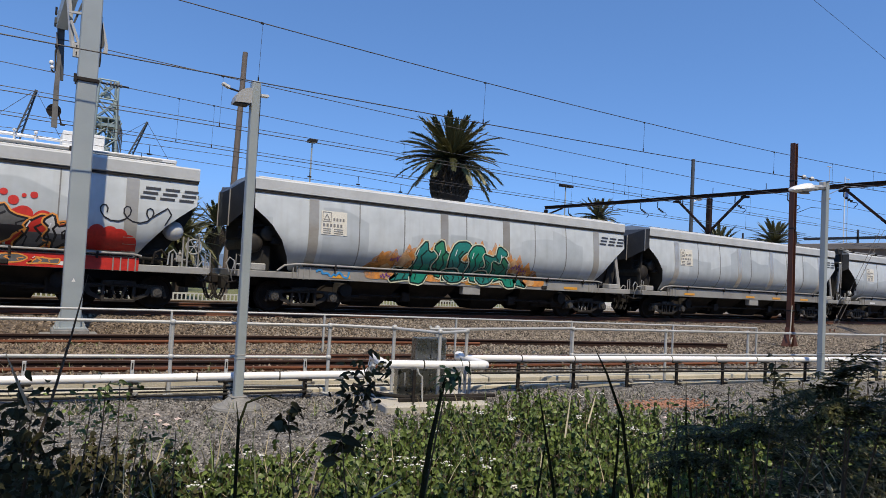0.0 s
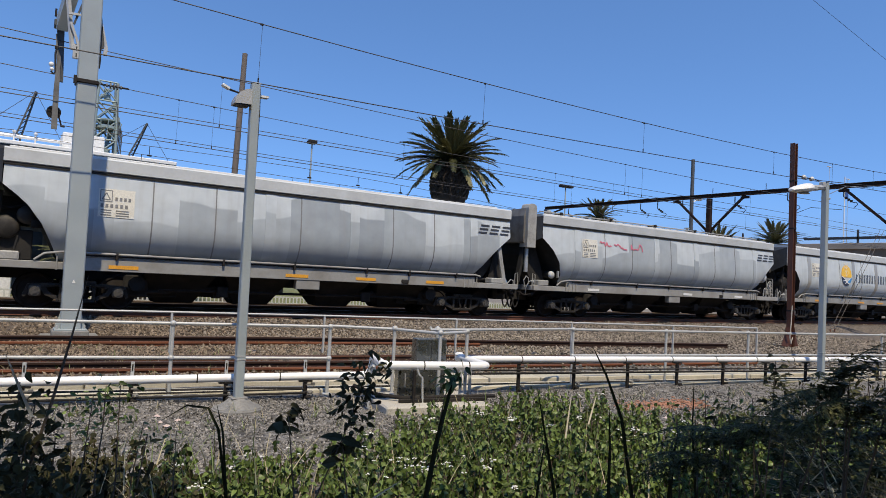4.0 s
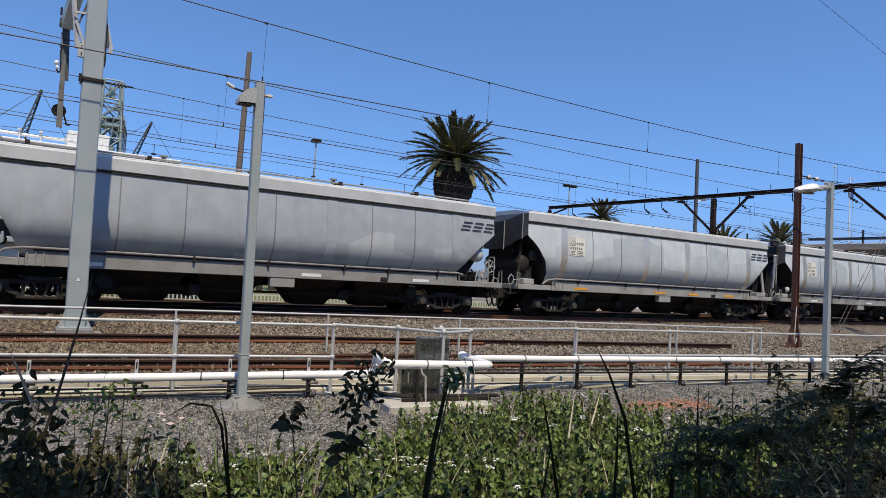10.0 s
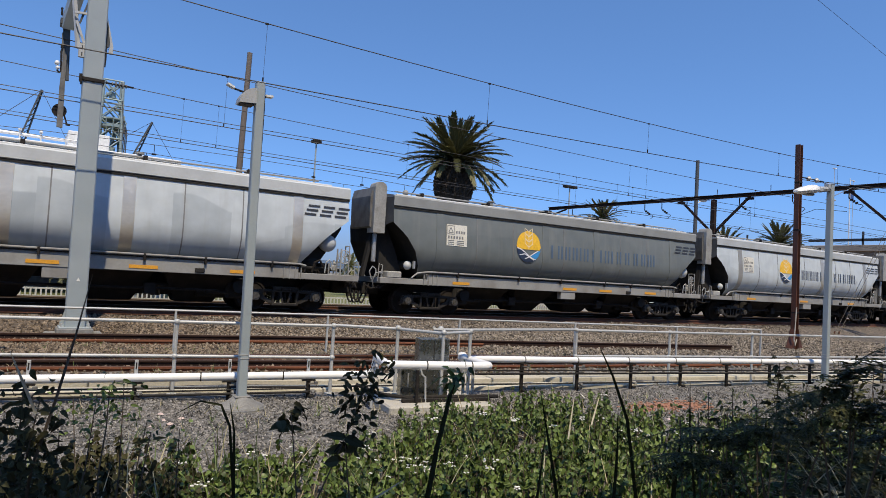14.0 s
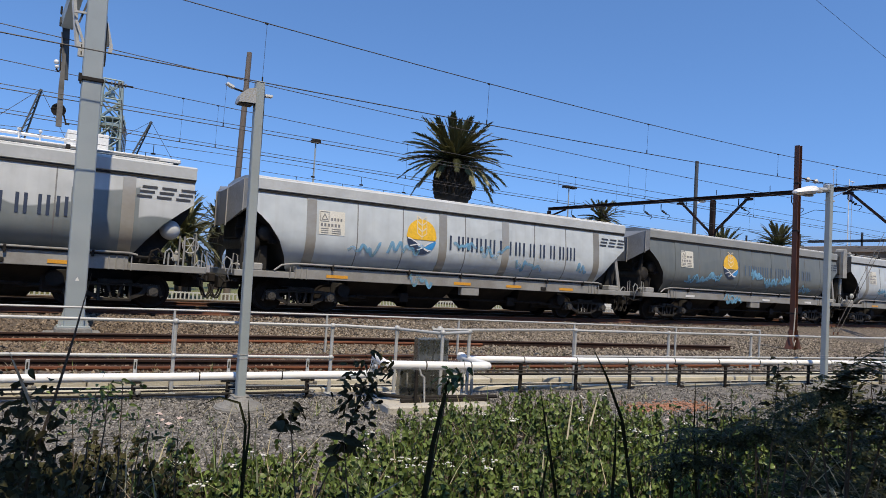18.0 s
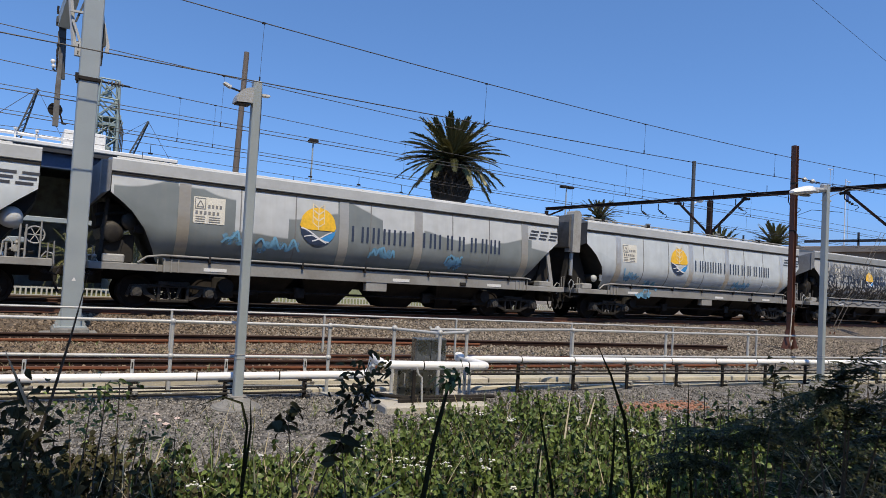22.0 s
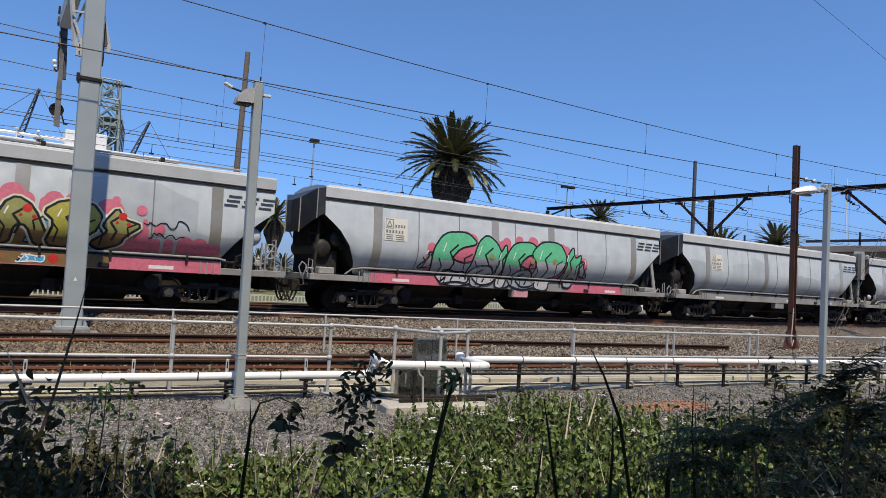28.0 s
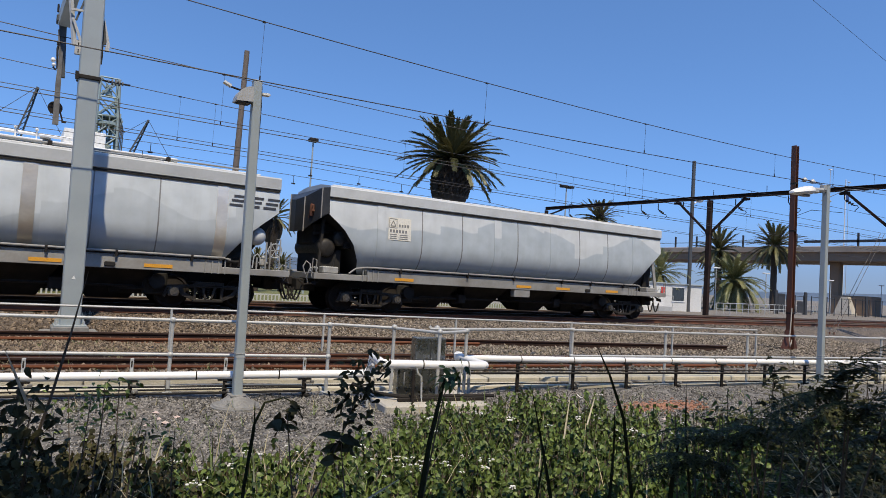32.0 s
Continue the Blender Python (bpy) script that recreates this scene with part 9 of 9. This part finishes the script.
def spray_bush(x, y, arcs, seed, label):
    """A bush of long arching sprays, each through the points given, on one stem from the ground."""
    g = Vector((x, y, ground_z(x, y)))
    t = thing("spray_bush", label, "bush", "fern bushes", at=Matrix.Translation(g))
    for k, arc in enumerate(arcs):
        pts = [Vector(p) - g for p in arc]
        fine = []
        for i in range(len(pts) - 1):
            p0, p1, p2, p3 = pts[max(i - 1, 0)], pts[i], pts[i + 1], pts[min(i + 2, len(pts) - 1)]
            for u in (0.0, 0.33, 0.67):
                fine.append(0.5 * ((2 * p1) + (p2 - p0) * u + (2 * p0 - 5 * p1 + 4 * p2 - p3) * u * u + (3 * p1 - p0 - 3 * p2 + p3) * u ** 3))
        fine.append(pts[-1])
        part("stem", Shape().tube([Vector((0, 0, -0.03)), pts[0] * 0.5 + Vector((0.05, 0.03, 0.1)), pts[0]], [0.008, 0.006, 0.004], 5), STEM, t)
        for j in range(2):
            s = Shape()
            lift = Vector((0.08, 0.12, -0.14)) * j
            fern_frond(s, [p + lift * (i / len(fine)) for i, p in enumerate(fine)], 0.095 + 0.02 * (k % 3), seed + 7 * k + j)
            part("frond", s, FERNLEAF, t)
    return t


spray_bush(3.62, 1.72, [
    [(3.51, 1.65, 1.27), (3.35, 1.73, 1.25), (3.2, 1.79, 1.21), (3.02, 1.85, 1.11)],
    [(3.56, 1.5, 1.17), (3.41, 1.6, 1.22), (3.27, 1.66, 1.18), (3.09, 1.70, 1.05)],
    [(3.44, 1.78, 1.2), (3.41, 1.63, 1.37), (3.37, 1.51, 1.46), (3.32, 1.36, 1.54)],
    [(3.49, 1.63, 1.07), (3.44, 1.54, 1.2), (3.39, 1.42, 1.31), (3.34, 1.29, 1.34)],
    [(3.55, 1.66, 1.0), (3.58, 1.5, 1.1), (3.55, 1.35, 1.15), (3.5, 1.2, 1.12)],
], 300, "tall dark bush with long feathery arching sprays")
spray_bush(3.5, 2.0, [
    [(3.42, 1.74, 1.01), (3.29, 1.8, 1.08), (3.11, 1.91, 1.09), (2.93, 1.99, 1.04)],
    [(3.26, 1.99, 0.91), (3.1, 2.08, 0.99), (2.91, 2.18, 1.0), (2.66, 2.29, 0.92)],
    [(3.2, 2.04, 0.8), (3.03, 2.13, 0.86), (2.85, 2.2, 0.87), (2.68, 2.24, 0.82)],
    [(3.4, 1.9, 0.95), (3.25, 1.95, 1.03), (3.12, 2.0, 1.03), (2.98, 2.1, 0.97)],
], 350, "dark bush with flat bluish feathery sprays")
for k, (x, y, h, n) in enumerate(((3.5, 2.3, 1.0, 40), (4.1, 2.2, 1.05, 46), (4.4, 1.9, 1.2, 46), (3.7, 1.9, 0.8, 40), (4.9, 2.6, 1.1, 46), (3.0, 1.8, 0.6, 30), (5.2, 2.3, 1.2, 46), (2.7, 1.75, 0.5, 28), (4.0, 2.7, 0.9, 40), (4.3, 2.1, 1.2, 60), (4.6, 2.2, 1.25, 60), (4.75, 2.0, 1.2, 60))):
    leafy_stem("shaded_weed", [ground_point(x, y), (x + random.uniform(-0.06, 0.06), y, h * 0.5), (x + random.uniform(-0.15, 0.1), y + random.uniform(-0.05, 0.05), h)], n, 0.05, SHADELEAF, "leafy weed in the shade, leaf colour darkened for it", 80 + k, 0.07, 0.25, group="shaded weeds")
leafy_stem("tall_weed", [ground_point(3.7, 2.2), (3.65, 2.15, 0.6), (3.61, 2.1, 1.0), (3.6, 2.08, 1.33)], 22, 0.05, SHADELEAF, "dark weed with narrow drooping leaves", 31, 0.045, 0.72)
for k, (x, y, h) in enumerate(((3.42, 2.4, 1.12), (3.5, 2.3, 1.14), (3.36, 2.42, 1.0), (3.58, 2.2, 1.1), (3.3, 2.5, 0.98))):
    leafy_stem("tall_weed", [ground_point(x + 0.1, y + 0.1), (x + 0.05, y, 0.5), (x, y, h)], 30, 0.042, WEED, "upright weed with narrow yellowing leaves", 130 + k, 0.035, 0.5)
random.seed(77)
dry = Shape()
for _ in range(420):
    x, y = random.gauss(4.3, 0.25), random.gauss(1.85, 0.12)
    blade(dry, Vector((x, y, ground_z(x, y) + random.uniform(0.2, 0.62))), rand_dir(5, 65), random.uniform(0.3, 0.7), 0.006, random.uniform(0.1, 0.7))
solid("dry_grass_tuft", dry, STRAW, "tangle of pale dry grass under the ferns", "grass", kind="stuff")


# ---- unseen trees added behind the camera to shade the verge's edges ----
def shade_tree(x, y, clumps, label):
    t = thing("shade_tree", label, "tree", "shade trees", at=pose(x, y, 0))
    tr = Shape()
    tr.tube([(0, 0, -0.2), (0.1, 0.1, 2.0), (0.0, 0.3, 4.2), (0.1, 0.5, 6.4)], [0.24, 0.19, 0.15, 0.08], 10)
    for cx, cy, cz, r, n in clumps:
        tr.tube([(0.0, 0.3, 3.6), ((cx - x) * 0.5, (cy - y) * 0.5, lerp(3.8, cz, 0.6)), (cx - x, cy - y, cz)], [0.1, 0.06, 0.02], 6)
    part("trunk", tr, BARK, t, "grey-brown trunk with limbs", True)
    s = Shape()
    for cx, cy, cz, r, n in clumps:
        for _ in range(n):
            p = Vector((random.gauss(0, 1), random.gauss(0, 1), random.gauss(0, 0.6))).normalized() * r * random.random() ** 0.4
            leaf(s, Vector((cx - x, cy - y, cz)) + p, rand_dir(-60, 30), rand_dir(0, 90), random.uniform(0.12, 0.2), random.uniform(0.07, 0.12))
    part("crown", s, SHADELEAF, t, "loose crown of small leaves")
    return t


shade_tree(-2.4, -2.6, [(-1.0, 0.3, 6.3, 0.9, 560), (-0.8, -0.6, 6.9, 0.9, 500), (-1.6, 0.6, 6.0, 0.9, 450), (-0.5, 0.8, 6.3, 0.75, 420), (0.3, 0.15, 6.2, 0.36, 420), (0.85, 0.05, 6.2, 0.36, 420)], "added unseen leafy tree behind the viewer, shading the verge")
shade_tree(3.6, -3.8, [(2.95, -1.15, 6.3, 0.8, 300), (3.9, -0.9, 6.2, 0.8, 200), (0.95, -0.75, 6.2, 0.42, 260), (1.75, -1.0, 6.2, 0.45, 260), (1.4, -0.2, 6.2, 0.4, 420), (1.95, -0.45, 6.2, 0.42, 420), (2.45, -0.7, 6.2, 0.45, 420)], "added unseen leafy tree behind the viewer, shading the verge")


# unseen row of trees added behind the viewer to block sky light on wagons
random.seed(91)
row = Shape()
for k in range(60):
    cx, cy, r = -59 + 2.0 * k, -17 + random.uniform(-1.5, 1.5), random.uniform(1.6, 2.5)
    for _ in range(260):
        p = rand_dir(-80, 85) * r * random.uniform(0.75, 1.0)
        leaf(row, Vector((cx, cy, random.uniform(1.6, 13.5))) + p, rand_dir(-50, 30), rand_dir(0, 90), random.uniform(0.7, 1.1), random.uniform(0.5, 0.8))
solid("tree_row", row, SHADELEAF, "added unseen row of trees behind the viewer, blocking sky light", "trees", kind="stuff")


# ---- what moves ----
def motions():
    """The train rolls by towards the camera's left, slowing a little."""
    offsets = [(0, -3.73), (1, -17.52), (2, -31.34), (3, -45.17), (6, -86.99), (7, -100.86), (8, -114.77), (9, -128.63), (10, -142.46), (11, -156.27), (12, -170.0), (13, -183.76), (14, -197.46), (17, -237.94), (18, -251.40), (19, -264.77), (20, -278.02), (21, -291.22), (22, -304.36), (23, -317.39), (24, -330.34), (25, -343.17), (28, -381.18), (29, -393.6), (30, -406.0), (31, -418.3), (32, -430.51)]
    for i, w in enumerate(WAGONS):
        walk(w, [(t, pose(x + i * PITCH, TRACK_Y, RAIL_Z)) for t, x in offsets])
    # the wind bends the coarse grass before the lamp post
    axis = Vector((0.283, 0.959, 0))
    lean = [(0, -2), (0.4, 1), (0.8, -4), (1.2, -7), (1.6, -12), (2, -8.5), (2.4, -9), (2.8, -11), (3.4, -10), (5.5, -2), (6, -1), (7, -4), (8, -7), (9, -8), (10, -8), (11, -2.5), (12, -2), (13, -2), (14, -5), (15.5, -2), (17, 1.5), (18, 1), (19, -4), (20, -4.5), (21, -5), (22, 2.5), (23, 3), (24, 5), (25, -0.5), (26.5, 1), (28, 2), (29, 1), (30, 3), (31, 4.5), (32, 4)]
    fold = [(0, 165), (0.5, 160), (0.8, 100), (1.1, 40), (1.6, 0), (23, 0), (23.5, 40), (24, 90), (24.5, 140), (25, 168), (32, 165)]
    times = sorted(set(t for t, v in lean) | set(t for t, v in fold))

    def value(rows, t):
        for (t0, v0), (t1, v1) in zip(rows, rows[1:]):
            if t0 <= t <= t1:
                return lerp(v0, v1, (t - t0) / (t1 - t0))
        return rows[-1][1]
    for k, ob in enumerate(FORK):
        base = ob.matrix_basis.copy()
        walk(ob, [(t, base @ Matrix.Rotation(radians(value(lean, t)), 4, axis) @ Matrix.Rotation(radians(-value(fold, t) * k), 4, "Z")) for t in times])
    for k, ob in enumerate(BLADES):
        base = ob.matrix_basis.copy()
        walk(ob, [(t * 0.8, base @ Matrix.Rotation(radians(1.1 * math.sin(1.9 * t + 1.7 * k) + 0.6 * math.sin(0.7 * t + k)), 4, Vector((0.7, 0.7, 0)))) for t in range(41)])


motions()
